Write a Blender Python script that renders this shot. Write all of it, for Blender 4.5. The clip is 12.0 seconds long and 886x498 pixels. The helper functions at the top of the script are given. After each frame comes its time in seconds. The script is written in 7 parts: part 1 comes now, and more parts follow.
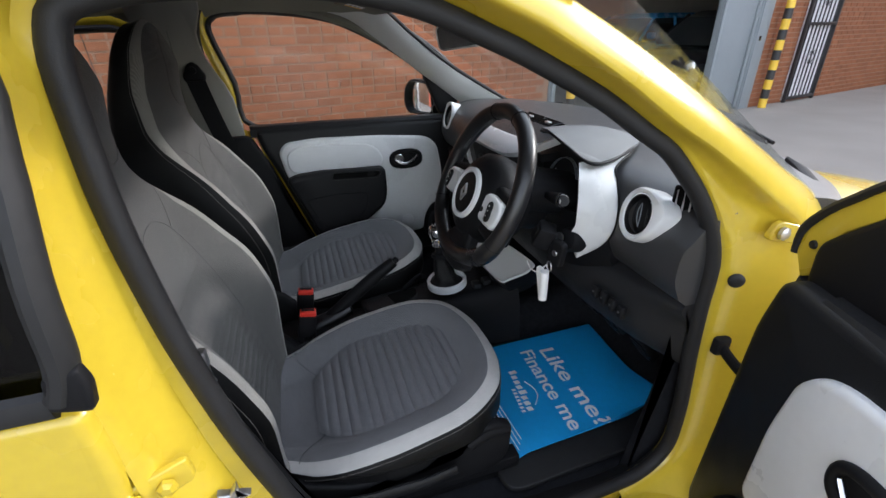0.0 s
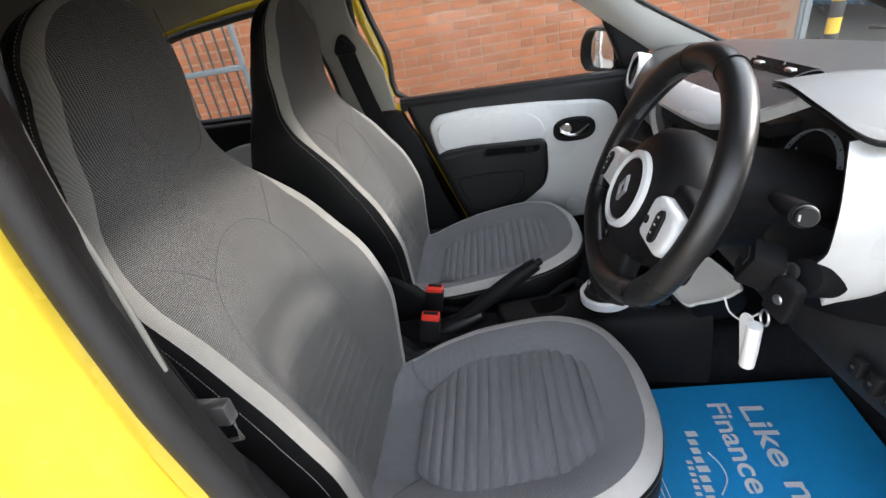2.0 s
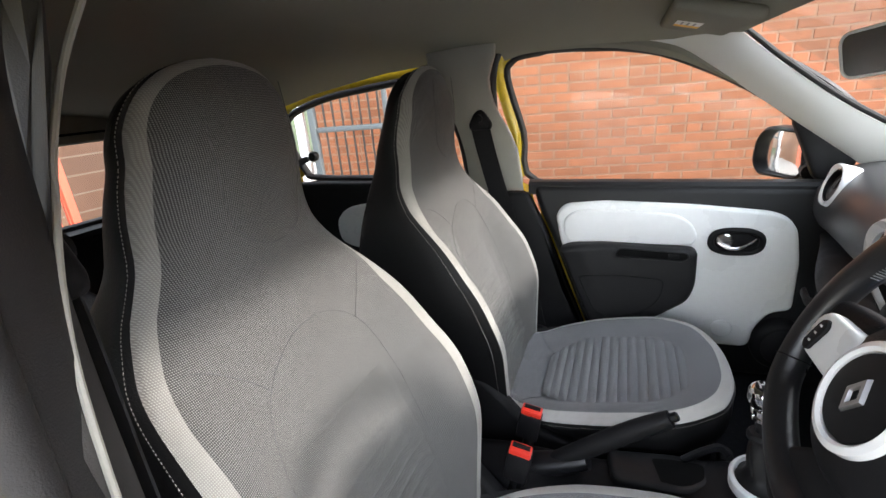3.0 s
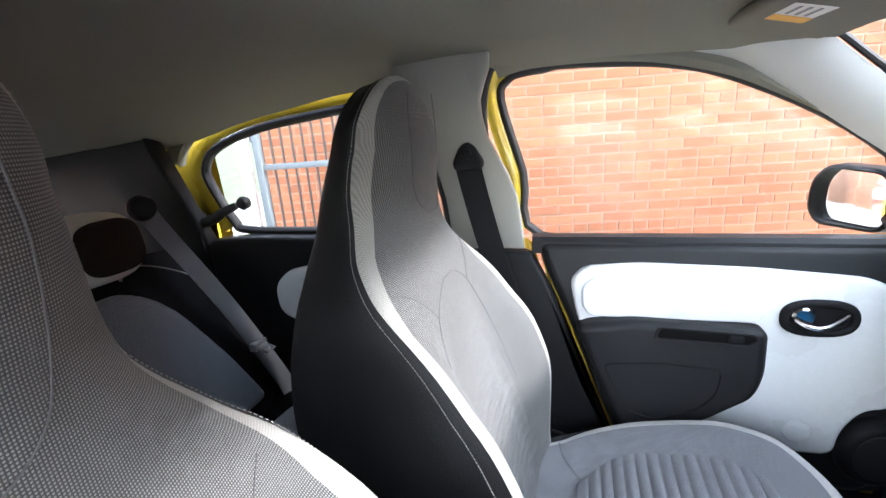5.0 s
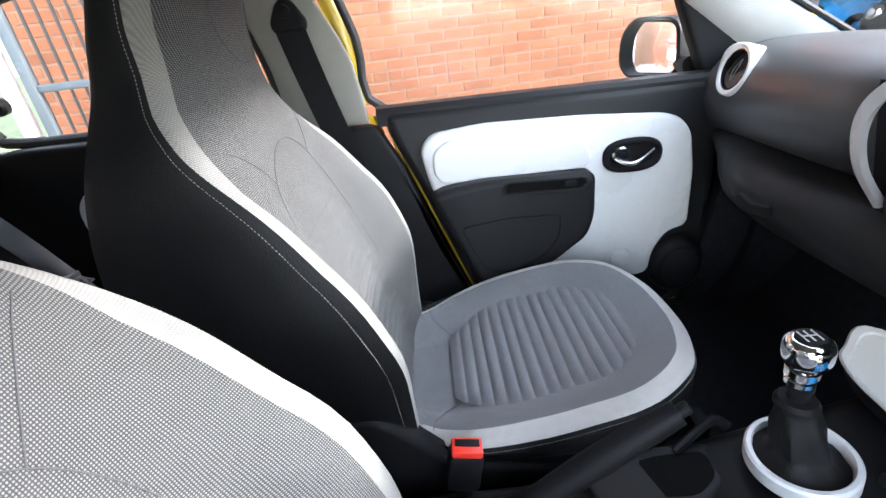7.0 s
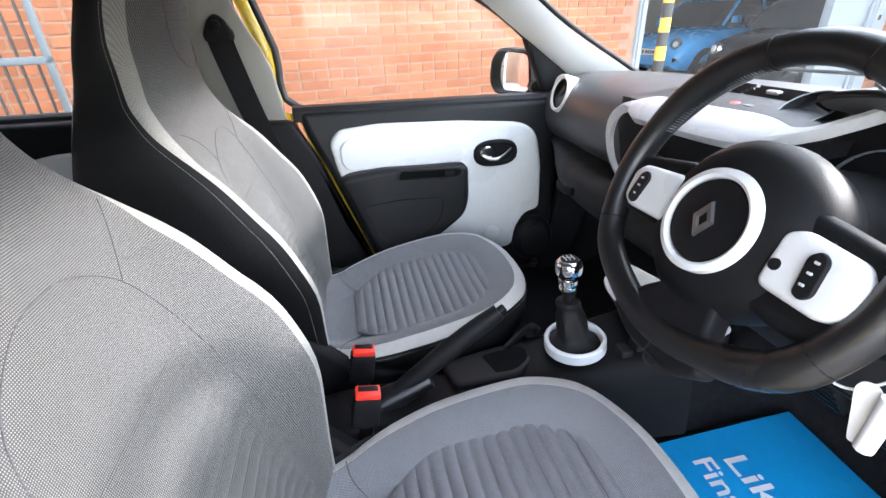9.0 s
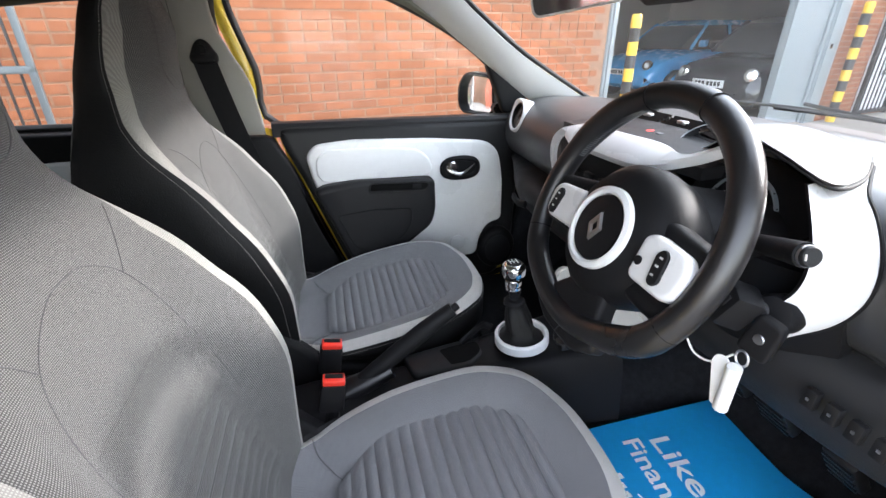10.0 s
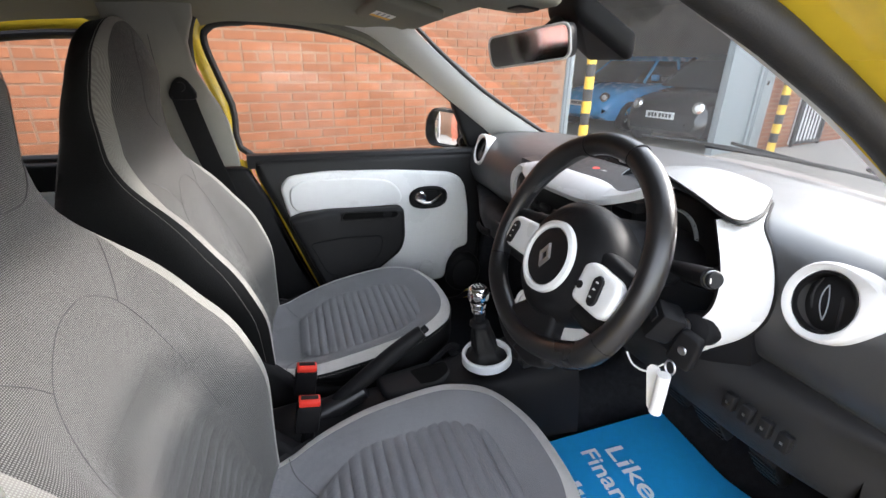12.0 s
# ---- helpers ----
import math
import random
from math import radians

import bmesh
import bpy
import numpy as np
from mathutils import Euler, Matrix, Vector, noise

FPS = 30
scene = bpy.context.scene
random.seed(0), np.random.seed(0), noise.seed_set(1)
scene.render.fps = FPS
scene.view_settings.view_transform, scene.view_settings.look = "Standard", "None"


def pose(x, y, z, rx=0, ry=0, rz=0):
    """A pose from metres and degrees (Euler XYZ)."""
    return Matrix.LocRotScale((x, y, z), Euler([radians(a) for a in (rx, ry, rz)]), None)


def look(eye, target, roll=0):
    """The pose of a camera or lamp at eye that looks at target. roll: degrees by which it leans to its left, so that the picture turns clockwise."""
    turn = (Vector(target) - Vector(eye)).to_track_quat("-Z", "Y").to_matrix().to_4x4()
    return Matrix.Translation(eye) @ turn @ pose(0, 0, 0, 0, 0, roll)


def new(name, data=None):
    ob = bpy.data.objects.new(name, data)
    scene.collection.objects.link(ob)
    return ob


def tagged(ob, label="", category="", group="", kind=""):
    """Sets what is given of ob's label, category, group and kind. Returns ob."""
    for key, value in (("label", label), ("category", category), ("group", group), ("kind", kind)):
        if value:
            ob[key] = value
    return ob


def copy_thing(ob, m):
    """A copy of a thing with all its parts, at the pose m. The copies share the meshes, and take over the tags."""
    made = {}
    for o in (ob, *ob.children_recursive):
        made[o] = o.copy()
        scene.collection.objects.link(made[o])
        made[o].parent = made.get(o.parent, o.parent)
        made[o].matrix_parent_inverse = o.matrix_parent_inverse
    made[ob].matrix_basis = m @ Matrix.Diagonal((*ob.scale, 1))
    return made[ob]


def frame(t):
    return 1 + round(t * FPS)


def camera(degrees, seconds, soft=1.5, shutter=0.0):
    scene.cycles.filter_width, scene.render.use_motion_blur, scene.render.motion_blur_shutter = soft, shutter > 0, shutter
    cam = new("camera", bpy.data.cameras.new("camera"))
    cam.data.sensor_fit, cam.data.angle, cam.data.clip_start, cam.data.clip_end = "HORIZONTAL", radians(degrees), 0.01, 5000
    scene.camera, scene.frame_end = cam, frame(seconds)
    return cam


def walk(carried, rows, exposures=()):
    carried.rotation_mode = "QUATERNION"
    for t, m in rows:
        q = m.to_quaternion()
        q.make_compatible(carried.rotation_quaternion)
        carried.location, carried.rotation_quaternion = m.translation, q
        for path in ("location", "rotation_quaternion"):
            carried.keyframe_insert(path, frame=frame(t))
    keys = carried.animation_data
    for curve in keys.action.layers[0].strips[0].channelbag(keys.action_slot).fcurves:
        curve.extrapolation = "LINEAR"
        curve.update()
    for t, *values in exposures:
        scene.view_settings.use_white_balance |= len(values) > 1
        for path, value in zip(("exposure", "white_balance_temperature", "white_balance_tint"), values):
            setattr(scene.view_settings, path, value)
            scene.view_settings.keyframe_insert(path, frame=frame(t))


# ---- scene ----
cam = camera(88.8, 12.0)
PATH = [
    (0, (0.539, -1.229, 1.339), (1.08, 0.478, 0.448), -1.0),
    (0.5, (0.614, -1.142, 1.312), (1.006, 0.589, 0.388), -3.1),
    (1, (0.671, -1.062, 1.276), (0.882, 0.637, 0.241), -5.7),
    (1.5, (0.698, -1.03, 1.272), (0.706, 0.674, 0.226), -8.6),
    (2, (0.691, -0.977, 1.285), (0.423, 0.759, 0.33), -9.7),
    (2.5, (0.69, -0.881, 1.305), (0.173, 0.886, 0.523), -6.8),
    (3, (0.66, -0.798, 1.307), (-0.065, 0.943, 0.641), -5.0),
    (5, (0.482, -0.421, 1.284), (-0.092, 1.418, 0.747), -4.5),
    (5.5, (0.473, -0.388, 1.248), (0.004, 1.442, 0.592), -5.7),
    (6, (0.499, -0.38, 1.206), (0.169, 1.443, 0.451), -8.1),
    (6.5, (0.503, -0.39, 1.163), (0.362, 1.422, 0.328), -7.4),
    (7, (0.499, -0.419, 1.156), (0.483, 1.374, 0.27), -7.0),
    (9, (0.513, -0.717, 1.205), (0.87, 1.032, 0.304), -2.0),
    (9.5, (0.527, -0.788, 1.223), (0.915, 0.966, 0.343), -1.5),
    (10, (0.536, -0.837, 1.242), (0.977, 0.915, 0.386), -0.4),
    (10.5, (0.525, -0.879, 1.259), (1.02, 0.873, 0.43), 0.7),
    (11, (0.529, -0.889, 1.264), (1.063, 0.866, 0.467), 1.1),
    (11.5, (0.526, -0.893, 1.272), (1.087, 0.862, 0.494), 1.0),
    (12, (0.518, -0.905, 1.281), (1.101, 0.851, 0.521), 0.8),
]
EXPOSURES = [(0.0, 2.37, 6350, 13), (1.0, 2.82, 6500, 13), (1.5, 3.04, 6600, 13), (3.0, 3.70, 6750, 13), (5.0, 4.54, 6050, 13), (7.0, 4.27, 6150, 13), (9.0, 4.25, 6250, 14), (9.5, 3.92, 6350, 14), (10.5, 3.80, 6550, 14), (12.0, 3.62, 6650, 14)]
walk(cam, [(t, look(eye, target, roll)) for t, eye, target, roll in PATH], EXPOSURES)

# ---------------------------------------------------------------- light
world = bpy.data.worlds.new("sky")
scene.world = world
world.use_nodes = True
_wn = world.node_tree
_sky = _wn.nodes.new("ShaderNodeTexSky")
_sky.sky_type = "NISHITA"
_sky.sun_disc = False
_sky.sun_elevation = radians(24)
_sky.sun_rotation = radians(87)
_sky.air_density, _sky.dust_density, _sky.ozone_density = 1.2, 0.7, 1.5
_bg = _wn.nodes["Background"]
_bg.inputs["Strength"].default_value = 0.15
_hsv = _wn.nodes.new("ShaderNodeHueSaturation")          # a hazy, whitish sky
_hsv.inputs["Saturation"].default_value = 0.4
_wn.links.new(_sky.outputs[0], _hsv.inputs["Color"])
_wn.links.new(_hsv.outputs[0], _bg.inputs[0])
_sun = bpy.data.lights.new("sun", "SUN")
_sun.energy, _sun.angle, _sun.color = 0.45, radians(5), (1.0, 0.97, 0.93)
sun = new("sun", _sun)
sun.matrix_world = look((6, 0.18, 2.95), (0, 0, 0.3))


# ---------------------------------------------------------------- materials
def material(name, color, rough=0.6, metal=0.0, var=0.12, scale=8.0, bump=0.0, bump_scale=60.0, spec=0.5, coat=0.0, patchy=0.08):
    """A plain surface with blotches at one scale, grain at a finer one, and a fine relief."""
    m = bpy.data.materials.new(name)
    m.use_nodes = True
    nt = m.node_tree
    p = nt.nodes["Principled BSDF"]
    tc = nt.nodes.new("ShaderNodeTexCoord")
    n1 = nt.nodes.new("ShaderNodeTexNoise")
    n1.inputs["Scale"].default_value = scale
    n1.inputs["Detail"].default_value = 5
    n2 = nt.nodes.new("ShaderNodeTexNoise")
    n2.inputs["Scale"].default_value = bump_scale
    n2.inputs["Detail"].default_value = 3
    nt.links.new(tc.outputs["Object"], n1.inputs["Vector"])
    nt.links.new(tc.outputs["Object"], n2.inputs["Vector"])
    add = nt.nodes.new("ShaderNodeMath")
    add.operation = "ADD"
    nt.links.new(n1.outputs["Fac"], add.inputs[0])
    nt.links.new(n2.outputs["Fac"], add.inputs[1])
    ramp = nt.nodes.new("ShaderNodeMapRange")
    ramp.inputs["From Min"].default_value, ramp.inputs["From Max"].default_value = 0.7, 1.3
    ramp.inputs["To Min"].default_value, ramp.inputs["To Max"].default_value = 1 - var, 1 + var
    nt.links.new(add.outputs[0], ramp.inputs["Value"])
    mul = nt.nodes.new("ShaderNodeVectorMath")
    mul.operation = "SCALE"
    mul.inputs[0].default_value = color
    nt.links.new(ramp.outputs[0], mul.inputs["Scale"])
    nt.links.new(mul.outputs[0], p.inputs["Base Color"])
    rr = nt.nodes.new("ShaderNodeMapRange")
    rr.inputs["From Min"].default_value, rr.inputs["From Max"].default_value = 0.3, 0.7
    rr.inputs["To Min"].default_value, rr.inputs["To Max"].default_value = max(rough - patchy, 0.02), min(rough + patchy, 1)
    nt.links.new(n1.outputs["Fac"], rr.inputs["Value"])
    nt.links.new(rr.outputs[0], p.inputs["Roughness"])
    p.inputs["Metallic"].default_value = metal
    p.inputs["Specular IOR Level"].default_value = spec
    p.inputs["Coat Weight"].default_value = coat
    p.inputs["Coat Roughness"].default_value = 0.06
    if bump:
        b = nt.nodes.new("ShaderNodeBump")
        b.inputs["Strength"].default_value = bump
        b.inputs["Distance"].default_value = 0.002
        nt.links.new(n2.outputs["Fac"], b.inputs["Height"])
        nt.links.new(b.outputs[0], p.inputs["Normal"])
    return m


def fabric(name, dark, light, pitch=0.0021, axes="YZ"):
    """A two-thread weave: small light dots on a dark ground in offset rows, with soft wear."""
    m = material(name, dark, 0.9, var=0.1, scale=14, bump=0.0, spec=0.15)
    nt = m.node_tree
    p = nt.nodes["Principled BSDF"]
    tc = nt.nodes.new("ShaderNodeTexCoord")
    waves = []
    for axis in axes:
        sep = nt.nodes.new("ShaderNodeTexWave")
        sep.wave_type, sep.bands_direction, sep.wave_profile = "BANDS", axis, "SIN"
        sep.inputs["Scale"].default_value = 0.31416 / pitch
        sep.inputs["Distortion"].default_value = 0.25
        nt.links.new(tc.outputs["Object"], sep.inputs["Vector"])
        waves.append(sep)
    prod = nt.nodes.new("ShaderNodeMath")
    prod.operation = "MULTIPLY"
    nt.links.new(waves[0].outputs["Fac"], prod.inputs[0])
    nt.links.new(waves[1].outputs["Fac"], prod.inputs[1])
    rmp = nt.nodes.new("ShaderNodeMapRange")
    rmp.inputs["From Min"].default_value, rmp.inputs["From Max"].default_value = 0.15, 0.5
    nt.links.new(prod.outputs[0], rmp.inputs["Value"])
    mx = nt.nodes.new("ShaderNodeMix")
    mx.data_type = "RGBA"
    base = p.inputs["Base Color"].links[0].from_socket
    nt.links.new(rmp.outputs[0], mx.inputs["Factor"])
    nt.links.new(base, mx.inputs["A"])
    mx.inputs["B"].default_value = (*light, 1)
    nt.links.new(mx.outputs["Result"], p.inputs["Base Color"])
    b = nt.nodes.new("ShaderNodeBump")
    b.inputs["Strength"].default_value = 0.35
    b.inputs["Distance"].default_value = 0.001
    nt.links.new(prod.outputs[0], b.inputs["Height"])
    nt.links.new(b.outputs[0], p.inputs["Normal"])
    p.inputs["Sheen Weight"].default_value = 0.15
    return m


def glass(name, tint=(1, 1, 1), rough=0.0, dust_haze=0.0):
    m = bpy.data.materials.new(name)
    m.use_nodes = True
    nt = m.node_tree
    nt.nodes.clear()
    out = nt.nodes.new("ShaderNodeOutputMaterial")
    tr = nt.nodes.new("ShaderNodeBsdfTransparent")
    tr.inputs[0].default_value = (*tint, 1)
    gl = nt.nodes.new("ShaderNodeBsdfGlossy")
    gl.inputs["Roughness"].default_value = rough
    lw = nt.nodes.new("ShaderNodeLayerWeight")
    lw.inputs["Blend"].default_value = 0.5
    pw = nt.nodes.new("ShaderNodeMath")
    pw.operation = "POWER"
    pw.inputs[1].default_value = 4.0
    nt.links.new(lw.outputs["Facing"], pw.inputs[0])
    fr = nt.nodes.new("ShaderNodeMath")
    fr.operation = "MULTIPLY_ADD"
    fr.inputs[1].default_value, fr.inputs[2].default_value = 0.55, 0.02
    nt.links.new(pw.outputs[0], fr.inputs[0])
    mx = nt.nodes.new("ShaderNodeMixShader")
    nt.links.new(fr.outputs[0], mx.inputs[0])
    nt.links.new(tr.outputs[0], mx.inputs[1])
    nt.links.new(gl.outputs[0], mx.inputs[2])
    last = mx
    # patchy pale film: some dust, and painted haze for the dashboard's reflection
    if dust_haze:
        film = nt.nodes.new("ShaderNodeBsdfTranslucent")
        film.inputs[0].default_value = (0.75, 0.72, 0.66, 1)
        tc = nt.nodes.new("ShaderNodeTexCoord")
        spots = nt.nodes.new("ShaderNodeTexNoise")
        spots.inputs["Scale"].default_value = 5
        spots.inputs["Detail"].default_value = 6
        nt.links.new(tc.outputs["Object"], spots.inputs["Vector"])
        much = nt.nodes.new("ShaderNodeMath")
        much.operation = "MULTIPLY"
        much.inputs[1].default_value = 2 * dust_haze
        nt.links.new(spots.outputs["Fac"], much.inputs[0])
        last = nt.nodes.new("ShaderNodeMixShader")
        nt.links.new(much.outputs[0], last.inputs[0])
        nt.links.new(mx.outputs[0], last.inputs[1])
        nt.links.new(film.outputs[0], last.inputs[2])
    nt.links.new(last.outputs[0], out.inputs[0])
    return m


YELLOW = material("yellow_paint", (0.575, 0.415, 0.030), 0.28, var=0.04, scale=3, coat=0.6)
BLACK = material("black_plastic", (0.0105, 0.0105, 0.0115), 0.47, var=0.15, bump=0.25, bump_scale=900, spec=0.11)
# near-black colour for the shade inside slots, vents and the cup tray
RECESS_SHADE = material("recess_shade", (0.004, 0.004, 0.004), 0.8, var=0.1, spec=0.1)
DARK = material("charcoal_plastic", (0.0125, 0.0128, 0.014), 0.44, spec=0.24, var=0.12, bump=0.3, bump_scale=700)
DASHP = material("dashboard_plastic", (0.043, 0.0435, 0.045), 0.36, var=0.06, scale=20, bump=0.2, bump_scale=700, spec=0.65, patchy=0.015)
LOWDASH = material("matt_dash_plastic", (0.018, 0.0185, 0.020), 0.6, var=0.1, scale=20, bump=0.25, bump_scale=800, spec=0.3)
RUBBER = material("black_rubber", (0.009, 0.009, 0.0095), 0.65, var=0.2, scale=20)
WHITE = material("white_plastic", (0.72, 0.73, 0.73), 0.28, var=0.02, scale=5)
GREYP = material("pale_grey_plastic", (0.60, 0.605, 0.59), 0.45, var=0.03, bump=0.15, bump_scale=800)
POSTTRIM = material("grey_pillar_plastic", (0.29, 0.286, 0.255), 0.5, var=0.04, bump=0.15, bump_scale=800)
# dark copy of the pillar plastic, with the driver's side shade in its colour
SHADED_TRIM = material("shaded_pillar_trim", (0.036, 0.034, 0.032), 0.6, var=0.12, scale=14, bump=0.2, bump_scale=700)
SEALR = material("dark_door_rubber", (0.0155, 0.015, 0.0155), 0.6, var=0.12, scale=14, bump=0.2, bump_scale=700, spec=0.35)
GREYP2 = material("satin_grey_plastic", (0.135, 0.138, 0.14), 0.55, var=0.05, bump=0.2, bump_scale=800, spec=0.35)
LINING = material("roof_lining", (0.215, 0.211, 0.178), 0.95, var=0.05, scale=5, bump=0.3, bump_scale=500, spec=0.1)
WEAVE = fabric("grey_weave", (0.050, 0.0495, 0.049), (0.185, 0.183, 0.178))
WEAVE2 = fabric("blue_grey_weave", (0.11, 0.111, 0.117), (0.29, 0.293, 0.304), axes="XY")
WEAVE3 = fabric("dark_blue_weave", (0.05, 0.056, 0.066), (0.13, 0.14, 0.155))
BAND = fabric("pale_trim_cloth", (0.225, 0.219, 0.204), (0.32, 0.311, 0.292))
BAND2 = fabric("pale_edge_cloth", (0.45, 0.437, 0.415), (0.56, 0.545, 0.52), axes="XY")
HIDE = material("black_vinyl", (0.008, 0.008, 0.0085), 0.58, spec=0.22, var=0.2, scale=10, bump=0.25, bump_scale=350)
LEATHER = material("black_leather", (0.0095, 0.0095, 0.0105), 0.33, var=0.2, scale=12, bump=0.15, bump_scale=800, spec=0.58)
BROWNB = material("dark_brown_cloth", (0.020, 0.017, 0.015), 0.95, var=0.2, scale=30, bump=0.5, bump_scale=500, spec=0.08)
BENCH = material("black_bench_cloth", (0.0055, 0.0055, 0.0062), 0.95, var=0.25, scale=30, bump=0.5, bump_scale=500, spec=0.06)
CARPET = material("black_carpet", (0.017, 0.018, 0.021), 0.95, var=0.4, scale=60, bump=0.8, bump_scale=600, spec=0.1)
PAPER = material("blue_paper", (0.005, 0.34, 0.74), 0.6, var=0.05, scale=6)
CHROME = material("chrome", (0.8, 0.8, 0.8), 0.12, metal=1.0, var=0.03)
STEEL = material("dull_steel", (0.55, 0.55, 0.56), 0.35, metal=1.0, var=0.1)
RED = material("red_plastic", (0.75, 0.035, 0.02), 0.4, var=0.04)
INK = material("white_print", (0.85, 0.87, 0.9), 0.6, var=0.02)
GLASS = glass("clear_glass", (0.93, 0.95, 0.94))
# windscreen glass; its film also imitates the pale reflection on it
HAZE_GLASS = glass("dust_haze_glass", (0.93, 0.95, 0.94), dust_haze=0.004)
TINT = glass("tinted_glass", (0.25, 0.27, 0.27))
CARGLASS = material("dark_car_glass", (0.02, 0.024, 0.026), 0.08, var=0.05, spec=0.6)
MIRROR = material("mirror_glass", (0.9, 0.9, 0.9), 0.02, metal=1.0, var=0.0)
ASPHALT = material("worn_concrete_yard", (0.26, 0.238, 0.212), 0.9, var=0.14, scale=1.5, bump=0.5, bump_scale=90)
GREYSTEEL = material("grey_painted_steel", (0.23, 0.26, 0.28), 0.45, var=0.08, scale=4)
MORTAR = material("pale_mortar", (0.285, 0.165, 0.108), 0.95, var=0.2, scale=12, bump=0.6, bump_scale=200)


def brick_material():
    m = material("red_brick", (0.268, 0.104, 0.053), 0.9, var=0.18, scale=9, bump=0.7, bump_scale=160, spec=0.2)
    nt = m.node_tree
    p = nt.nodes["Principled BSDF"]
    info = nt.nodes.new("ShaderNodeObjectInfo")
    geo = nt.nodes.new("ShaderNodeNewGeometry")
    s = nt.nodes.new("ShaderNodeMath")
    s.operation = "ADD"
    nt.links.new(info.outputs["Random"], s.inputs[0])
    nt.links.new(geo.outputs["Random Per Island"], s.inputs[1])
    fr = nt.nodes.new("ShaderNodeMath")
    fr.operation = "FRACT"
    nt.links.new(s.outputs[0], fr.inputs[0])
    rg = nt.nodes.new("ShaderNodeMapRange")
    rg.inputs["To Min"].default_value, rg.inputs["To Max"].default_value = 0.86, 1.12
    nt.links.new(fr.outputs[0], rg.inputs["Value"])
    sc = nt.nodes.new("ShaderNodeVectorMath")
    sc.operation = "SCALE"
    nt.links.new(p.inputs["Base Color"].links[0].from_socket, sc.inputs[0])
    nt.links.new(rg.outputs[0], sc.inputs["Scale"])
    nt.links.new(sc.outputs[0], p.inputs["Base Color"])
    return m


BRICK = brick_material()


def far_brick_material():
    """Brickwork seen from far off: courses and joints in the material alone."""
    m = material("weathered_brickwork", (0.12, 0.06, 0.035), 0.9, var=0.2, scale=2)
    nt = m.node_tree
    p = nt.nodes["Principled BSDF"]
    tc = nt.nodes.new("ShaderNodeTexCoord")
    mp = nt.nodes.new("ShaderNodeMapping")
    mp.inputs["Rotation"].default_value = (radians(90), 0, radians(90))
    bt = nt.nodes.new("ShaderNodeTexBrick")
    bt.inputs["Scale"].default_value = 1.0
    bt.inputs["Brick Width"].default_value, bt.inputs["Row Height"].default_value, bt.inputs["Mortar Size"].default_value = 0.225, 0.10, 0.012
    bt.inputs["Color1"].default_value, bt.inputs["Color2"].default_value = (0.125, 0.062, 0.036, 1), (0.10, 0.052, 0.032, 1)
    bt.inputs["Mortar"].default_value = (0.16, 0.11, 0.08, 1)
    nt.links.new(tc.outputs["Object"], mp.inputs["Vector"])
    nt.links.new(mp.outputs[0], bt.inputs["Vector"])
    nt.links.new(bt.outputs["Color"], p.inputs["Base Color"])
    return m


FARBRICK = far_brick_material()


# ---------------------------------------------------------------- mesh helpers
BASE = {}


def thing(name, at=(0, 0, 0), label="", category="", group="", kind="", turn=0.0):
    """An Empty at a thing's base; its parts are given in world metres."""
    ob = new(name)
    ob.empty_display_size = 0.05
    ob.matrix_basis = pose(*at, 0, 0, turn)
    BASE[ob] = ob.matrix_basis.copy()
    return tagged(ob, label, category, group, kind)


def part(name, bm, mat, parent=None, label="", smooth=True, local=False):
    """Links a bmesh as one mesh object under a thing or a part."""
    base = BASE.get(parent, Matrix())
    if not local:
        bm.transform(base.inverted())
    bmesh.ops.recalc_face_normals(bm, faces=bm.faces)
    me = bpy.data.meshes.new(name)
    bm.to_mesh(me)
    bm.free()
    me.materials.append(mat)
    if smooth:
        me.polygons.foreach_set("use_smooth", [True] * len(me.polygons))
        me.set_sharp_from_angle(angle=radians(38))
    ob = new(name, me)
    if parent:
        ob.parent = parent
        BASE[ob] = base
    if label:
        ob["label"] = label
    return ob


def whole(name, bm, mat, label="", category="", kind="", group="", smooth=True):
    return tagged(part(name, bm, mat, None, "", smooth), label, category, group, kind)


def loft(rings, closed=True, caps=True):
    """A skin over rings of the same count of points."""
    bm = bmesh.new()
    vs = [[bm.verts.new(p) for p in ring] for ring in rings]
    n = len(rings[0])
    for a, b in zip(vs, vs[1:]):
        for i in range(n if closed else n - 1):
            j = (i + 1) % n
            bm.faces.new((a[i], a[j], b[j], b[i]))
    if caps and closed:
        for ring in (vs[0], vs[-1]):
            f = bm.faces.new(ring)
            bmesh.ops.triangulate(bm, faces=[f])
    bmesh.ops.remove_doubles(bm, verts=bm.verts, dist=1e-5)
    return bm


def catmull(pts, n=6, closed=False):
    """A smooth curve through points."""
    pts = [Vector(p) for p in pts]
    m, out = len(pts), []
    for i in range(m if closed else m - 1):
        g = (lambda k: pts[k % m]) if closed else (lambda k: pts[min(max(k, 0), m - 1)])
        a, b, c, d = g(i - 1), g(i), g(i + 1), g(i + 2)
        for j in range(n):
            t = j / n
            out.append(0.5 * (2 * b + (c - a) * t + (2 * a - 5 * b + 4 * c - d) * t * t + (3 * b - a - 3 * c + d) * t ** 3))
    if not closed:
        out.append(pts[-1])
    return out


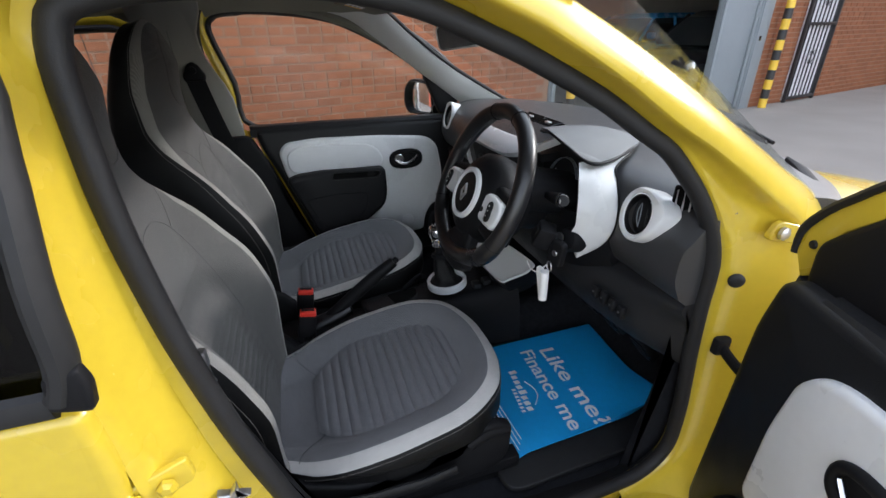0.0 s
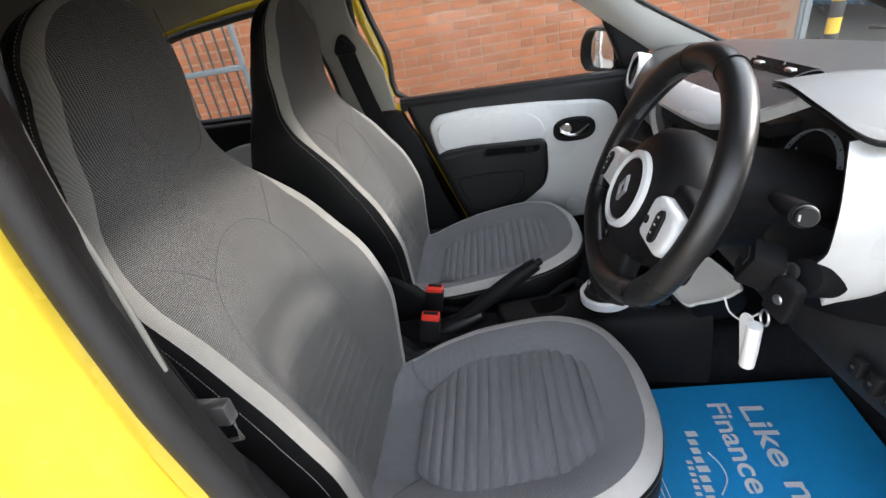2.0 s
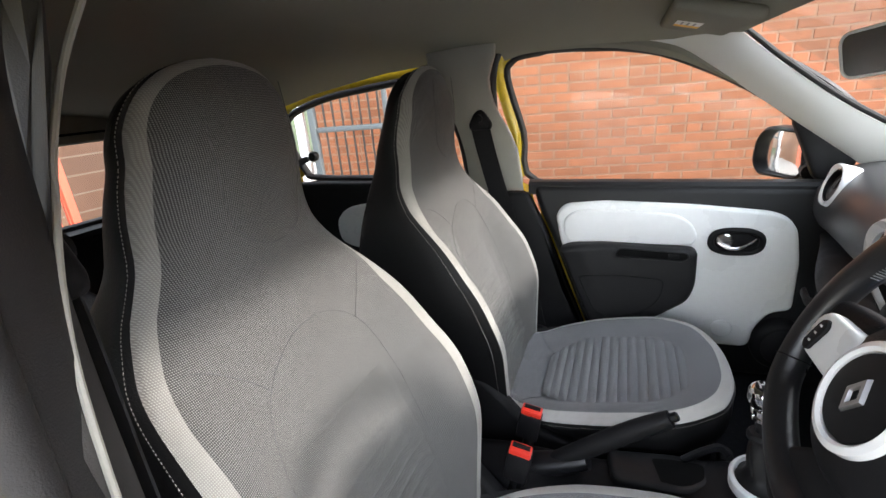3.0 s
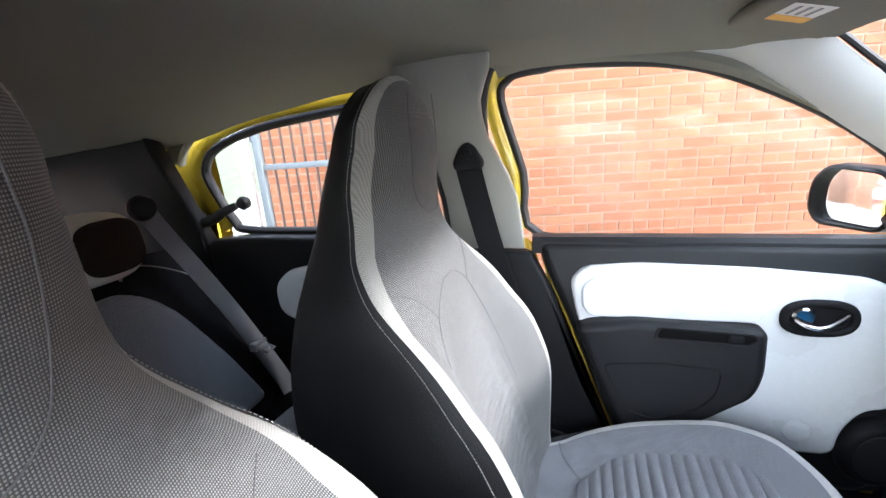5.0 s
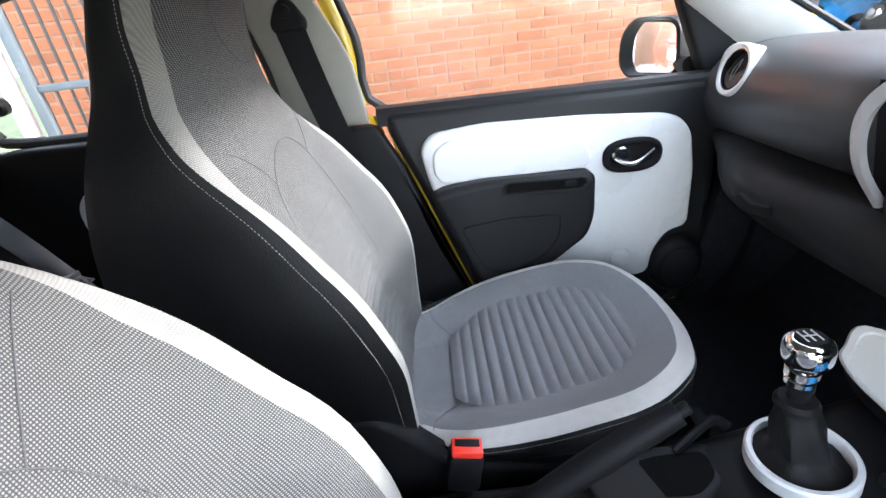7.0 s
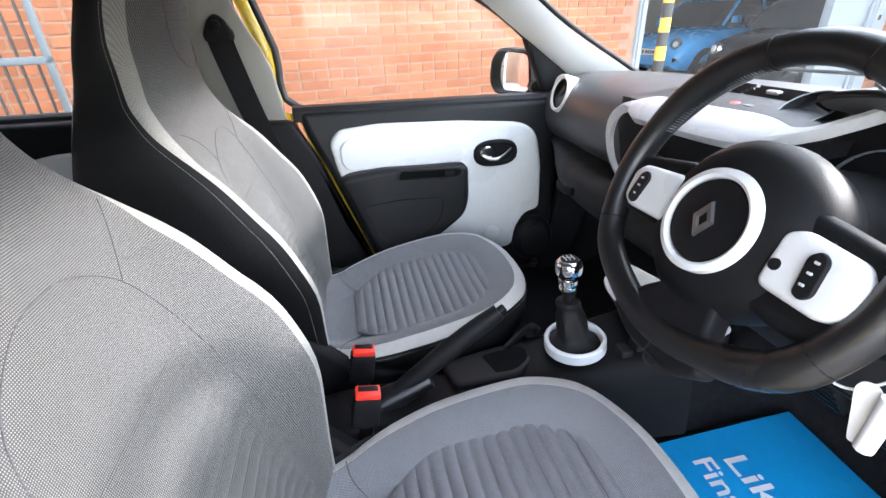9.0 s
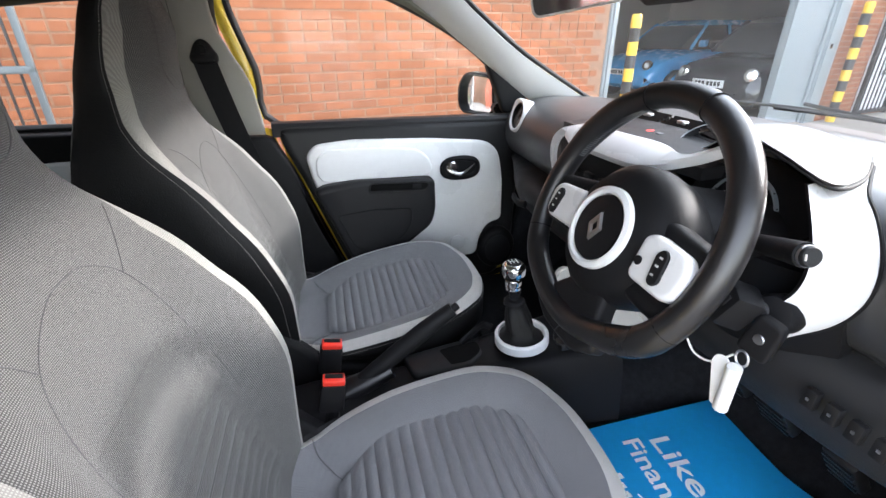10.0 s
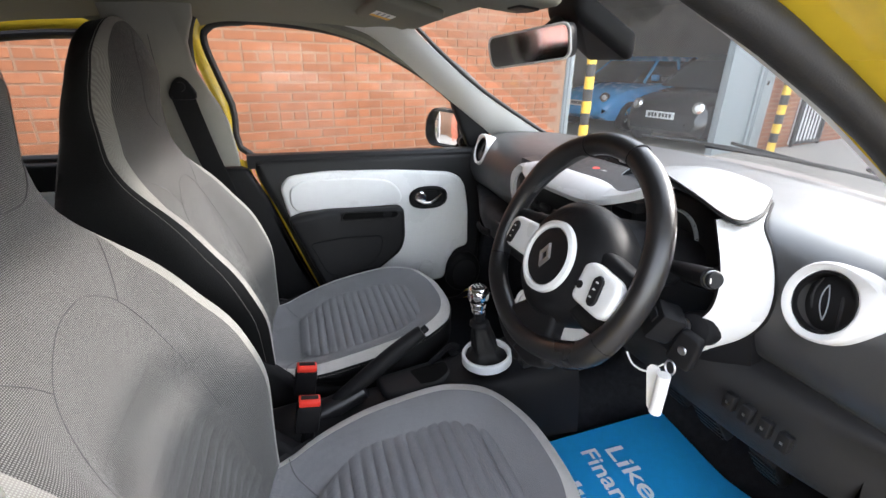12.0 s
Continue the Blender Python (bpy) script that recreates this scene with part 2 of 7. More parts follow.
def sweep(pts, section, closed=False, caps=True, up=(0, 0, 1)):
    """A section (points a, b across the way; or a function of the step) swept along points."""
    pts = [Vector(p) for p in pts]
    m, rings = len(pts), []
    side = None
    for i, p in enumerate(pts):
        d = (pts[(i + 1) % m] - pts[i - 1]) if closed else (pts[min(i + 1, m - 1)] - pts[max(i - 1, 0)])
        d.normalize()
        u = Vector(up)
        s = d.cross(u)
        if s.length < 0.05:
            s = side or d.cross(Vector((1, 0, 0)))
        s.normalize()
        side = s
        w = s.cross(d)
        sec = section(i / max(m - 1, 1)) if callable(section) else section
        rings.append([p + a * s + b * w for a, b in sec])
    if closed:
        rings.append(rings[0])
    return loft(rings, True, caps and not closed)


def disc(r, n=12, rb=None):
    return [(r * math.cos(2 * math.pi * i / n), (rb or r) * math.sin(2 * math.pi * i / n)) for i in range(n)]


def tube(pts, r, n=10, closed=False, up=(0, 0, 1)):
    return sweep(pts, disc(r, n), closed, True, up)


def fillet(outline, r, n=5):
    """Round the corners of a 2-D outline."""
    out, m = [], len(outline)
    for i in range(m):
        a, b, c = (Vector(outline[k % m][:2]) for k in (i - 1, i, i + 1))
        rr = min(r, 0.45 * (a - b).length, 0.45 * (c - b).length)
        p, q = b + (a - b).normalized() * rr, b + (c - b).normalized() * rr
        for k in range(n + 1):
            t = k / n
            out.append(tuple((1 - t) ** 2 * p + 2 * t * (1 - t) * b + t * t * q))
    return out


def inset(outline, d):
    """A 2-D outline moved inwards by d (counter-clockwise outlines)."""
    m, out = len(outline), []
    area = sum(outline[i - 1][0] * outline[i][1] - outline[i][0] * outline[i - 1][1] for i in range(m))
    sgn = 1 if area > 0 else -1
    for i in range(m):
        t = Vector(outline[(i + 1) % m]) - Vector(outline[i - 1])
        if t.length < 1e-9:
            t = Vector((1, 0))
        t.normalize()
        out.append((outline[i][0] - sgn * t.y * d, outline[i][1] + sgn * t.x * d))
    return out


def pad(outline, thick, bevel, put, steps=3):
    """A slab with the given outline, rounded on its front edge. put(u, v, w) gives the place; w runs from 0 (back) to thick."""
    rings = [[put(u, v, 0) for u, v in outline]]
    for k in range(steps + 1):
        a = math.pi / 2 * k / steps
        ring = inset(outline, bevel * (1 - math.cos(a)))
        rings.append([put(u, v, thick - bevel + bevel * math.sin(a)) for u, v in ring])
    return loft(rings)


def box(lo, hi, bevel=0.0, segments=2):
    bm = bmesh.new()
    bmesh.ops.create_cube(bm, size=1.0)
    s = [hi[i] - lo[i] for i in range(3)]
    c = [(hi[i] + lo[i]) / 2 for i in range(3)]
    bm.transform(Matrix.Translation(c) @ Matrix.Diagonal((*s, 1)))
    if bevel:
        bmesh.ops.bevel(bm, geom=list(bm.edges), offset=bevel, segments=segments, profile=0.5, affect="EDGES")
    return bm


def lathe(profile, centre, axis, n=28, caps=True):
    """A profile of (radius, along) turned about an axis through centre."""
    c, d = Vector(centre), Vector(axis).normalized()
    u = d.orthogonal().normalized()
    v = d.cross(u)
    rings = []
    for r, h in profile:
        rings.append([c + d * h + max(r, 1e-5) * (math.cos(2 * math.pi * i / n) * u + math.sin(2 * math.pi * i / n) * v) for i in range(n)])
    return loft(rings, True, caps)


def surface(f, nu, nv, thick=0.0, way=None):
    """A grid f(u, v), u and v from 0 to 1, with a thickness along a fixed way."""
    grid = [[Vector(f(i / nu, j / nv)) for i in range(nu + 1)] for j in range(nv + 1)]
    if not thick:
        return loft(grid, False, False)
    w = Vector(way).normalized() * thick
    rings = []
    for row in grid:
        rings.append(row + [p + w for p in reversed(row)])
    return loft(rings, True, True)


def join(*bms):
    """Several shapes of one part in one mesh."""
    out = bmesh.new()
    for bm in bms:
        me = bpy.data.meshes.new("tmp")
        bm.to_mesh(me)
        bm.free()
        out.from_mesh(me)
        bpy.data.meshes.remove(me)
    return out


def moved(bm, m):
    bm.transform(m)
    return bm


def interp(v, table):
    return float(np.interp(v, [a for a, _ in table], [b for _, b in table]))


def smooth01(a, b, v):
    t = min(max((v - a) / (b - a), 0), 1)
    return t * t * (3 - 2 * t)


# ================================================================ the yard and the buildings
FAC = pose(0, 3.1, 0, 0, 0, 11.5)          # the facade: its own x runs along the wall, y into it


def fac(bm):
    return moved(bm, FAC)


def ground_sheet():
    bm = bmesh.new()
    n = 24
    rings = [0, 3, 6, 10, 16, 26, 45, 90, 250, 900]
    last = None
    for r in rings:
        row = [bm.verts.new((r * math.cos(2 * math.pi * i / n), r * math.sin(2 * math.pi * i / n), 0)) for i in range(n)] if r else [bm.verts.new((0, 0, 0))]
        if last:
            for i in range(n):
                j = (i + 1) % n
                if len(last) == 1:
                    bm.faces.new((last[0], row[i], row[j]))
                else:
                    bm.faces.new((last[i], row[i], row[j], last[j]))
        last = row
    return bm


whole("ground", ground_sheet(), ASPHALT, "worn pale grey concrete yard in front of the garage", "ground", "structure", smooth=False)

GAR0, GAR1 = 3.56, 6.72                     # the garage's opening along the facade
END0 = -2.02                                # the wall's end behind the car


def wall_slab(name, u0, u1, z0, z1, v0=0.0, v1=0.33):
    return whole(name, fac(box((u0, v0, z0), (u1, v1, z1))), MORTAR, "brick wall with pale mortar joints beside the yard", "wall", "structure", smooth=False)


wall_left = wall_slab("wall_left", END0, GAR0, 0, 4.2)
wall_lintel = wall_slab("wall_lintel", GAR0, 7.95, 3.0, 4.2)
wall_right = wall_slab("wall_right", 7.95, 26.0, 0, 4.2)
whole("wall_end", box((15.5, -16.0, 0), (15.9, 5.9, 5.6)), MORTAR, "plain brick wall closing the far end of the yard", "wall", "structure", smooth=False)

CONCRETE = material("dim_plaster", (0.55, 0.54, 0.50), 0.9, var=0.15, scale=2, bump=0.4, bump_scale=60)
YELLOWB = material("yellow_band", (0.78, 0.50, 0.05), 0.5, var=0.08)
BLACKB = material("black_band", (0.03, 0.03, 0.032), 0.5, var=0.1)
IRON = material("black_iron", (0.02, 0.02, 0.022), 0.5, var=0.2, scale=20)
REDIRON = material("red_painted_iron", (0.5, 0.09, 0.05), 0.55, var=0.12, scale=10)
WHITEP = material("white_painted_board", (0.74, 0.75, 0.76), 0.5, var=0.05, scale=4)
DULLSTEEL = material("weathered_grey_steel", (0.085, 0.10, 0.11), 0.6, var=0.15, scale=5)
GRASS = material("mown_grass", (0.085, 0.105, 0.05), 0.95, var=0.35, scale=3, bump=0.8, bump_scale=80)

# the garage behind the opening
garage = thing("garage", FAC @ Vector((5.1, 3.5, 0)), "dim open garage with grey steel door frames", "garage", kind="structure", turn=11.5)
part("garage_floor", fac(box((GAR0, 0.0, 0.001), (7.95, 7.5, 0.02))), ASPHALT, garage, "worn concrete floor", smooth=False)
part("garage_back", fac(box((GAR0 - 0.3, 7.5, 0), (13.5, 7.7, 3.2))), CONCRETE, garage, "dim back wall", smooth=False)
part("garage_end", fac(box((GAR0 - 0.3, 0.34, 0), (GAR0 - 0.05, 7.5, 3.2))), CONCRETE, garage, "dim side wall", smooth=False)
part("garage_end", fac(box((13.3, 0.34, 0), (13.5, 7.5, 3.2))), CONCRETE, garage, "dim side wall", smooth=False)
part("garage_roof", fac(box((GAR0 - 0.3, 0.34, 3.0), (13.5, 7.7, 3.2))), CONCRETE, garage, "dark roof", smooth=False)
for u0, u1 in ((GAR0, GAR0 + 0.10), (7.62, 7.95)):
    part("door_frame", fac(join(box((u0, -0.03, 0), (u1, 0.30, 3.0), 0.01), box((u0 + 0.02, -0.05, 0), (u0 + 0.05, -0.03, 3.0), 0.004))), GREYSTEEL, garage, "grey painted steel frame")
part("folded_door", fac(join(box((GAR1, 0.02, 0.02), (7.62, 0.10, 2.95), 0.01), box((GAR1, -0.01, 0.02), (GAR1 + 0.05, 0.02, 2.95), 0.005), box((7.56, -0.01, 0.02), (7.62, 0.02, 2.95), 0.005))), GREYSTEEL, garage, "grey folded steel door leaf")
part("door_head", fac(box((GAR0, -0.02, 2.85), (7.95, 0.2, 3.0), 0.01)), GREYSTEEL, garage, "grey steel door head")


def bollard(u, v, h, r):
    base = FAC @ Vector((u, v, 0))
    b = thing("bollard", base, "round post banded in yellow and black beside the garage", "bollard", "bollards")
    n = 11
    for k in range(n):
        z0, z1 = h * k / n, h * (k + 1) / n
        prof = [(r, z0), (r, z1)]
        if k == n - 1:
            prof = [(r, z0), (r, z1 - 0.02), (r * 0.8, z1), (0, z1)]
        part("band", lathe(prof, base, (0, 0, 1), 18), YELLOWB if k % 2 == 0 else BLACKB, b)
    return b


bollard(3.78, -0.16, 1.42, 0.052)
bollard(8.16, -0.14, 1.62, 0.06)


# iron gate with a pale board behind it, in the wall further on
def scroll(cx, cz, s, v):
    bms = []
    for sx in (-1, 1):
        for sz in (-1, 1):
            pts = []
            for k in range(18):
                t = k / 17 * 2.2 * math.pi
                r = 0.055 * (1 - 0.75 * k / 17)
                pts.append((cx + sx * (0.055 - r * math.cos(t)), v, cz + sz * (0.06 + r * math.sin(t))))
            bms.append(tube(pts, 0.007, 5))
    return bms


gate = thing("iron_gate", FAC @ Vector((9.45, -0.05, 0)), "black iron gate with scrolls in front of a white door", "gate", turn=11.5)
G0, G1 = 8.95, 9.95
part("white_door", fac(box((G0 + 0.03, -0.02, 0.03), (G1 - 0.03, 0.0, 2.2))), WHITEP, gate, "white painted door")
part("gate_frame", fac(join(box((G0, -0.09, 0), (G0 + 0.05, -0.04, 2.3), 0.005), box((G1 - 0.05, -0.09, 0), (G1, -0.04, 2.3), 0.005), box((G0, -0.09, 0.04), (G1, -0.04, 0.09), 0.005), box((G0, -0.09, 1.22), (G1, -0.04, 1.27), 0.005), box((G0, -0.09, 2.25), (G1, -0.04, 2.3), 0.005))), IRON, gate, "black iron frame")
for k in range(1, 8):
    u = G0 + (G1 - G0) * k / 8
    part("gate_bar", fac(box((u - 0.008, -0.072, 0.08), (u + 0.008, -0.056, 2.26))), IRON, gate)
for z in (0.72, 1.62):
    for bm_ in scroll((G0 + G1) / 2, z, 1, -0.08):
        part("gate_scroll", fac(bm_), IRON, gate, "iron scroll work")

# steel gate leaf folded back against the wall behind the car
leaf = thing("steel_gate", FAC @ Vector((-1.45, -0.52, 0)), "grey steel gate leaf with thin upright bars", "gate", turn=11.5)
L0, L1, LV = -1.72, -1.13, -0.52
part("gate_post", fac(box((L0 - 0.05, LV - 0.03, 0), (L0, LV + 0.03, 2.3), 0.006)), DULLSTEEL, leaf, "grey steel post")
part("leaf_frame", fac(join(box((L1 - 0.035, LV - 0.02, 0.1), (L1, LV + 0.02, 2.2), 0.005), box((L0, LV - 0.02, 1.06), (L1, LV + 0.02, 1.10), 0.005), box((L0, LV - 0.02, 2.16), (L1, LV + 0.02, 2.2), 0.005), box((L0, LV - 0.02, 0.1), (L1, LV + 0.02, 0.14), 0.005))), DULLSTEEL, leaf, "grey steel frame")
for k in range(1, 8):
    u = L0 + (L1 - L0) * k / 8
    part("leaf_bar", fac(box((u - 0.006, LV - 0.006, 0.13), (u + 0.006, LV + 0.006, 2.17))), IRON, leaf)
post = thing("white_post", FAC @ Vector((-1.85, -0.52, 0)), "white painted post beside the steel gate", "post", turn=11.5)
part("post_body", fac(box((L0 - 0.16, LV - 0.04, 0), (L0 - 0.10, LV + 0.04, 2.4), 0.008)), WHITEP, post)

# beyond the wall's end: grass bank and a pale building
bank = whole("grass_bank", surface(lambda u, v: (-22 + 16 * u, 5.0 + 9 * v, 0.0 + 1.1 * smooth01(0, 1, v) + 0.05 * math.sin(9 * u + 7 * v)), 24, 14), GRASS, "low mown grass bank behind the gate", "grass", "stuff")
shed = thing("white_building", (-9.5, 16.5, 0), "white plastered building far behind the wall", "building")
part("shed_wall", box((-16, 15, 0), (-4, 19, 3.6)), WHITEP, shed, "white plastered wall", smooth=False)
part("shed_roof", loft([[Vector((-16.3, 14.7, 3.6)), Vector((-16.3, 19.3, 3.6)), Vector((-16.3, 17, 4.8))], [Vector((-3.7, 14.7, 3.6)), Vector((-3.7, 19.3, 3.6)), Vector((-3.7, 17, 4.8))]]), CONCRETE, shed, "grey roof", smooth=False)
for k in range(4):
    part("shed_window", box((-14.6 + 2.7 * k, 14.96, 1.0), (-13.4 + 2.7 * k, 15.02, 2.2)), TINT, shed, smooth=False)

# behind the car: red railings, a brick building and a parked white car
rails = thing("red_gate", (-4.6, 0.6, 0), "red painted iron gate behind the car", "gate")
part("gate_rail", join(box((-4.62, 0.1, 0.25), (-4.58, 2.0, 0.30)), box((-4.62, 0.1, 1.05), (-4.58, 2.0, 1.10)), box((-4.62, 0.1, 1.75), (-4.58, 2.0, 1.80))), REDIRON, rails, "red rail", smooth=False)
for k in range(20):
    y = 0.12 + 0.098 * k
    part("gate_bar", box((-4.61, y - 0.012, 0.0), (-4.59, y + 0.012, 1.95)), REDIRON, rails, smooth=False)
for y in (0.05, 2.02):
    part("gate_post", box((-4.65, y - 0.04, 0), (-4.55, y + 0.04, 2.1), 0.01), REDIRON, rails)
yard_wall = thing("wall_yard", (-5.75, 2.9, 0), "brown brick yard wall behind the car", "brick wall", kind="structure")
part("yard_brickwork", box((-5.9, 1.3, 0), (-5.6, 4.4, 2.7)), FARBRICK, yard_wall, "brown brick courses", smooth=False)
part("wall_coping", box((-5.95, 1.25, 2.7), (-5.55, 4.45, 2.78), 0.01), CONCRETE, yard_wall, "pale coping")
block = thing("brick_building", (-14, -4, 0), "red brick building across the yard with white windows", "building")
part("block_wall", box((-18, -14, 0), (-10, 7.9, 6)), FARBRICK, block, "red brick wall", smooth=False)
part("block_roof", loft([[Vector((-18.4, -14.4, 6)), Vector((-9.6, -14.4, 6)), Vector((-14, -14.4, 8.4))], [Vector((-18.4, 8.3, 6)), Vector((-9.6, 8.3, 6)), Vector((-14, 8.3, 8.4))]]), CONCRETE, block, "grey roof", smooth=False)
for k in range(5):
    for z in (0.9, 3.6):
        w_ = part("window", box((-10.02, -12.6 + 3.0 * k, z), (-9.95, -11.2 + 3.0 * k, z + 1.4)), WHITEP, block, "white window frame", smooth=False)
        part("pane", box((-9.96, -12.5 + 3.0 * k, z + 0.1), (-9.93, -11.3 + 3.0 * k, z + 1.3)), TINT, w_, smooth=False)


# a small hatchback for the parked cars
def hatchback(name, m, paint, label):
    car = thing(name, m.translation, label, "car", "parked cars")
    prof = [  # along, sill, waist, half width
        (0.0, 0.30, 0.55, 0.62), (0.12, 0.22, 0.68, 0.74), (0.45, 0.20, 0.82, 0.80), (1.0, 0.20, 0.92, 0.82), (1.9, 0.20, 0.97, 0.83), (2.8, 0.20, 1.0, 0.82), (3.4, 0.22, 0.98, 0.78), (3.6, 0.32, 0.85, 0.70)]
    rings = []
    for x, z0, z1, w in prof:
        rings.append([Vector((x, y, z)) for y, z in ((-w * 0.9, z0), (-w, z0 + 0.15), (-w, z1 - 0.2), (-w * 0.93, z1 - 0.05), (-w * 0.7, z1), (0, z1 + 0.03), (w * 0.7, z1), (w * 0.93, z1 - 0.05), (w, z1 - 0.2), (w, z0 + 0.15), (w * 0.9, z0))])
    def p(n, bm, mat, par=car, lab="", sm=True):
        return part(n, moved(bm, m), mat, par, lab, sm)
    p("car_shell", loft(rings), paint, lab="painted body")
    cab = []
    for k, (x0, x1, z, w) in enumerate(((0.85, 3.45, 0.93, 0.76), (1.05, 3.4, 1.12, 0.71), (1.35, 3.25, 1.36, 0.62), (1.6, 3.0, 1.46, 0.52))):
        cab.append([Vector(q) for q in ((x0, -w * 0.8, z), (x0 + 0.12, -w, z), (x1 - 0.1, -w, z), (x1, -w * 0.8, z), (x1, w * 0.8, z), (x1 - 0.1, w, z), (x0 + 0.12, w, z), (x0, w * 0.8, z))])
    p("cabin", loft(cab[:3]), CARGLASS, lab="dark windows")
    top = [[q + Vector((0, 0, 0.0)) for q in cab[2]], cab[3]]
    p("car_top", loft(top), paint, lab="painted roof")
    for s in (-1, 1):
        for a, b in (((0.97, s * 0.76, 0.95), (1.52, s * 0.60, 1.40)), ((2.1, s * 0.765, 0.95), (2.12, s * 0.63, 1.38)), ((3.25, s * 0.74, 0.97), (2.98, s * 0.60, 1.40))):
            p("car_pillar", tube([a, b], 0.03, 8), paint)
        for x in (0.62, 2.92):
            t = p("road_wheel", lathe([(0.19, -0.08), (0.27, -0.09), (0.295, -0.06), (0.295, 0.06), (0.27, 0.09), (0.19, 0.08), (0.17, 0.02), (0.05, 0.04), (0, 0.04)], (x, s * 0.76, 0.295), (0, s, 0), 28), RUBBER, lab="black tyre")
            for k in range(5):
                a = 2 * math.pi * k / 5
                p("wheel_spoke", tube([(x, s * 0.82, 0.295), (x + 0.18 * math.cos(a), s * 0.83, 0.295 + 0.18 * math.sin(a))], 0.022, 6), STEEL, t)
        h = p("headlamp", lathe([(0.10, -0.05), (0.10, 0.0), (0.085, 0.02), (0.04, 0.03), (0, 0.03)], (0.10, s * 0.56, 0.66), (-0.93, s * 0.3, 0.25), 24), CHROME, lab="clear headlamp")
        p("lamp_lens", lathe([(0.05, 0.028), (0.045, 0.036), (0, 0.038)], (0.10, s * 0.56, 0.66), (-0.93, s * 0.3, 0.25), 20), WHITEP, h)
        p("fog_lamp", lathe([(0.05, -0.02), (0.05, 0.015), (0, 0.02)], (0.04, s * 0.52, 0.40), (-1, s * 0.2, 0), 18), BLACK)
        p("wing_mirror", box((1.10, s * 0.86 - 0.07, 0.98), (1.22, s * 0.86 + 0.07, 1.10), 0.03, 3), paint)
    p("lower_grille", pad(fillet([(-0.42, 0.30), (0.42, 0.30), (0.38, 0.42), (-0.38, 0.42)], 0.03), 0.04, 0.01, lambda u, v, w: Vector((0.06 - w, u, v))), BLACK, lab="black grille")
    pl_ = p("number_plate", box((-0.03, -0.26, 0.47), (-0.015, 0.26, 0.58), 0.003), WHITEP, lab="white plate with dark bars")
    for k in range(7):
        p("plate_bar", box((-0.034, -0.21 + 0.06 * k + (0.02 if k > 3 else 0), 0.495), (-0.03, -0.17 + 0.06 * k + (0.02 if k > 3 else 0), 0.555)), BLACKB, pl_, sm=False)
    return car


hatchback("parked_car", pose(6.4, 7.75, 0.02, 0, 0, 11.5), material("blue_paint", (0.07, 0.36, 0.75), 0.25, var=0.03, coat=0.5), "light blue hatchback parked in the garage")
hatchback("parked_car", pose(6.3, 5.3, 0.02, 0, 0, 11.5), material("black_paint", (0.012, 0.012, 0.014), 0.2, var=0.05, coat=0.6), "black hatchback parked in the garage opening")
hatchback("parked_car", pose(-8.5, 0.9, 0.0, 0, 0, 170), material("white_paint", (0.75, 0.76, 0.77), 0.3, var=0.03, coat=0.5), "white hatchback parked across the yard")


# ================================================================ the car: seats
SPINE = [(0.44, 0.414), (0.53, 0.388), (0.70, 0.339), (0.87, 0.286), (1.014, 0.254), (1.10, 0.236), (1.18, 0.235), (1.25, 0.246), (1.33, 0.237), (1.40, 0.225)]
WIDTH = [(0.44, 0.169), (0.53, 0.203), (0.60, 0.223), (0.70, 0.243), (0.80, 0.249), (0.90, 0.240), (0.98, 0.231), (1.04, 0.215), (1.09, 0.183), (1.14, 0.144), (1.20, 0.130), (1.26, 0.121)]
HEAD = 1.371


def back_outline():
    """Half outline of the backrest as (half width, height), from the bottom up to the crown."""
    pts = [(w, z) for z, w in WIDTH] + [(0.119, 1.299), (0.104, 1.333), (0.075, 1.356), (0.039, 1.367), (0.0, HEAD)]
    return [tuple(p) for p in catmull([(a, b, 0) for a, b in pts], 4)]


def back_point(y, z, d):
    """A point of the backrest: across, height, and distance forward of its middle skin."""
    slope = (interp(z + 0.03, SPINE) - interp(z - 0.03, SPINE)) / 0.06
    n = Vector((1, 0, -slope)).normalized()
    return Vector((interp(z, SPINE), y, z)) + n * d


RIM = [(0.40, 0.007), (0.53, 0.031), (0.62, 0.059), (0.70, 0.085), (0.76, 0.081), (0.82, 0.078), (0.87, 0.059), (0.93, 0.036), (0.98, 0.011), (1.05, -0.042), (1.09, -0.068), (1.14, -0.083), (1.20, -0.088), (1.28, -0.085), (1.34, -0.052), (1.40, -0.026)]
SHELL = [(0.40, 0.261), (0.55, 0.172), (0.70, 0.099), (0.844, 0.058), (0.94, 0.059), (1.065, 0.084), (1.165, 0.092), (1.24, 0.115), (1.29, 0.134), (1.34, 0.147), (1.40, 0.169)]


def soft(z, table):
    """A table read with rounded corners."""
    return sum(interp(z + d, table) for d in (-0.036, -0.018, 0, 0.018, 0.036)) / 5


def back_relief(k, z):
    """Depth of the skin over its middle: bolsters come forward low down, the head's edges round over to the rear."""
    r = soft(z, RIM)
    s = smooth01(0.38, 1.0, k)
    crest = 0.010 * max(r, 0) / 0.08 * math.sin(math.pi * min(max((k - 0.6) / 0.4, 0), 1))
    kk = min(max(k, 0), 1)
    return (r * s if r > 0 else r * (1 - (1 - kk ** 2.4) ** 0.6)) + crest


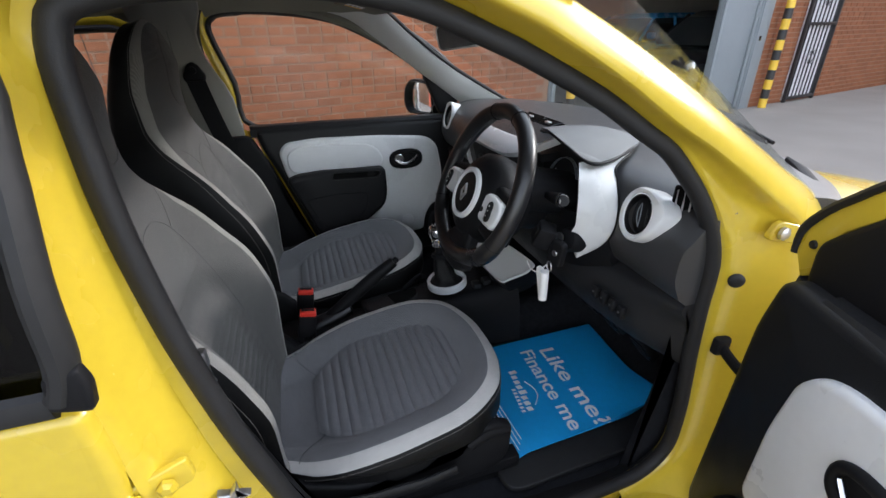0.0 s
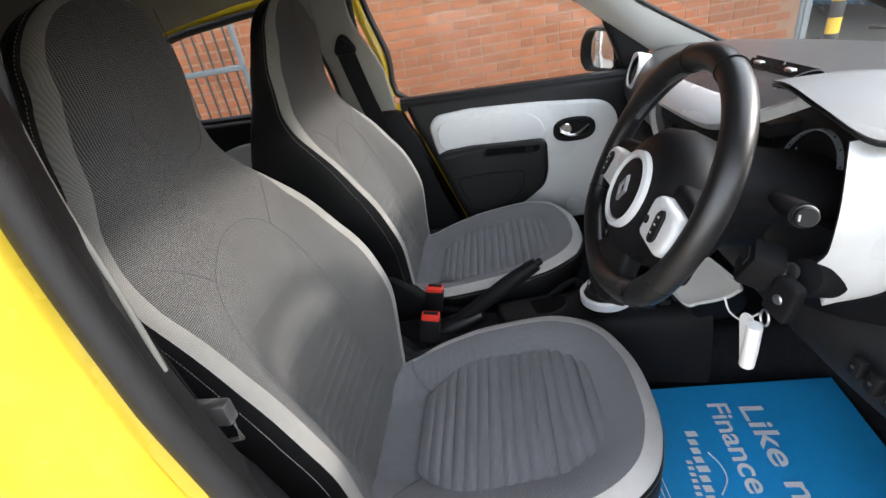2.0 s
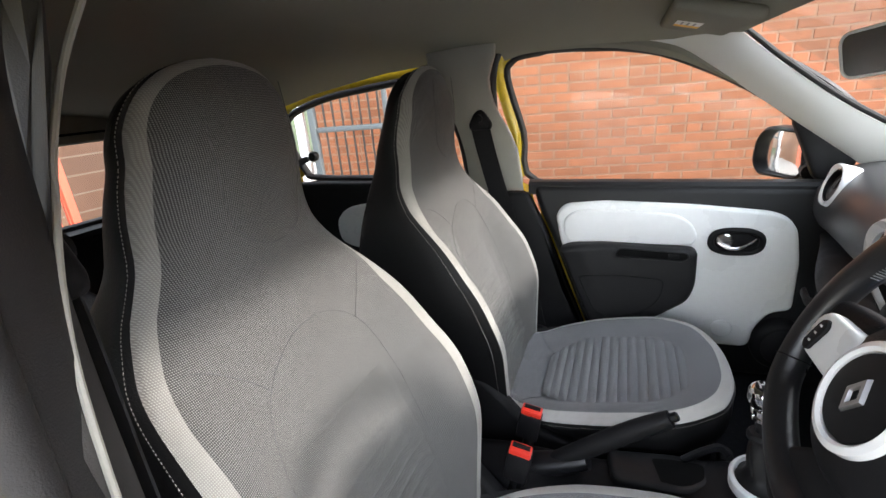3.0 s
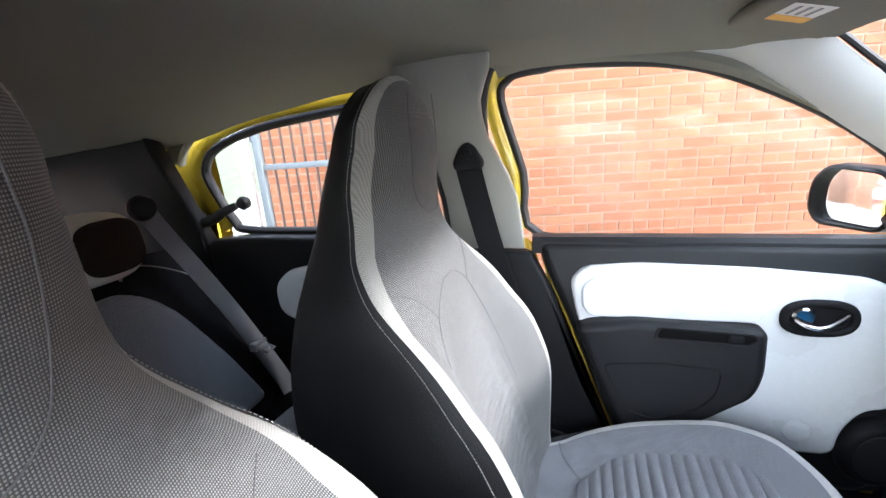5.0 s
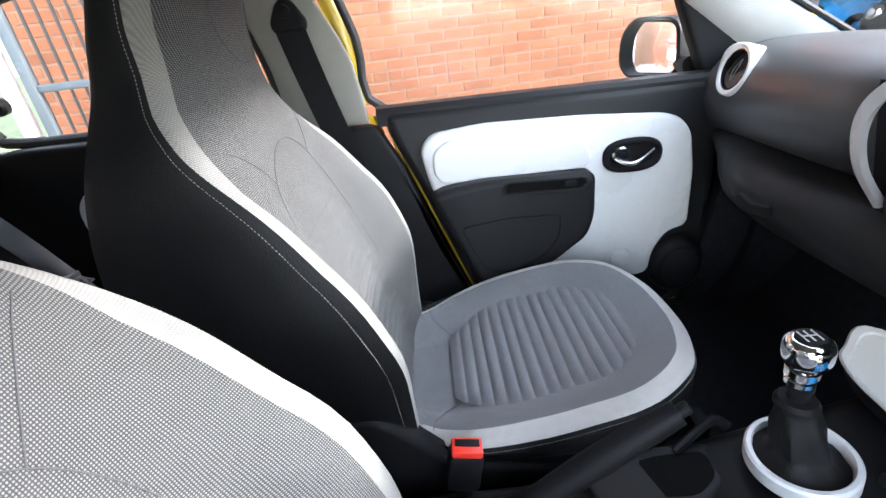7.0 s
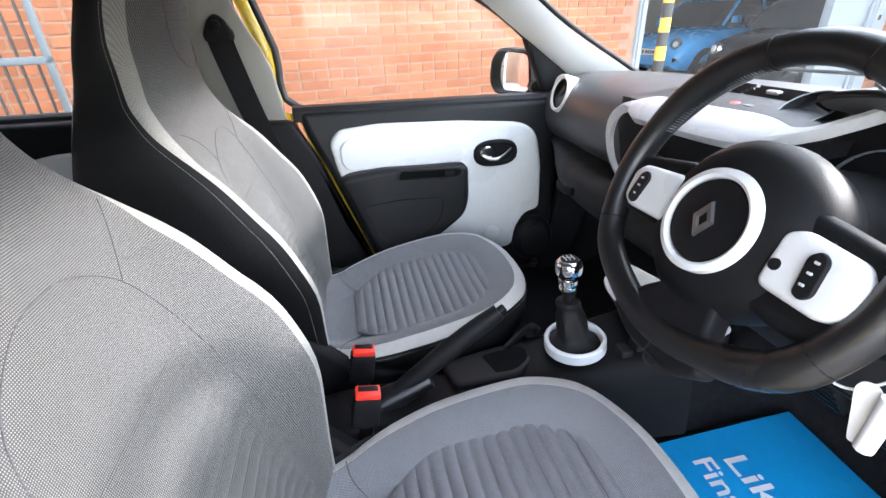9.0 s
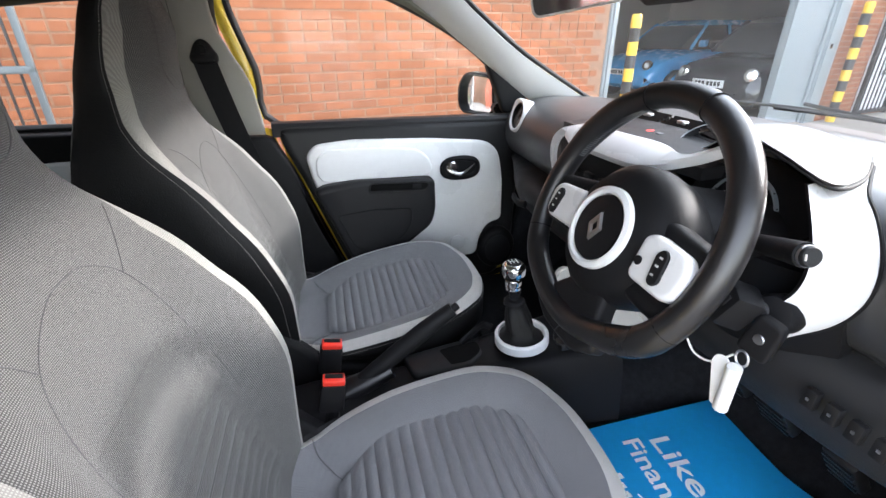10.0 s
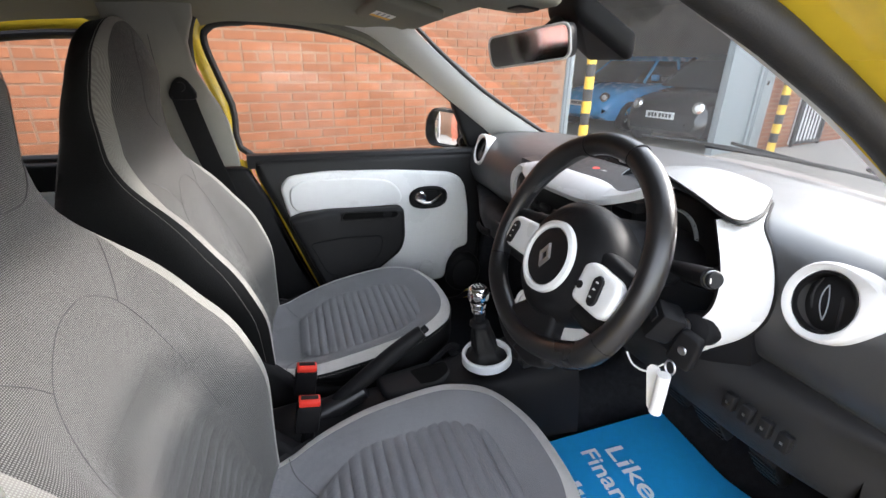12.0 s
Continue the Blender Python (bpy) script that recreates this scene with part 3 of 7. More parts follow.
def back_ring(k, d=None):
    ring = []
    half = [(p[0], p[1]) for p in back_outline()]
    full = [(w, z) for w, z in half] + [(-w, z) for w, z in reversed(half[:-1])]
    for w, z in full:
        zc = min(z, HEAD - 0.14)
        kk = k if k < 0.4 else 1 - (1 - k) * (1 - 0.38 * smooth01(0.4, 0.7, k) * smooth01(0.93, 1.15, z))
        y, zz = kk * w, zc + kk * (z - zc)
        ring.append(back_point(y, zz, (back_relief(kk, zz) if d is None else d)))
    return ring


def cushion_outline():
    half = [(0.36, 0.162), (0.41, 0.185), (0.50, 0.230), (0.60, 0.249), (0.70, 0.249), (0.78, 0.240), (0.842, 0.211), (0.887, 0.168), (0.913, 0.111), (0.925, 0.060), (0.928, 0.0)]
    pts = [tuple(p)[:2] for p in catmull([(a, b, 0) for a, b in half], 4)]
    return pts + [(x, -w) for x, w in reversed(pts[:-1])]


def cushion_top(x, k):
    base = interp(x, [(0.34, 0.508), (0.45, 0.507), (0.60, 0.545), (0.70, 0.565), (0.78, 0.579), (0.86, 0.589), (0.93, 0.582)])
    return base + 0.029 * smooth01(0.5, 0.9, k) - 0.009 * smooth01(0.86, 1.0, k) ** 2


def cushion_low(x, k):
    """The cushion's skin, sunk a little under the ribbed panel."""
    return cushion_top(x, k) - 0.010 * (1 - smooth01(0.48, 0.66, k))


def cushion_ring(k, z=None, grow=0.0):
    ring = []
    for x, w in cushion_outline():
        xc = min(max(x, 0.36), 0.70)
        xx, y = xc + k * (x - xc), k * w
        if grow:
            xx += grow * (x - 0.62) / 0.3 * 0.6
            y += grow * (1 if w > 0 else -1) * (abs(w) / 0.25)
        ring.append(Vector((xx, y, cushion_low(xx, k) if z is None else z)))
    return ring


SEAMC = material("dark_grey_thread", (0.078, 0.078, 0.08), 0.9, var=0.1)


def build_seat(group):
    seat = thing("front_seat", (0, 0, 0), "one-piece grey woven front seat with pale edging and black sides", "car seat", group)
    ks = [0.0, 0.12, 0.25, 0.38, 0.46, 0.54, 0.62, 0.70, 0.77, 0.83, 0.88]
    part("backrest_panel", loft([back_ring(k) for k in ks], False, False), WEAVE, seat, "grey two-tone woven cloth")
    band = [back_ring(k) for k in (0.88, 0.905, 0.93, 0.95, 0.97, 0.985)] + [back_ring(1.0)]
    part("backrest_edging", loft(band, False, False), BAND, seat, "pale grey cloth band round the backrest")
    rim_ = back_ring(1.0)
    def toward(q, f, g):
        tx = soft(q.z, SHELL)
        return Vector((q.x + (tx - q.x) * f, q.y + (math.copysign(g, q.y) if abs(q.y) > 0.004 else 0), q.z - 0.012 * f))
    flank = [[toward(q, f, g) for q in rim_] for f, g in ((0.0, 0.0), (0.07, 0.005), (0.25, 0.008), (0.6, 0.006), (0.9, -0.002))]

    def hind(k, d):
        return [Vector((soft(q.z, SHELL) - d, q.y, q.z - 0.012)) for q in back_ring(k, 0.0)]
    shell = flank + [hind(0.95, 0.004), hind(0.85, 0.012), hind(0.6, 0.022), hind(0.3, 0.026), hind(0.0, 0.027)]
    part("backrest_shell", loft(shell, False, False), HIDE, seat, "black vinyl sides and back")
    dots = []
    for ring in (flank[1],):
        for a, b in zip(ring, ring[1:]):
            n = max(1, int((b - a).length / 0.0045))
            for k in range(n):
                p0, p1 = a.lerp(b, (k + 0.2) / n), a.lerp(b, (k + 0.75) / n)
                o = Vector((0, math.copysign(0.0012, p0.y), 0))
                dots.append(tube([p0 + o, p1 + o], 0.0005, 4))
    part("edge_stitching", join(*dots), BAND, seat, "pale stitching along the edge", smooth=False)
    ks = [0.0, 0.15, 0.3, 0.42, 0.52, 0.6, 0.68, 0.76, 0.84, 0.89]
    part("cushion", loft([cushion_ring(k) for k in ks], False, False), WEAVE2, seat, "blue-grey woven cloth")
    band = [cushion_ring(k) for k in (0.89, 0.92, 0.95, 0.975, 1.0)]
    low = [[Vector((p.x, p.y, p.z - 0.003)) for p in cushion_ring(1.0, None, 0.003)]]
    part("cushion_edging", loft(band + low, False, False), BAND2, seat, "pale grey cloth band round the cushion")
    dots = []
    seam = [q + Vector((0, 0, -0.005)) for q in cushion_ring(1.0, None, 0.0075)]
    seam = [Vector((q.x, q.y, q.z - 0.004)) for q in seam]
    for a, b in zip(seam, seam[1:]):
        n = max(1, int((b - a).length / 0.0048))
        for k in range(n):
            dots.append(tube([a.lerp(b, (k + 0.2) / n), a.lerp(b, (k + 0.75) / n)], 0.0005, 4))
    part("cushion_stitching", join(*dots), BAND, seat, "pale stitching along the cushion", smooth=False)
    side = [low[0], [Vector((q.x, q.y, q.z - 0.012)) for q in cushion_ring(1.0, None, 0.007)], cushion_ring(1.0, 0.535, 0.008), cushion_ring(0.985, 0.515, 0.0), cushion_ring(0.93, 0.50), cushion_ring(0.9, 0.40), cushion_ring(0.0, 0.40)]
    part("cushion_base", loft(side, False, False), HIDE, seat, "black vinyl base")
    # ribbed middle panels
    def ribs(u, v):
        a, b = 2 * u - 1, 2 * v - 1
        x = 0.672 + 0.190 * a
        hw = 0.164 * (1 - abs(a) ** 3.2 * 0.45)
        edge = 1 - max(abs(a), abs(b)) ** 8
        yy = hw * b
        k = abs(yy) / max(interp(x, [(0.36, 0.165), (0.5, 0.222), (0.7, 0.258), (0.84, 0.222), (0.9, 0.14)]), 0.05)
        r = abs(math.sin(math.pi * (x - 0.482) / 0.0237)) ** 0.6
        return (x, yy, cushion_top(x, k) - 0.004 + edge * (0.003 + 0.009 * r))
    part("cushion_ribs", surface(ribs, 150, 20), WEAVE2, seat, "ribbed cloth panel")
    for sd in (-1, 1):
        run = [(0.497, sd * 0.098), (0.470, sd * 0.125), (0.448, sd * 0.155), (0.440, sd * 0.185)]
        part("cushion_seam", tube([Vector((x, y, cushion_low(x, abs(y) / 0.205) + 0.001)) for x, y, _ in catmull([(a, b, 0) for a, b in run], 5)], 0.0009, 6), SEAMC, seat)

    def bribs(u, v):
        a, b = 2 * u - 1, v
        z = 0.555 + 0.33 * b
        y = 0.139 * a * (1 - 0.05 * b ** 3)
        edge = (1 - abs(a) ** 6) * (1 - smooth01(0.35, 0.95, b))
        lift = (1 - abs(a) ** 24) * (1 - smooth01(0.97, 1.0, b))
        r = abs(math.sin(math.pi * (z - 0.555) / 0.0225)) ** 0.6
        k = abs(y) / interp(z, WIDTH)
        return back_point(y, z, back_relief(k, z) - 0.003 + 0.0038 * lift + 0.0035 * edge * r)
    part("backrest_ribs", surface(bribs, 24, 130), WEAVE, seat, "ribbed cloth panel")
    # stitched seams
    arch = [(-0.135, 0.62), (-0.142, 0.75), (-0.135, 0.88), (-0.105, 0.965), (-0.05, 1.008), (0, 1.018), (0.05, 1.008), (0.105, 0.965), (0.135, 0.88), (0.142, 0.75), (0.135, 0.62)]
    pts = [back_point(y, z, back_relief(abs(y) / interp(z, WIDTH), z) + 0.0005) for y, z, _ in catmull([(y, z, 0) for y, z in arch], 6)]
    part("arch_seam", tube(pts, 0.0006, 6, up=(1, 0, 0)), SEAMC, seat)
    neck = [(-0.062, 1.335), (-0.068, 1.28), (-0.067, 1.21), (-0.056, 1.165), (-0.03, 1.142), (0, 1.137), (0.03, 1.142), (0.056, 1.165), (0.067, 1.21), (0.068, 1.28), (0.062, 1.335)]
    pts = [back_point(y, z, back_relief(abs(y) / interp(z, WIDTH), z) + 0.0005) for y, z, _ in catmull([(y, z, 0) for y, z in neck], 6)]
    for sd in (-1, 1):
        line = [(sd * 0.172, 1.045), (sd * 0.15, 1.03), (sd * 0.12, 1.0), (sd * 0.098, 0.972)]
        run = [back_point(y, z, back_relief(abs(y) / interp(z, WIDTH), z) + 0.0005) for y, z, _ in catmull([(y, z, 0) for y, z in line], 6)]
        part("side_seam", tube(run, 0.0006, 6, up=(1, 0, 0)), SEAMC, seat)
    part("headrest_seam", tube(pts, 0.0007, 6, up=(1, 0, 0)), SEAMC, seat)
    for s in (-1, 1):
        part("seat_rail", box((0.28, s * 0.2 - 0.02, 0.355), (0.90, s * 0.2 + 0.02, 0.405), 0.004), BLACK, seat)
    return seat


passenger_seat = build_seat("front seats")
passenger_seat.matrix_basis = pose(0, 0.327, 0)
copy_thing(passenger_seat, pose(0.004, -0.347, 0))

# ================================================================ the car: shell
def car_floor():
    def f(u, v):
        x = -1.35 + 3.05 * u
        y = -0.70 + 1.40 * v
        tunnel = 0.10 * math.exp(-(y / 0.10) ** 2) * smooth01(-0.3, 0.2, x)
        rise = 0.34 * smooth01(1.36, 1.68, x) + 0.10 * smooth01(0.1, -0.45, x)
        return (x, y, 0.35 + tunnel + rise)
    return surface(f, 60, 40, 0.05, (0, 0, -1))


whole("car_floor", car_floor(), CARPET, "black carpeted car floor with a raised middle tunnel", "car floor", "structure")


def roof_z(x, y, half, base, crown):
    """Height of the roof: its edge falls towards the tail, its middle less so."""
    fall = interp(x, [(-1.3, 0.16), (-1.03, 0.15), (-0.64, 0.12), (-0.4, 0.065), (-0.12, 0.022), (0.2, 0.0), (0.55, 0.0), (0.8, 0.012), (1.05, 0.045)])
    return base - fall + crown * (1 - min(abs(y / half), 1) ** 2.6) * (1 + 0.4 * smooth01(0.0, -0.7, x))


def roof_inner():
    def f(u, v):
        y = -0.672 + 1.344 * v
        xf = 0.90 + 0.14 * (1 - (y / 0.67) ** 2)
        x = -1.28 + (xf + 1.28) * u
        return (x, y, roof_z(x, y, 0.672, 1.392, 0.072))
    return surface(f, 48, 30, 0.012, (0, 0, 1))


def roof_outer():
    def f(u, v):
        y = -0.66 + 1.32 * v
        xf = 0.88 + 0.20 * (1 - (y / 0.66) ** 2)
        x = -1.36 + (xf + 1.36) * u
        return (x, y, roof_z(x, y, 0.66, 1.425, 0.09))
    return surface(f, 48, 30, 0.012, (0, 0, 1))


car_roof = thing("car_roof", (0, 0, 1.4), "yellow car roof with a pale grey cloth lining", "car roof", kind="structure")
part("roof_lining", roof_inner(), LINING, car_roof, "pale grey cloth headlining")
part("roof_panel", roof_outer(), YELLOW, car_roof, "yellow painted roof panel")

# the front door opening, as (x, z), from the rear top corner forwards and round
LOOP_FAR = [(0.338, 1.33), (0.365, 1.372), (0.45, 1.388), (0.58, 1.385), (0.742, 1.352), (0.919, 1.268), (1.03, 1.205), (1.116, 1.141), (1.171, 1.08), (1.223, 0.99), (1.252, 0.826), (1.259, 0.652), (1.235, 0.49), (1.156, 0.405), (1.0, 0.385),
            (0.75, 0.38), (0.58, 0.40), (0.515, 0.50), (0.465, 0.658), (0.416, 0.812), (0.38, 0.948), (0.357, 1.056), (0.341, 1.158), (0.334, 1.25)]
LOOP_NEAR = [(0.329, 1.33), (0.356, 1.372), (0.45, 1.389), (0.59, 1.389), (0.70, 1.370), (0.80, 1.332), (0.87, 1.300), (0.967, 1.250), (1.05, 1.197), (1.105, 1.163), (1.15, 1.120), (1.185, 1.080), (1.215, 1.03), (1.235, 0.976), (1.243, 0.916), (1.243, 0.85), (1.249, 0.75), (1.260, 0.65), (1.267, 0.56), (1.262, 0.466), (1.218, 0.404), (1.147, 0.375), (1.0, 0.375), (0.75, 0.38), (0.56, 0.40), (0.485, 0.50), (0.437, 0.658), (0.392, 0.812), (0.362, 0.948), (0.343, 1.056), (0.330, 1.158), (0.326, 1.25)]


def side_y(z, s=1, x=0.9):
    """Half width of the cabin's side at a height; the driver's opening leans in along the windscreen pillar."""
    upright = interp(z, [(0.3, 0.70), (0.7, 0.715), (1.0, 0.71), (1.4, 0.68)])
    if s > 0:
        return upright
    return upright + smooth01(0.45, 0.85, x) * (-upright + interp(z, [(0.3, 0.70), (0.7, 0.702), (0.95, 0.702), (1.03, 0.692), (1.08, 0.682), (1.163, 0.67), (1.25, 0.655), (1.30, 0.65), (1.33, 0.64), (1.42, 0.62)]))


def spread(x, z):
    """How far the painted jamb reaches outwards round the opening."""
    if x > 1.14 and z < 1.12:
        return 0.16 - 0.10 * smooth01(1.0, 1.12, z)
    if z < 0.6 and x > 0.5:
        return 0.06
    if x < 0.55 and z < 1.32:
        return 0.022 + 0.05 * smooth01(1.25, 0.7, z)
    return 0.05


def loop3(s, grow=0.0, out=0.0, share=None):
    pts = [tuple(p)[:2] for p in catmull([(x, z, 0) for x, z in (LOOP_NEAR if s < 0 else LOOP_FAR)], 4, True)]
    if share is not None:
        far = inset(pts, -1.0)
        pts = [(x + (a - x) * spread(x, z) * share, z + (b - z) * spread(x, z) * share) for (x, z), (a, b) in zip(pts, far)]
    elif grow:
        pts = inset(pts, -grow)
    def flare(x, z):
        return out * (1 - 1.25 * smooth01(1.02, 1.16, x) * smooth01(1.22, 1.08, z)) if s < 0 < out else out
    return [Vector((x, s * (side_y(z, s, x) + flare(x, z)), z)) for x, z in pts]


def build_side(s, g=0.0, start=None):
    side = thing("car_side", (0.8, s * 0.72, 0.36), "yellow painted door frame of the car with black rubber seals", "door frame", "door frames", "structure")
    thick = 0.0145 if s < 0 else 0.017
    seal = [(thick * math.cos(a) * (1.25 if math.cos(a) > 0 else 0.8), thick * math.sin(a)) for a in np.linspace(0, 2 * math.pi, 14, endpoint=False)]
    line = loop3(s, g)
    if s < 0:          # tucked in behind the hinge upright
        line = [q + Vector((-0.010, 0.010, 0)) * smooth01(0.9, 1.15, q.x) * smooth01(1.30, 1.0, q.z) for q in line]
    part("door_seal", sweep(line, seal, True, up=(0, 1, 0)), SEALR if s < 0 else RUBBER, side, "dark rubber door seal")
    deep = ((-0.004, 0.0), (0.004, -0.02), (0.018, -0.05), (0.05, -0.075)) if s < 0 else ((-0.004, 0.0), (0.002, -0.02), (0.008, -0.04))
    part("inner_trim", loft([loop3(s, g + d, o) for d, o in deep], True, False), SEALR if s < 0 else BLACK, side, "dark plastic inner trim")
    jamb = [loop3(s, start, 0.0) if start else loop3(s, 0, 0.002, 0.05), loop3(s, 0, 0.004, 0.1), loop3(s, 0, 0.012, 0.3), loop3(s, 0, 0.04, 0.42), loop3(s, 0, 0.05, 0.62), loop3(s, 0, 0.075, 0.8), loop3(s, 0, 0.09, 0.95), loop3(s, 0, 0.094, 1.1)]
    if s > 0:          # only its rear upright shows beside the closed door
        n = len(jamb[0])
        first = next(i for i in range(n // 2, n) if jamb[0][i].x < 0.50)
        order = [i for i in range(first, n) if jamb[0][i].z < 0.99]
    else:              # the front upright is part of the windscreen pillar
        n = len(jamb[0])
        last = next(i for i in range(n) if jamb[0][i].x > 0.69)
        first = next(i for i in range(n // 4, n) if jamb[0][i].z < 0.42 and jamb[0][i].x < 1.16)
        order = list(range(first, n)) + list(range(0, last + 1))
    jamb = [[ring[i] for i in order] for ring in jamb]
    part("door_jamb", loft(jamb, False, False), YELLOW, side, "yellow painted door jamb")
    return side


near_side = build_side(-1, -0.0145, -0.014)
far_side = build_side(1, 0.075)
# bolts, plugs and the door check on the hinge pillar
for x, y, z, r in ((1.265, -0.712, 0.910, 0.012),):
    part("plug", lathe([(r * 1.2, 0), (r * 1.2, 0.003), (r, 0.006), (r * 0.5, 0.008), (0, 0.008)], (x, y, z), (-0.5, -0.86, 0), 16), RUBBER, near_side, "round black plug")
part("door_check", join(box((1.262, -0.722, 0.738), (1.297, -0.69, 0.778), 0.008), sweep(catmull([(1.28, -0.71, 0.757), (1.276, -0.75, 0.742), (1.276, -0.80, 0.728)], 5), disc(0.009, 10, 0.012))), BLACK, near_side, "black door check strap")
part("fixing_bracket", pad(fillet([(1.285, 0.995), (1.345, 0.985), (1.345, 1.018), (1.30, 1.03)], 0.012), 0.010, 0.003, lambda u, v, w: Vector((u, -0.722 - 0.3 * (u - 1.30) - w, v))), YELLOW, near_side)
part("bracket_bolt", lathe([(0.012, 0), (0.012, 0.006), (0.007, 0.009), (0, 0.009)], (1.308, -0.735, 1.008), (0, -1, 0), 8), STEEL, near_side)

# hinge of the rear door on the door post
part("hinge_plate", pad(fillet([(0.275, 0.838), (0.362, 0.851), (0.359, 0.888), (0.28, 0.878)], 0.01), 0.008, 0.003, lambda u, v, w: Vector((u, -0.775 - 0.35 * (0.37 - u) - w, v))), YELLOW, near_side, "yellow painted door hinge")
for x in (0.304, 0.336):
    part("hinge_bolt", lathe([(0.011, 0), (0.011, 0.006), (0.006, 0.010), (0, 0.010)], (x, -0.785 - 0.35 * (0.37 - x), 0.864), (0, -1, 0), 6), YELLOW, near_side)
star = [((0.022 if i % 2 == 0 else 0.009) * math.cos(math.pi * i / 5), (0.022 if i % 2 == 0 else 0.009) * math.sin(math.pi * i / 5)) for i in range(10)]
part("striker", pad(star, 0.012, 0.003, lambda u, v, w: Vector((0.386 + u, -0.757 - w, 0.776 + v))), STEEL, near_side, "steel door striker", smooth=False)

# pillars
SKY_EDGE = [(0.62, 1.40), (0.78, 1.382), (0.888, 1.345), (0.975, 1.298), (1.081, 1.238), (1.151, 1.199), (1.22, 1.159), (1.284, 1.124), (1.417, 1.054), (1.52, 1.01)]


def front_upright():
    """Rows across the driver's windscreen pillar and, below it, the broad hinge upright."""
    inner = catmull([(0.66, -0.632, 1.384), (0.80, -0.64, 1.332), (0.87, -0.65, 1.300), (0.967, -0.655, 1.250), (1.05, -0.665, 1.197), (1.105, -0.67, 1.163), (1.15, -0.676, 1.12), (1.185, -0.682, 1.08), (1.215, -0.692, 1.03),
                     (1.235, -0.70, 0.976), (1.243, -0.702, 0.916), (1.243, -0.702, 0.85), (1.249, -0.702, 0.75), (1.260, -0.702, 0.65), (1.267, -0.702, 0.56), (1.262, -0.702, 0.466), (1.218, -0.702, 0.404), (1.12, -0.702, 0.37)], 4)
    ridge = catmull([(0.66, -0.690, 1.400), (0.80, -0.695, 1.352), (0.875, -0.70, 1.316), (0.967, -0.70, 1.266), (1.067, -0.70, 1.204), (1.145, -0.703, 1.160), (1.22, -0.71, 1.112), (1.29, -0.72, 1.064), (1.36, -0.735, 1.012),
                     (1.385, -0.75, 0.95), (1.385, -0.76, 0.88), (1.38, -0.765, 0.81), (1.375, -0.765, 0.72), (1.37, -0.765, 0.63), (1.36, -0.765, 0.54), (1.34, -0.765, 0.44), (1.26, -0.765, 0.37), (1.12, -0.765, 0.335)], 4)
    crown = catmull([(0.72, -0.64, 1.422), (0.87, -0.66, 1.374), (0.925, -0.66, 1.351), (1.01, -0.66, 1.308), (1.12, -0.66, 1.247), (1.21, -0.66, 1.193), (1.29, -0.66, 1.144), (1.37, -0.667, 1.092), (1.45, -0.68, 1.038),
                     (1.46, -0.72, 0.96), (1.45, -0.74, 0.88), (1.44, -0.75, 0.81), (1.44, -0.75, 0.72), (1.43, -0.75, 0.63), (1.42, -0.75, 0.54), (1.40, -0.75, 0.44), (1.30, -0.75, 0.34), (1.12, -0.75, 0.31)], 4)
    rows = []
    for i, (a, r, c) in enumerate(zip(inner, ridge, crown)):
        fan = smooth01(0.03, 0.12, (r - a).length)
        dip = Vector((0.0, 0.012, 0.0)) * fan
        rows.append(catmull([a + Vector((-0.022, 0.030, 0)), a, a.lerp(r, 0.28) + dip, a.lerp(r, 0.62) + dip * 0.9, a.lerp(r, 0.9) + Vector((0, -0.001, 0)), r + Vector((0.004, -0.002, 0.004)), r.lerp(c, 0.4) + Vector((0, -0.010, 0.006)), c, c + Vector((0.012, 0.03, -0.002)), c + Vector((0.012, 0.05, -0.015))], 3))
    return rows


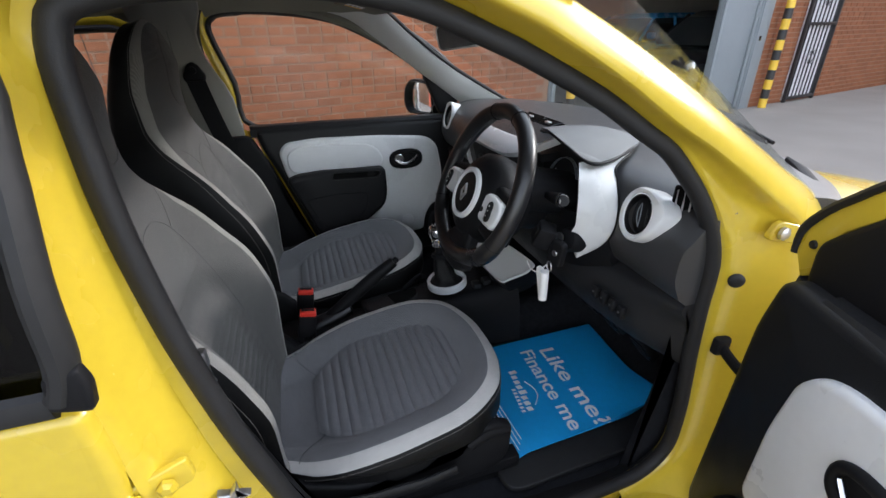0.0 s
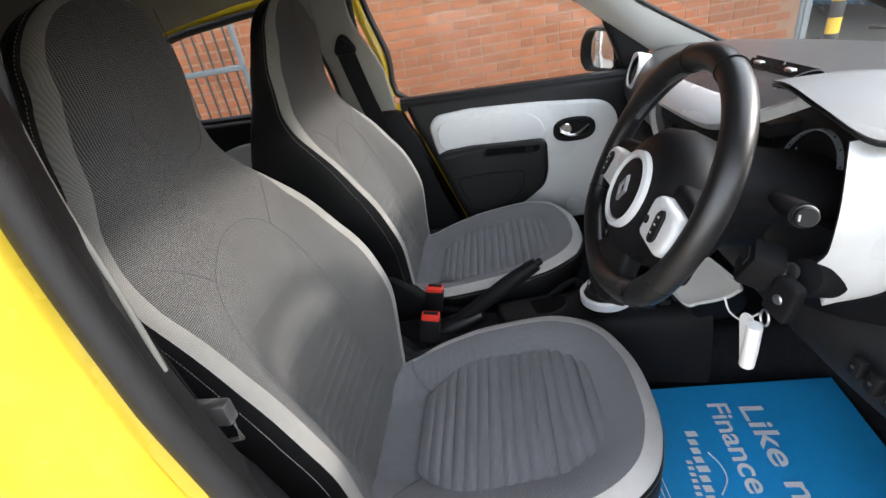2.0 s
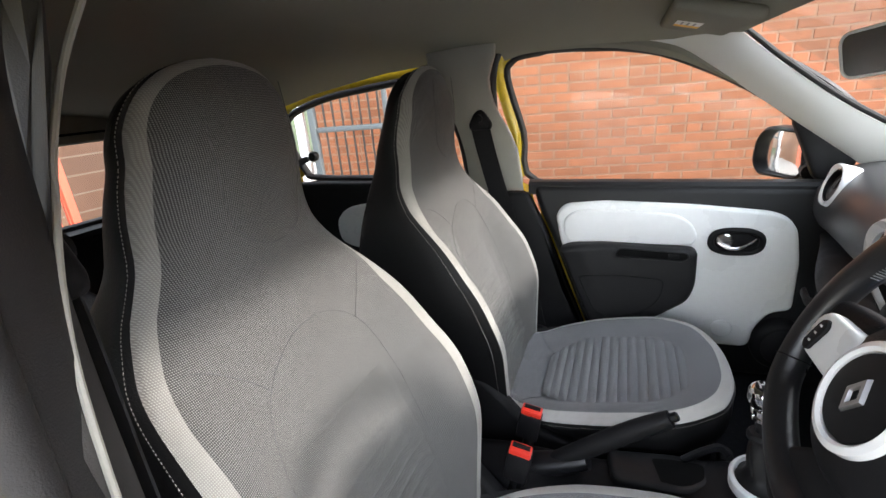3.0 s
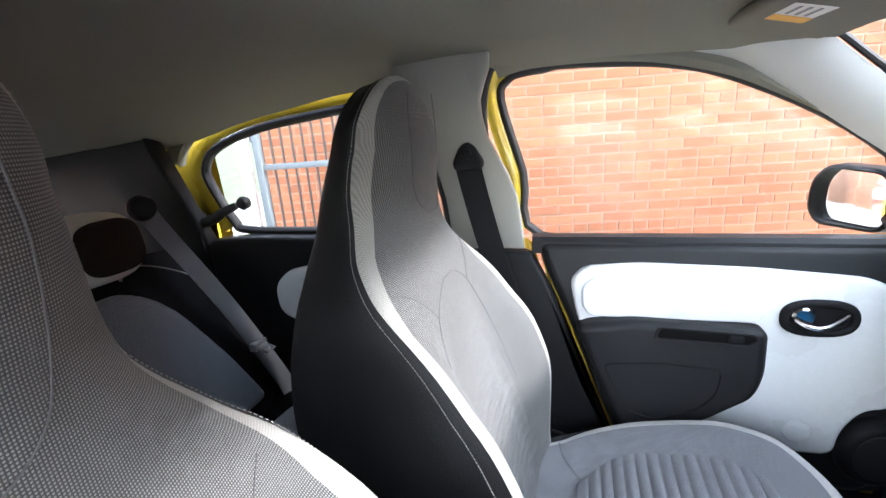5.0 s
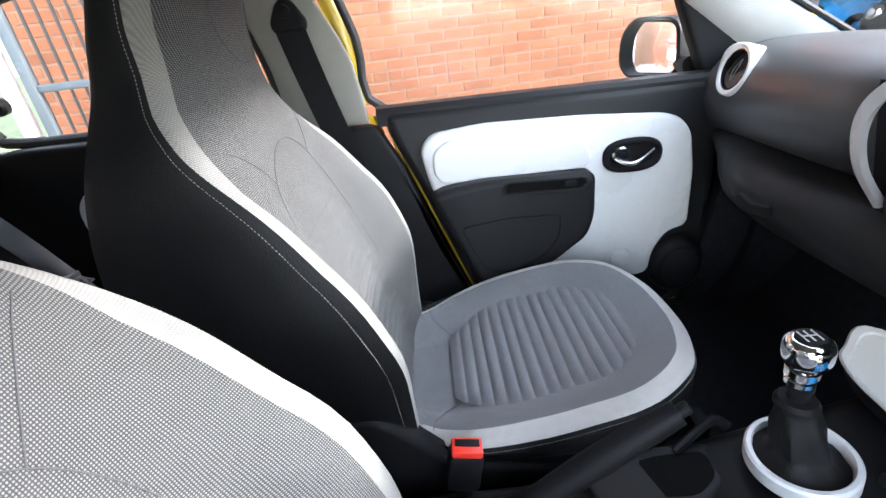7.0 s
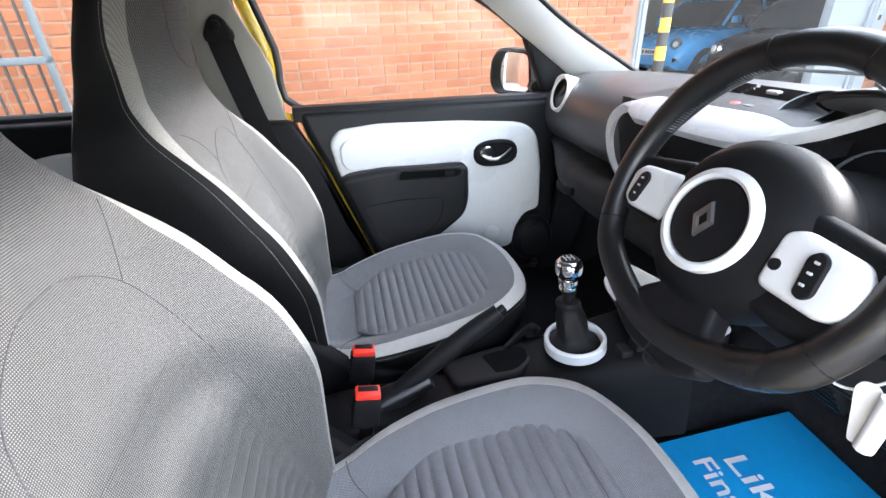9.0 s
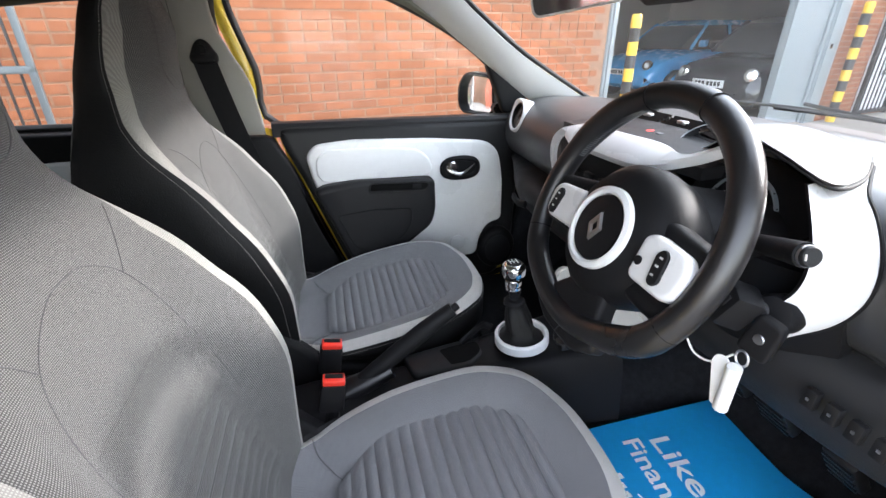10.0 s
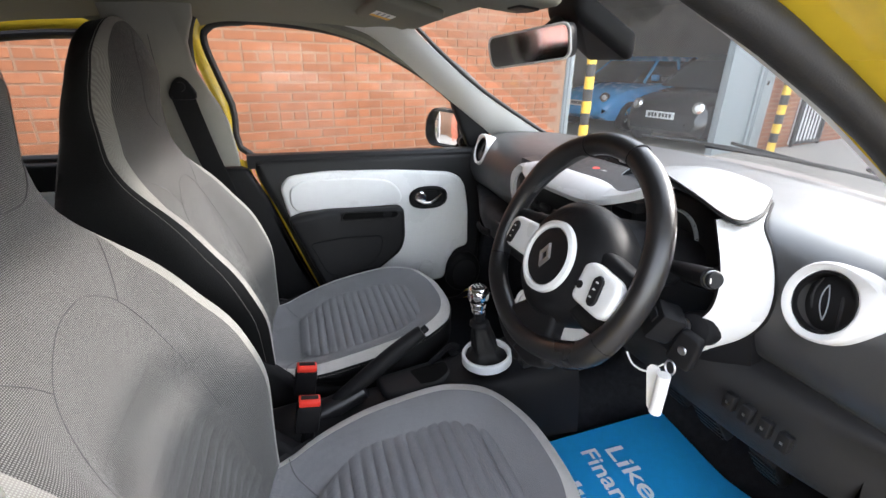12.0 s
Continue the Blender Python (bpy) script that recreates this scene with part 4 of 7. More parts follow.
for s in (-1, 1):
    pillar = thing("windscreen_pillar", (1.45, s * 0.66, 1.0), "pale grey plastic trim on the windscreen pillar", "car pillar", "windscreen pillars", "structure")
    o_line = catmull([(0.66, s * 0.70, 1.392), (0.78, s * 0.70, 1.362), (0.874, s * 0.70, 1.302), (0.992, s * 0.70, 1.214), (1.11, s * 0.70, 1.127), (1.238, s * 0.70, 1.032), (1.31, s * 0.70, 0.975)], 5)
    i_line = catmull([(0.72, s * 0.62, 1.452), (0.82, s * 0.62, 1.432), (0.904, s * 0.62, 1.389), (1.007, s * 0.62, 1.302), (1.173, s * 0.62, 1.178), (1.409, s * 0.62, 1.04), (1.50, s * 0.62, 0.985)], 5)

    if s < 0:
        o_line = catmull([(x, -side_y(z, -1) + 0.012, z) for x, z in ((0.71, 1.366), (0.80, 1.334), (0.90, 1.288), (1.0, 1.232), (1.10, 1.168), (1.18, 1.092), (1.235, 0.99))], 5)
        i_line = catmull([(0.74, -0.545, 1.39), (0.83, -0.548, 1.345), (0.92, -0.55, 1.305), (1.03, -0.55, 1.255), (1.14, -0.565, 1.185), (1.30, -0.60, 1.075), (1.46, -0.62, 0.99)], 5)

    def trim_at(u, v, s=s, o_line=o_line, i_line=i_line):
        k = u * (len(o_line) - 1)
        n = int(min(k, len(o_line) - 2))
        a, b = o_line[n].lerp(o_line[n + 1], k - n), i_line[n].lerp(i_line[n + 1], k - n)
        return a.lerp(b, v) + Vector((-0.35, -0.75 * s, -0.2)) * 0.016 * math.sin(math.pi * v) ** 0.8
    part("pillar_trim", surface(trim_at, 36, 10, 0.008, (0.4, 0.9 * s, 0.2)), GREYP, pillar)
    crest = catmull([(x, 0.72, z) for x, z in SKY_EDGE], 4)
    if s > 0:
        skin = [catmull([c + Vector(d) for d in ((-0.014, 0.046, -0.012), (-0.012, 0.028, -0.001), (0, 0, 0), (0.016, -0.028, -0.002))], 3) for c in crest if c.x >= 0.98]
    else:
        skin = front_upright()
    part("pillar_skin", loft(skin, False, False), YELLOW, pillar, "yellow painted outer skin")
    part("screen_edge", tube([q + Vector((0.008, 0, 0.006)) for q in i_line[8:]], 0.007, 8), RUBBER, pillar, "black windscreen edge")

    post = thing("door_post", (0.25, s * 0.68, 0.40), "pale grey upper and black lower trim of the door post", "car pillar", "door posts", "structure")

    def post_put(u, v, w, s=s):
        y = interp(v, [(0.4, 0.69), (0.97, 0.69), (1.08, 0.678), (1.156, 0.664), (1.2, 0.646), (1.25, 0.618), (1.29, 0.606), (1.344, 0.588), (1.44, 0.583)])
        return Vector((u, s * (y - w), v))
    outline = [(0.172, 0.965), (0.352, 0.965), (0.350, 1.01), (0.340, 1.1), (0.322, 1.156), (0.302, 1.2), (0.283, 1.254), (0.277, 1.29), (0.277, 1.325), (0.288, 1.355), (0.300, 1.385), (0.304, 1.43), (0.085, 1.43), (0.090, 1.385), (0.100, 1.335), (0.126, 1.26), (0.148, 1.18), (0.162, 1.10)] if s > 0 else [(0.165, 0.965), (0.352, 0.965), (0.350, 1.01), (0.342, 1.1), (0.325, 1.156), (0.303, 1.2), (0.279, 1.254), (0.277, 1.29), (0.281, 1.344), (0.30, 1.41), (0.10, 1.42), (0.13, 1.30), (0.148, 1.19), (0.16, 1.09)]
    dense = []
    for a, b in zip(outline, outline[1:] + outline[:1]):
        n = max(1, int(math.hypot(a[0] - b[0], a[1] - b[1]) / 0.03))
        dense += [(a[0] + (b[0] - a[0]) * k / n, a[1] + (b[1] - a[1]) * k / n) for k in range(n)]
    # the driver's side trim gets its shade as a darker colour
    part("upper_trim", pad(dense, 0.016, 0.006, post_put), POSTTRIM if s > 0 else SHADED_TRIM, post, "pale grey plastic" if s > 0 else "dark plastic")
    if s > 0:
        part("post_seal", tube(catmull([post_put(u - 0.008, v, 0.004) for u, v in ((0.172, 0.97), (0.162, 1.10), (0.148, 1.18), (0.126, 1.26), (0.085, 1.335))], 5), 0.008, 8), RUBBER, post, "black rubber seal")
    if s < 0:
        part("trim_edge", tube(catmull([(0.30, -0.55, 1.39), (0.281, -0.568, 1.344), (0.277, -0.589, 1.291), (0.277, -0.60, 1.254), (0.303, -0.628, 1.203), (0.325, -0.648, 1.156), (0.342, -0.661, 1.10), (0.352, -0.670, 1.01)], 4), 0.0028, 8), POSTTRIM, post, "pale grey trim edge")
    part("lower_trim", pad([(0.16, 0.40), (0.59, 0.40), (0.497, 0.62), (0.424, 0.85), (0.372, 0.955), (0.352, 0.963), (0.15, 0.963)] if s > 0 else [(0.16, 0.40), (0.55, 0.40), (0.46, 0.62), (0.385, 0.85), (0.325, 0.963), (0.15, 0.963)], 0.035, 0.012, post_put), BLACK, post, "dark plastic")

header = [[Vector(p) for p in catmull(line, 4)] for line in (
    [(0.30, 0.705, 1.372), (0.36, 0.705, 1.386), (0.45, 0.705, 1.388), (0.56, 0.705, 1.383), (0.66, 0.705, 1.368), (0.78, 0.706, 1.333), (0.874, 0.708, 1.288), (0.992, 0.708, 1.220), (1.11, 0.708, 1.130)],
    [(0.30, 0.64, 1.405), (0.36, 0.65, 1.412), (0.45, 0.66, 1.412), (0.56, 0.66, 1.412), (0.66, 0.685, 1.405), (0.78, 0.695, 1.372), (0.874, 0.698, 1.312), (0.992, 0.698, 1.228), (1.11, 0.698, 1.138)])]
part("window_header", loft([header[0], [a.lerp(b, 0.5) + Vector((0, -0.006, -0.004)) for a, b in zip(*header)], header[1]], False, False), LINING, far_side, "pale cloth lining above the window")

# windscreen
def screen(u, v):
    y = (-0.64 + 1.28 * v)
    xb, xt = 1.52 + 0.24 * (1 - (y / 0.66) ** 2), 0.93 + 0.12 * (1 - (y / 0.66) ** 2)
    return (xt + (xb - xt) * u, y, 1.405 + 0.03 * (1 - (y / 0.66) ** 2) + (1.02 - 1.405 - 0.02) * u)


windscreen = whole("windscreen", surface(screen, 10, 20, 0.004, (0.5, 0, 0.86)), HAZE_GLASS, "clear curved windscreen above the dashboard", "windscreen", "structure")
windscreen.visible_shadow = False
for s, pts in ((0, [(1.60, -0.42, 1.055), (1.68, -0.25, 1.052), (1.70, -0.05, 1.05), (1.66, 0.15, 1.05)]), (1, [(1.72, -0.15, 1.045), (1.74, 0.15, 1.045), (1.66, 0.42, 1.045)])):
    wiper = thing("windscreen_wiper", pts[0], "black windscreen wiper resting along the glass", "wiper", "windscreen wipers")
    up = Vector((0.03, 0, 0.012))
    part("blade", tube([Vector(p) + up for p in catmull(pts, 4)], 0.0045, 8), RUBBER, wiper)
    part("arm", tube([Vector(pts[0]) + up + Vector((0.05, 0.02, -0.01)), Vector(pts[1]) + up + Vector((0.02, 0, 0.01))], 0.005, 8), BLACK, wiper)


# ================================================================ the car: doors
def door_put(y0):
    return lambda u, v, w: Vector((u, y0 - w, v))


WIN = [(0.390, 0.985), (0.347, 1.15), (0.298, 1.325), (0.318, 1.372), (0.36, 1.385), (0.45, 1.387), (0.56, 1.38), (0.66, 1.368), (0.78, 1.335), (0.97, 1.238), (1.115, 1.125), (1.15, 1.05), (1.155, 0.975), (0.8, 0.98)]
TRIM = [(0.385, 0.985), (0.40, 0.92), (0.45, 0.80), (0.53, 0.58), (0.59, 0.42), (0.66, 0.37), (1.12, 0.37), (1.19, 0.45), (1.20, 0.70), (1.195, 0.90), (1.17, 0.975)]
TRIM_OPEN = TRIM[:6] + [(1.255, 0.37), (1.288, 0.42), (1.272, 0.70), (1.262, 0.885), (1.238, 0.985)]
PANEL = [(0.462, 0.893), (0.478, 0.80), (0.55, 0.62), (0.62, 0.50), (0.86, 0.475), (1.045, 0.478), (1.05, 0.545), (1.085, 0.602), (1.138, 0.612), (1.135, 0.767), (1.118, 0.862), (1.09, 0.897), (1.05, 0.912), (0.856, 0.929), (0.615, 0.938), (0.492, 0.928)]
ARM = [(0.476, 0.785), (0.505, 0.80), (0.607, 0.812), (0.862, 0.803), (0.876, 0.79), (0.878, 0.69), (0.862, 0.634), (0.762, 0.56), (0.66, 0.50), (0.58, 0.52)]
POCKET = [(0.54, 0.70), (0.66, 0.712), (0.78, 0.706), (0.79, 0.695), (0.785, 0.645), (0.75, 0.60), (0.66, 0.56), (0.59, 0.58)]
SILLSEC = [(-0.032, -0.03), (0.03, -0.03), (0.03, 0.0), (0.022, 0.010), (0.0, 0.014), (-0.024, 0.008), (-0.032, -0.004)]


def oval(cx, cz, a, b, power=2.6, n=36):
    out = []
    for i in range(n):
        t = 2 * math.pi * i / n
        c, s = math.cos(t), math.sin(t)
        out.append((cx + a * math.copysign(abs(c) ** (2 / power), c), cz + b * math.copysign(abs(s) ** (2 / power), s)))
    return out


def build_door(door, m, opened):
    """A front door, drawn as the closed one on the passenger's side and laid by m."""
    def p(name, bm, mat, parent=door, label="", at=Matrix()):
        return part(name, moved(bm, m @ at), mat, parent, label)
    grip = Matrix.Translation((-0.017, 0, -0.004)) if opened else Matrix()
    p("door_trim", pad(fillet(TRIM_OPEN if opened else TRIM, 0.03), 0.05, 0.02, door_put(0.715)), DARK, label="charcoal moulded plastic lining")
    face = [(x + (0.010 if x > 1.03 else 0), z + (0.010 if z > 0.85 else 0)) for x, z in PANEL] if opened else PANEL
    p("door_panel", pad(fillet(face, 0.03), 0.02, 0.012, door_put(0.668)), WHITE, label="glossy white plastic panel")
    # the swelling above the armrest
    top = [(0.49, 0.885), (0.49, 0.83), (0.51, 0.805), (0.86, 0.805), (0.875, 0.83), (0.86, 0.87), (0.82, 0.90), (0.70, 0.912), (0.53, 0.912)]
    p("panel_swelling", pad(fillet(top, 0.035), 0.008, 0.007, door_put(0.6485), 5), WHITE)
    arm = p("armrest", pad(fillet(ARM, 0.025), 0.055, 0.02, door_put(0.66), 5), DARK, label="charcoal plastic armrest with a pull slot")
    # no hollow here: a flat pad coloured as the slot's inner shade
    p("pull_slot_shade", join(pad(fillet([(0.65, 0.778), (0.66, 0.803), (0.842, 0.795), (0.85, 0.785), (0.835, 0.772)], 0.01), 0.004, 0.002, door_put(0.6055))), RECESS_SHADE, arm)
    p("slot_rim", tube([(x, 0.6015, z) for x, z in fillet([(0.648, 0.776), (0.658, 0.805), (0.845, 0.797), (0.853, 0.785), (0.837, 0.770)], 0.012)], 0.0028, 6, True, (0, 1, 0)), DARK, arm)
    p("window_switch", pad(fillet([(0.795, 0.778), (0.797, 0.793), (0.825, 0.792), (0.825, 0.777)], 0.004), 0.006, 0.002, door_put(0.603)), BLACK, arm)
    p("pocket_line", tube([(x, 0.6045, z) for x, z in fillet(POCKET, 0.02)], 0.0022, 6, True, (0, 1, 0)), BLACK, arm)
    rest = p("handle_bezel", join(sweep([Vector((x, 0.645, z)) for x, z in oval(0.973, 0.823, 0.064, 0.034)], disc(0.009, 10), True, up=(0, 1, 0)),
                                  pad(oval(0.973, 0.823, 0.062, 0.032), 0.004, 0.001, door_put(0.6495))), BLACK, label="black oval handle recess", at=grip)
    lever = [(0.928, 0.640, 0.822), (0.945, 0.632, 0.812), (0.97, 0.628, 0.808), (0.995, 0.629, 0.818), (1.02, 0.634, 0.836)]
    p("door_lever", join(sweep(catmull(lever, 5), lambda t: disc(0.004 + 0.004 * (1 - t), 10, 0.005 + 0.011 * (1 - t) ** 2), up=(0, 1, 0)),
                         lathe([(0.022, 0), (0.022, 0.004), (0.018, 0.008), (0, 0.008)], (0.943, 0.643, 0.826), (0, -1, 0), 20)), CHROME, rest, "chrome lever", grip)
    p("dimple", pad(oval(0.965, 0.538, 0.03, 0.03, 2), 0.006, 0.005, door_put(0.6505)), WHITE)
    spk = p("speaker_cover", pad(oval(1.12, 0.50, 0.075, 0.085, 2), 0.06, 0.025, door_put(0.69), 5), BLACK, label="round black speaker cover")
    p("speaker_mesh", pad(oval(1.12, 0.50, 0.05, 0.058, 2), 0.004, 0.002, door_put(0.632)), DARK, spk)
    p("window_sill", sweep([(0.372, 0.702, 0.985), (0.6, 0.702, 0.984), (0.9, 0.702, 0.981), (1.165, 0.702, 0.978)], SILLSEC), DARK, label="charcoal plastic sill")
    curve = [tuple(q)[:2] for q in catmull([(x, z, 0) for x, z in WIN], 4, True)]
    p("window_frame", sweep([Vector((x, 0.735, z)) for x, z in [(c if c[0] < 0.42 else w) for c, w in zip(curve, inset(curve, -0.005))]], disc(0.011, 10, 0.016), True, up=(0, 1, 0)), RUBBER, label="black rubber window frame")
    outer = inset(curve, -0.024)
    keep = [q for q in outer if q[1] > 0.97]
    k0 = max(range(len(keep)), key=lambda i: math.hypot(keep[i][0] - keep[i - 1][0], keep[i][1] - keep[i - 1][1]))
    keep = keep[k0:] + keep[:k0]
    if not opened:
        keep = [q for q in keep if q[0] < 0.42]
        keep.sort(key=lambda q: q[1])
    p("frame_paint", sweep([Vector((x, 0.726, z)) for x, z in keep], disc(0.018, 10, 0.014), up=(0, 1, 0)), YELLOW, label="yellow painted window surround")
    pane = p("window_pane", pad(curve, 0.004, 0.001, door_put(0.742)), GLASS)
    pane.visible_shadow = False
    sail = [(1.03, 1.165), (1.03, 0.962), (1.235, 0.962), (1.24, 1.04), (1.15, 1.122)] if opened else [(1.075, 1.155), (1.15, 0.985), (1.225, 0.985), (1.235, 1.06), (1.15, 1.12)]
    p("mirror_sail", pad(fillet(sail, 0.02), 0.03, 0.012, door_put(0.73)), BLACK, label="black triangular corner trim")
    skin = [(0.38, 0.975), (0.42, 0.80), (0.50, 0.55), (0.58, 0.36), (1.20, 0.36), (1.27, 0.55), (1.27, 0.85), (1.25, 0.975)]
    p("outer_skin", pad(fillet(skin, 0.04), 0.075, 0.02, lambda u, v, w: Vector((u, 0.722 + w, v))), YELLOW, label="yellow painted outer skin")
    p("edge_seal", sweep([Vector((x, 0.715, z)) for x, z in catmull2([(1.245, 0.975), (1.262, 0.85), (1.262, 0.55), (1.19, 0.365), (0.9, 0.36)])], disc(0.012, 8), up=(0, 1, 0)), RUBBER)


def open_door_corner(door, m):
    """The painted corner below the window of the open door, with its rubber and a plug."""
    flange = [(1.165, 1.155), (1.205, 1.122), (1.24, 1.09), (1.272, 1.045), (1.276, 1.01), (1.252, 0.975), (1.235, 0.985), (1.232, 1.03), (1.205, 1.072), (1.15, 1.118)]
    part("corner_paint", moved(pad(flange, 0.03, 0.004, door_put(0.735)), m), YELLOW, door, "yellow painted corner")
    part("corner_rubber", moved(tube(catmull([(1.10, 0.712, 1.197), (1.168, 0.706, 1.155), (1.208, 0.705, 1.122), (1.243, 0.705, 1.09), (1.274, 0.705, 1.047), (1.279, 0.708, 1.005)], 4), 0.007, 8), m), RUBBER, door, "black rubber edge")
    part("corner_plug", moved(lathe([(0.007, 0), (0.006, 0.004), (0, 0.004)], (1.246, 0.705, 1.033), (0, -1, 0), 12), m), RUBBER, door)


def catmull2(pts, n=4):
    return [tuple(q)[:2] for q in catmull([(x, z, 0) for x, z in pts], n)]


passenger_door = thing("passenger_door", (1.19, 0.70, 0.40), "closed passenger door with charcoal lining and a white panel", "car door")
build_door(passenger_door, Matrix(), False)
HINGE = (1.29, -0.81)
OPEN = Matrix.Translation((HINGE[0], HINGE[1], 0)) @ pose(0, 0, 0, 0, 0, 71) @ Matrix.Translation((-1.265, 0.735, 0)) @ Matrix.Diagonal((1, -1, 1, 1))
driver_door = thing("driver_door", (1.29, -0.81, 0.40), "wide open driver's door with charcoal lining and a white panel", "car door")
build_door(driver_door, OPEN, True)
open_door_corner(driver_door, OPEN)

# door mirror on the passenger's side
door_mirror = thing("door_mirror", (1.16, 0.80, 0.97), "black door mirror with its glass showing the yard behind", "door mirror")
MIRN = Vector((-0.855, -0.515, 0.05)).normalized()
MIRX = Vector((0.515, -0.855, 0)).normalized()
MIRZ = MIRN.cross(MIRX)
MIRC = Vector((1.118, 0.895, 1.037))


def mir(a, b, c):
    return MIRC + a * MIRX + b * MIRZ * (1 if MIRZ.z > 0 else -1) + c * MIRN


glass_outline = fillet([(-0.082, -0.035), (-0.06, -0.066), (0.085, -0.064), (0.07, 0.06), (-0.05, 0.066), (-0.08, 0.03)], 0.03)
rings = [[mir(u, v, -0.010) for u, v in inset(glass_outline, 0.002)], [mir(u, v, 0.022) for u, v in inset(glass_outline, -0.004)], [mir(u, v, 0.018) for u, v in inset(glass_outline, -0.011)], [mir(u, v, -0.02) for u, v in inset(glass_outline, -0.014)],
         [mir(u * 0.9, v * 0.9, -0.07) for u, v in glass_outline], [mir(u * 0.6, v * 0.6, -0.1) for u, v in glass_outline]]
part("housing", loft(rings), BLACK, door_mirror, "dark plastic housing")
bulge = [[mir(u * k, v * k, 0.0110 + 0.10 * u * k - ((u * k) ** 2 + (v * k) ** 2) / 1.5) for u, v in inset(glass_outline, 0.002)] for k in (1.0, 0.85, 0.7, 0.55, 0.4, 0.25, 0.1)]
part("glass", loft(bulge), MIRROR, door_mirror, "convex mirror glass")
part("stalk", tube([(1.15, 0.75, 1.0), (1.16, 0.80, 0.995), (1.17, 0.86, 1.0)], 0.022, 10), BLACK, door_mirror)

# rear door, passenger's side and driver's side
WIN2 = [(-0.49, 1.009), (-0.545, 1.038), (-0.60, 1.14), (-0.612, 1.205), (-0.556, 1.262), (-0.395, 1.308), (-0.209, 1.33), (-0.06, 1.342), (0.03, 1.335), (0.095, 1.27), (0.15, 1.14), (0.172, 1.03), (0.165, 1.005), (-0.15, 1.004)]
for s in (-1, 1):
    rear = thing("rear_door", (0.2, s * 0.70, 0.42), "closed yellow rear door with a pop-out window", "car door", "rear doors")

    def put(y0, s=s):
        return lambda u, v, w: Vector((u, s * (y0 - w), v))
    curve = [tuple(q)[:2] for q in catmull([(x, z, 0) for x, z in WIN2], 4, True)]
    part("rear_lining", pad(fillet([(-0.62, 0.99), (-0.60, 0.60), (-0.30, 0.42), (0.20, 0.42), (0.20, 0.995), (-0.45, 1.0)], 0.04), 0.05, 0.015, put(0.715)), BLACK, rear, "dark plastic lining")
    part("rear_panel", pad(fillet([(-0.39, 0.85), (-0.385, 0.76), (-0.30, 0.735), (0.05, 0.70), (0.05, 0.92), (-0.25, 0.92), (-0.34, 0.90)], 0.04), 0.016, 0.01, put(0.668)), WHITE, rear, "white plastic panel")
    part("rear_window_seal", sweep([Vector((x, s * 0.722, z)) for x, z in curve], disc(0.013, 10, 0.016), True, up=(0, 1, 0)), RUBBER, rear, "black rubber window seal")
    above = [i for i, q in enumerate(curve) if q[1] > 1.022]
    ringsr = [[Vector((x, s * y, z)) for x, z in [inset(curve, -d)[i] for i in above]] for d, y in ((0.012, 0.715), (0.022, 0.708), (0.045, 0.708), (0.05, 0.718), (0.055, 0.74))]
    rim = [(q, e, f) for q, e, f in zip(curve, inset(curve, -0.044), inset(curve, -0.085)) if q[1] > 1.20]
    part("lining_lip", loft([[Vector((e[0], s * 0.690, e[1])) for q, e, f in rim], [Vector((e[0], s * 0.668, e[1] - 0.004)) for q, e, f in rim], [Vector((e[0], s * 0.660, e[1] + 0.004)) for q, e, f in rim], [Vector((f[0], s * 0.655, f[1])) for q, e, f in rim]], False, False), LINING, rear, "pale cloth lip above the window")
    part("rear_frame_paint", loft(ringsr, False, False), YELLOW, rear, "yellow painted window surround")
    if s > 0:
        pane = part("rear_pane", pad(curve, 0.004, 0.001, put(0.728)), GLASS, rear)
        pane.visible_shadow = False
        part("window_catch", join(sweep(catmull([(-0.655, 0.690, 1.046), (-0.62, 0.672, 1.045), (-0.575, 0.668, 1.056), (-0.53, 0.670, 1.078), (-0.495, 0.682, 1.092)], 5), lambda t: disc(0.009, 10, 0.017 - 0.006 * abs(2 * t - 1))),
                                  lathe([(0.019, -0.012), (0.021, 0.004), (0.016, 0.012), (0, 0.014)], (-0.482, 0.70, 1.097), (0, -1, 0), 18)), DARK, rear, "dark grey window catch")
        part("catch_plate", pad(oval(-0.648, 1.048, 0.022, 0.028, 2.4, 20), 0.014, 0.006, put(0.70)), BLACK, rear)
    brim = 1.012 if s < 0 else 0.975
    skin = [(-0.62, brim), (-0.62, 0.70), (-0.35, 0.42), (0.24, 0.40), (0.295, 0.75), (0.31, 0.92), (0.305, brim)]
    if s < 0:
        part("rear_skin", pad(fillet(skin, 0.02), 0.085, 0.015, lambda u, v, w: Vector((u, -0.735 - w, v))), YELLOW, rear, "yellow painted outer skin")
        fr = [(0.292, 1.03), (0.304, 1.07), (0.308, 1.15), (0.31, 1.25), (0.30, 1.33), (0.2, 1.375), (0.0, 1.38), (-0.5, 1.34)]
        part("rear_frame", sweep([Vector((x, -0.812 + 0.06 * smooth01(1.1, 1.38, z), z)) for x, z in catmull2(fr)], disc(0.014, 10, 0.018), up=(0, 1, 0)), RUBBER, rear, "black window frame")
        part("rear_sill", sweep([(-0.6, -0.815, 1.03), (0.0, -0.817, 1.027), (0.285, -0.815, 1.025)], disc(0.010, 8, 0.016)), RUBBER, rear, "black window strip")
        part("corner_cap", pad(fillet([(0.282, 1.022), (0.318, 1.014), (0.323, 1.045), (0.318, 1.066), (0.288, 1.06)], 0.006), 0.014, 0.005, lambda u, v, w: Vector((u, -0.812 - w, v))), BLACK, rear)
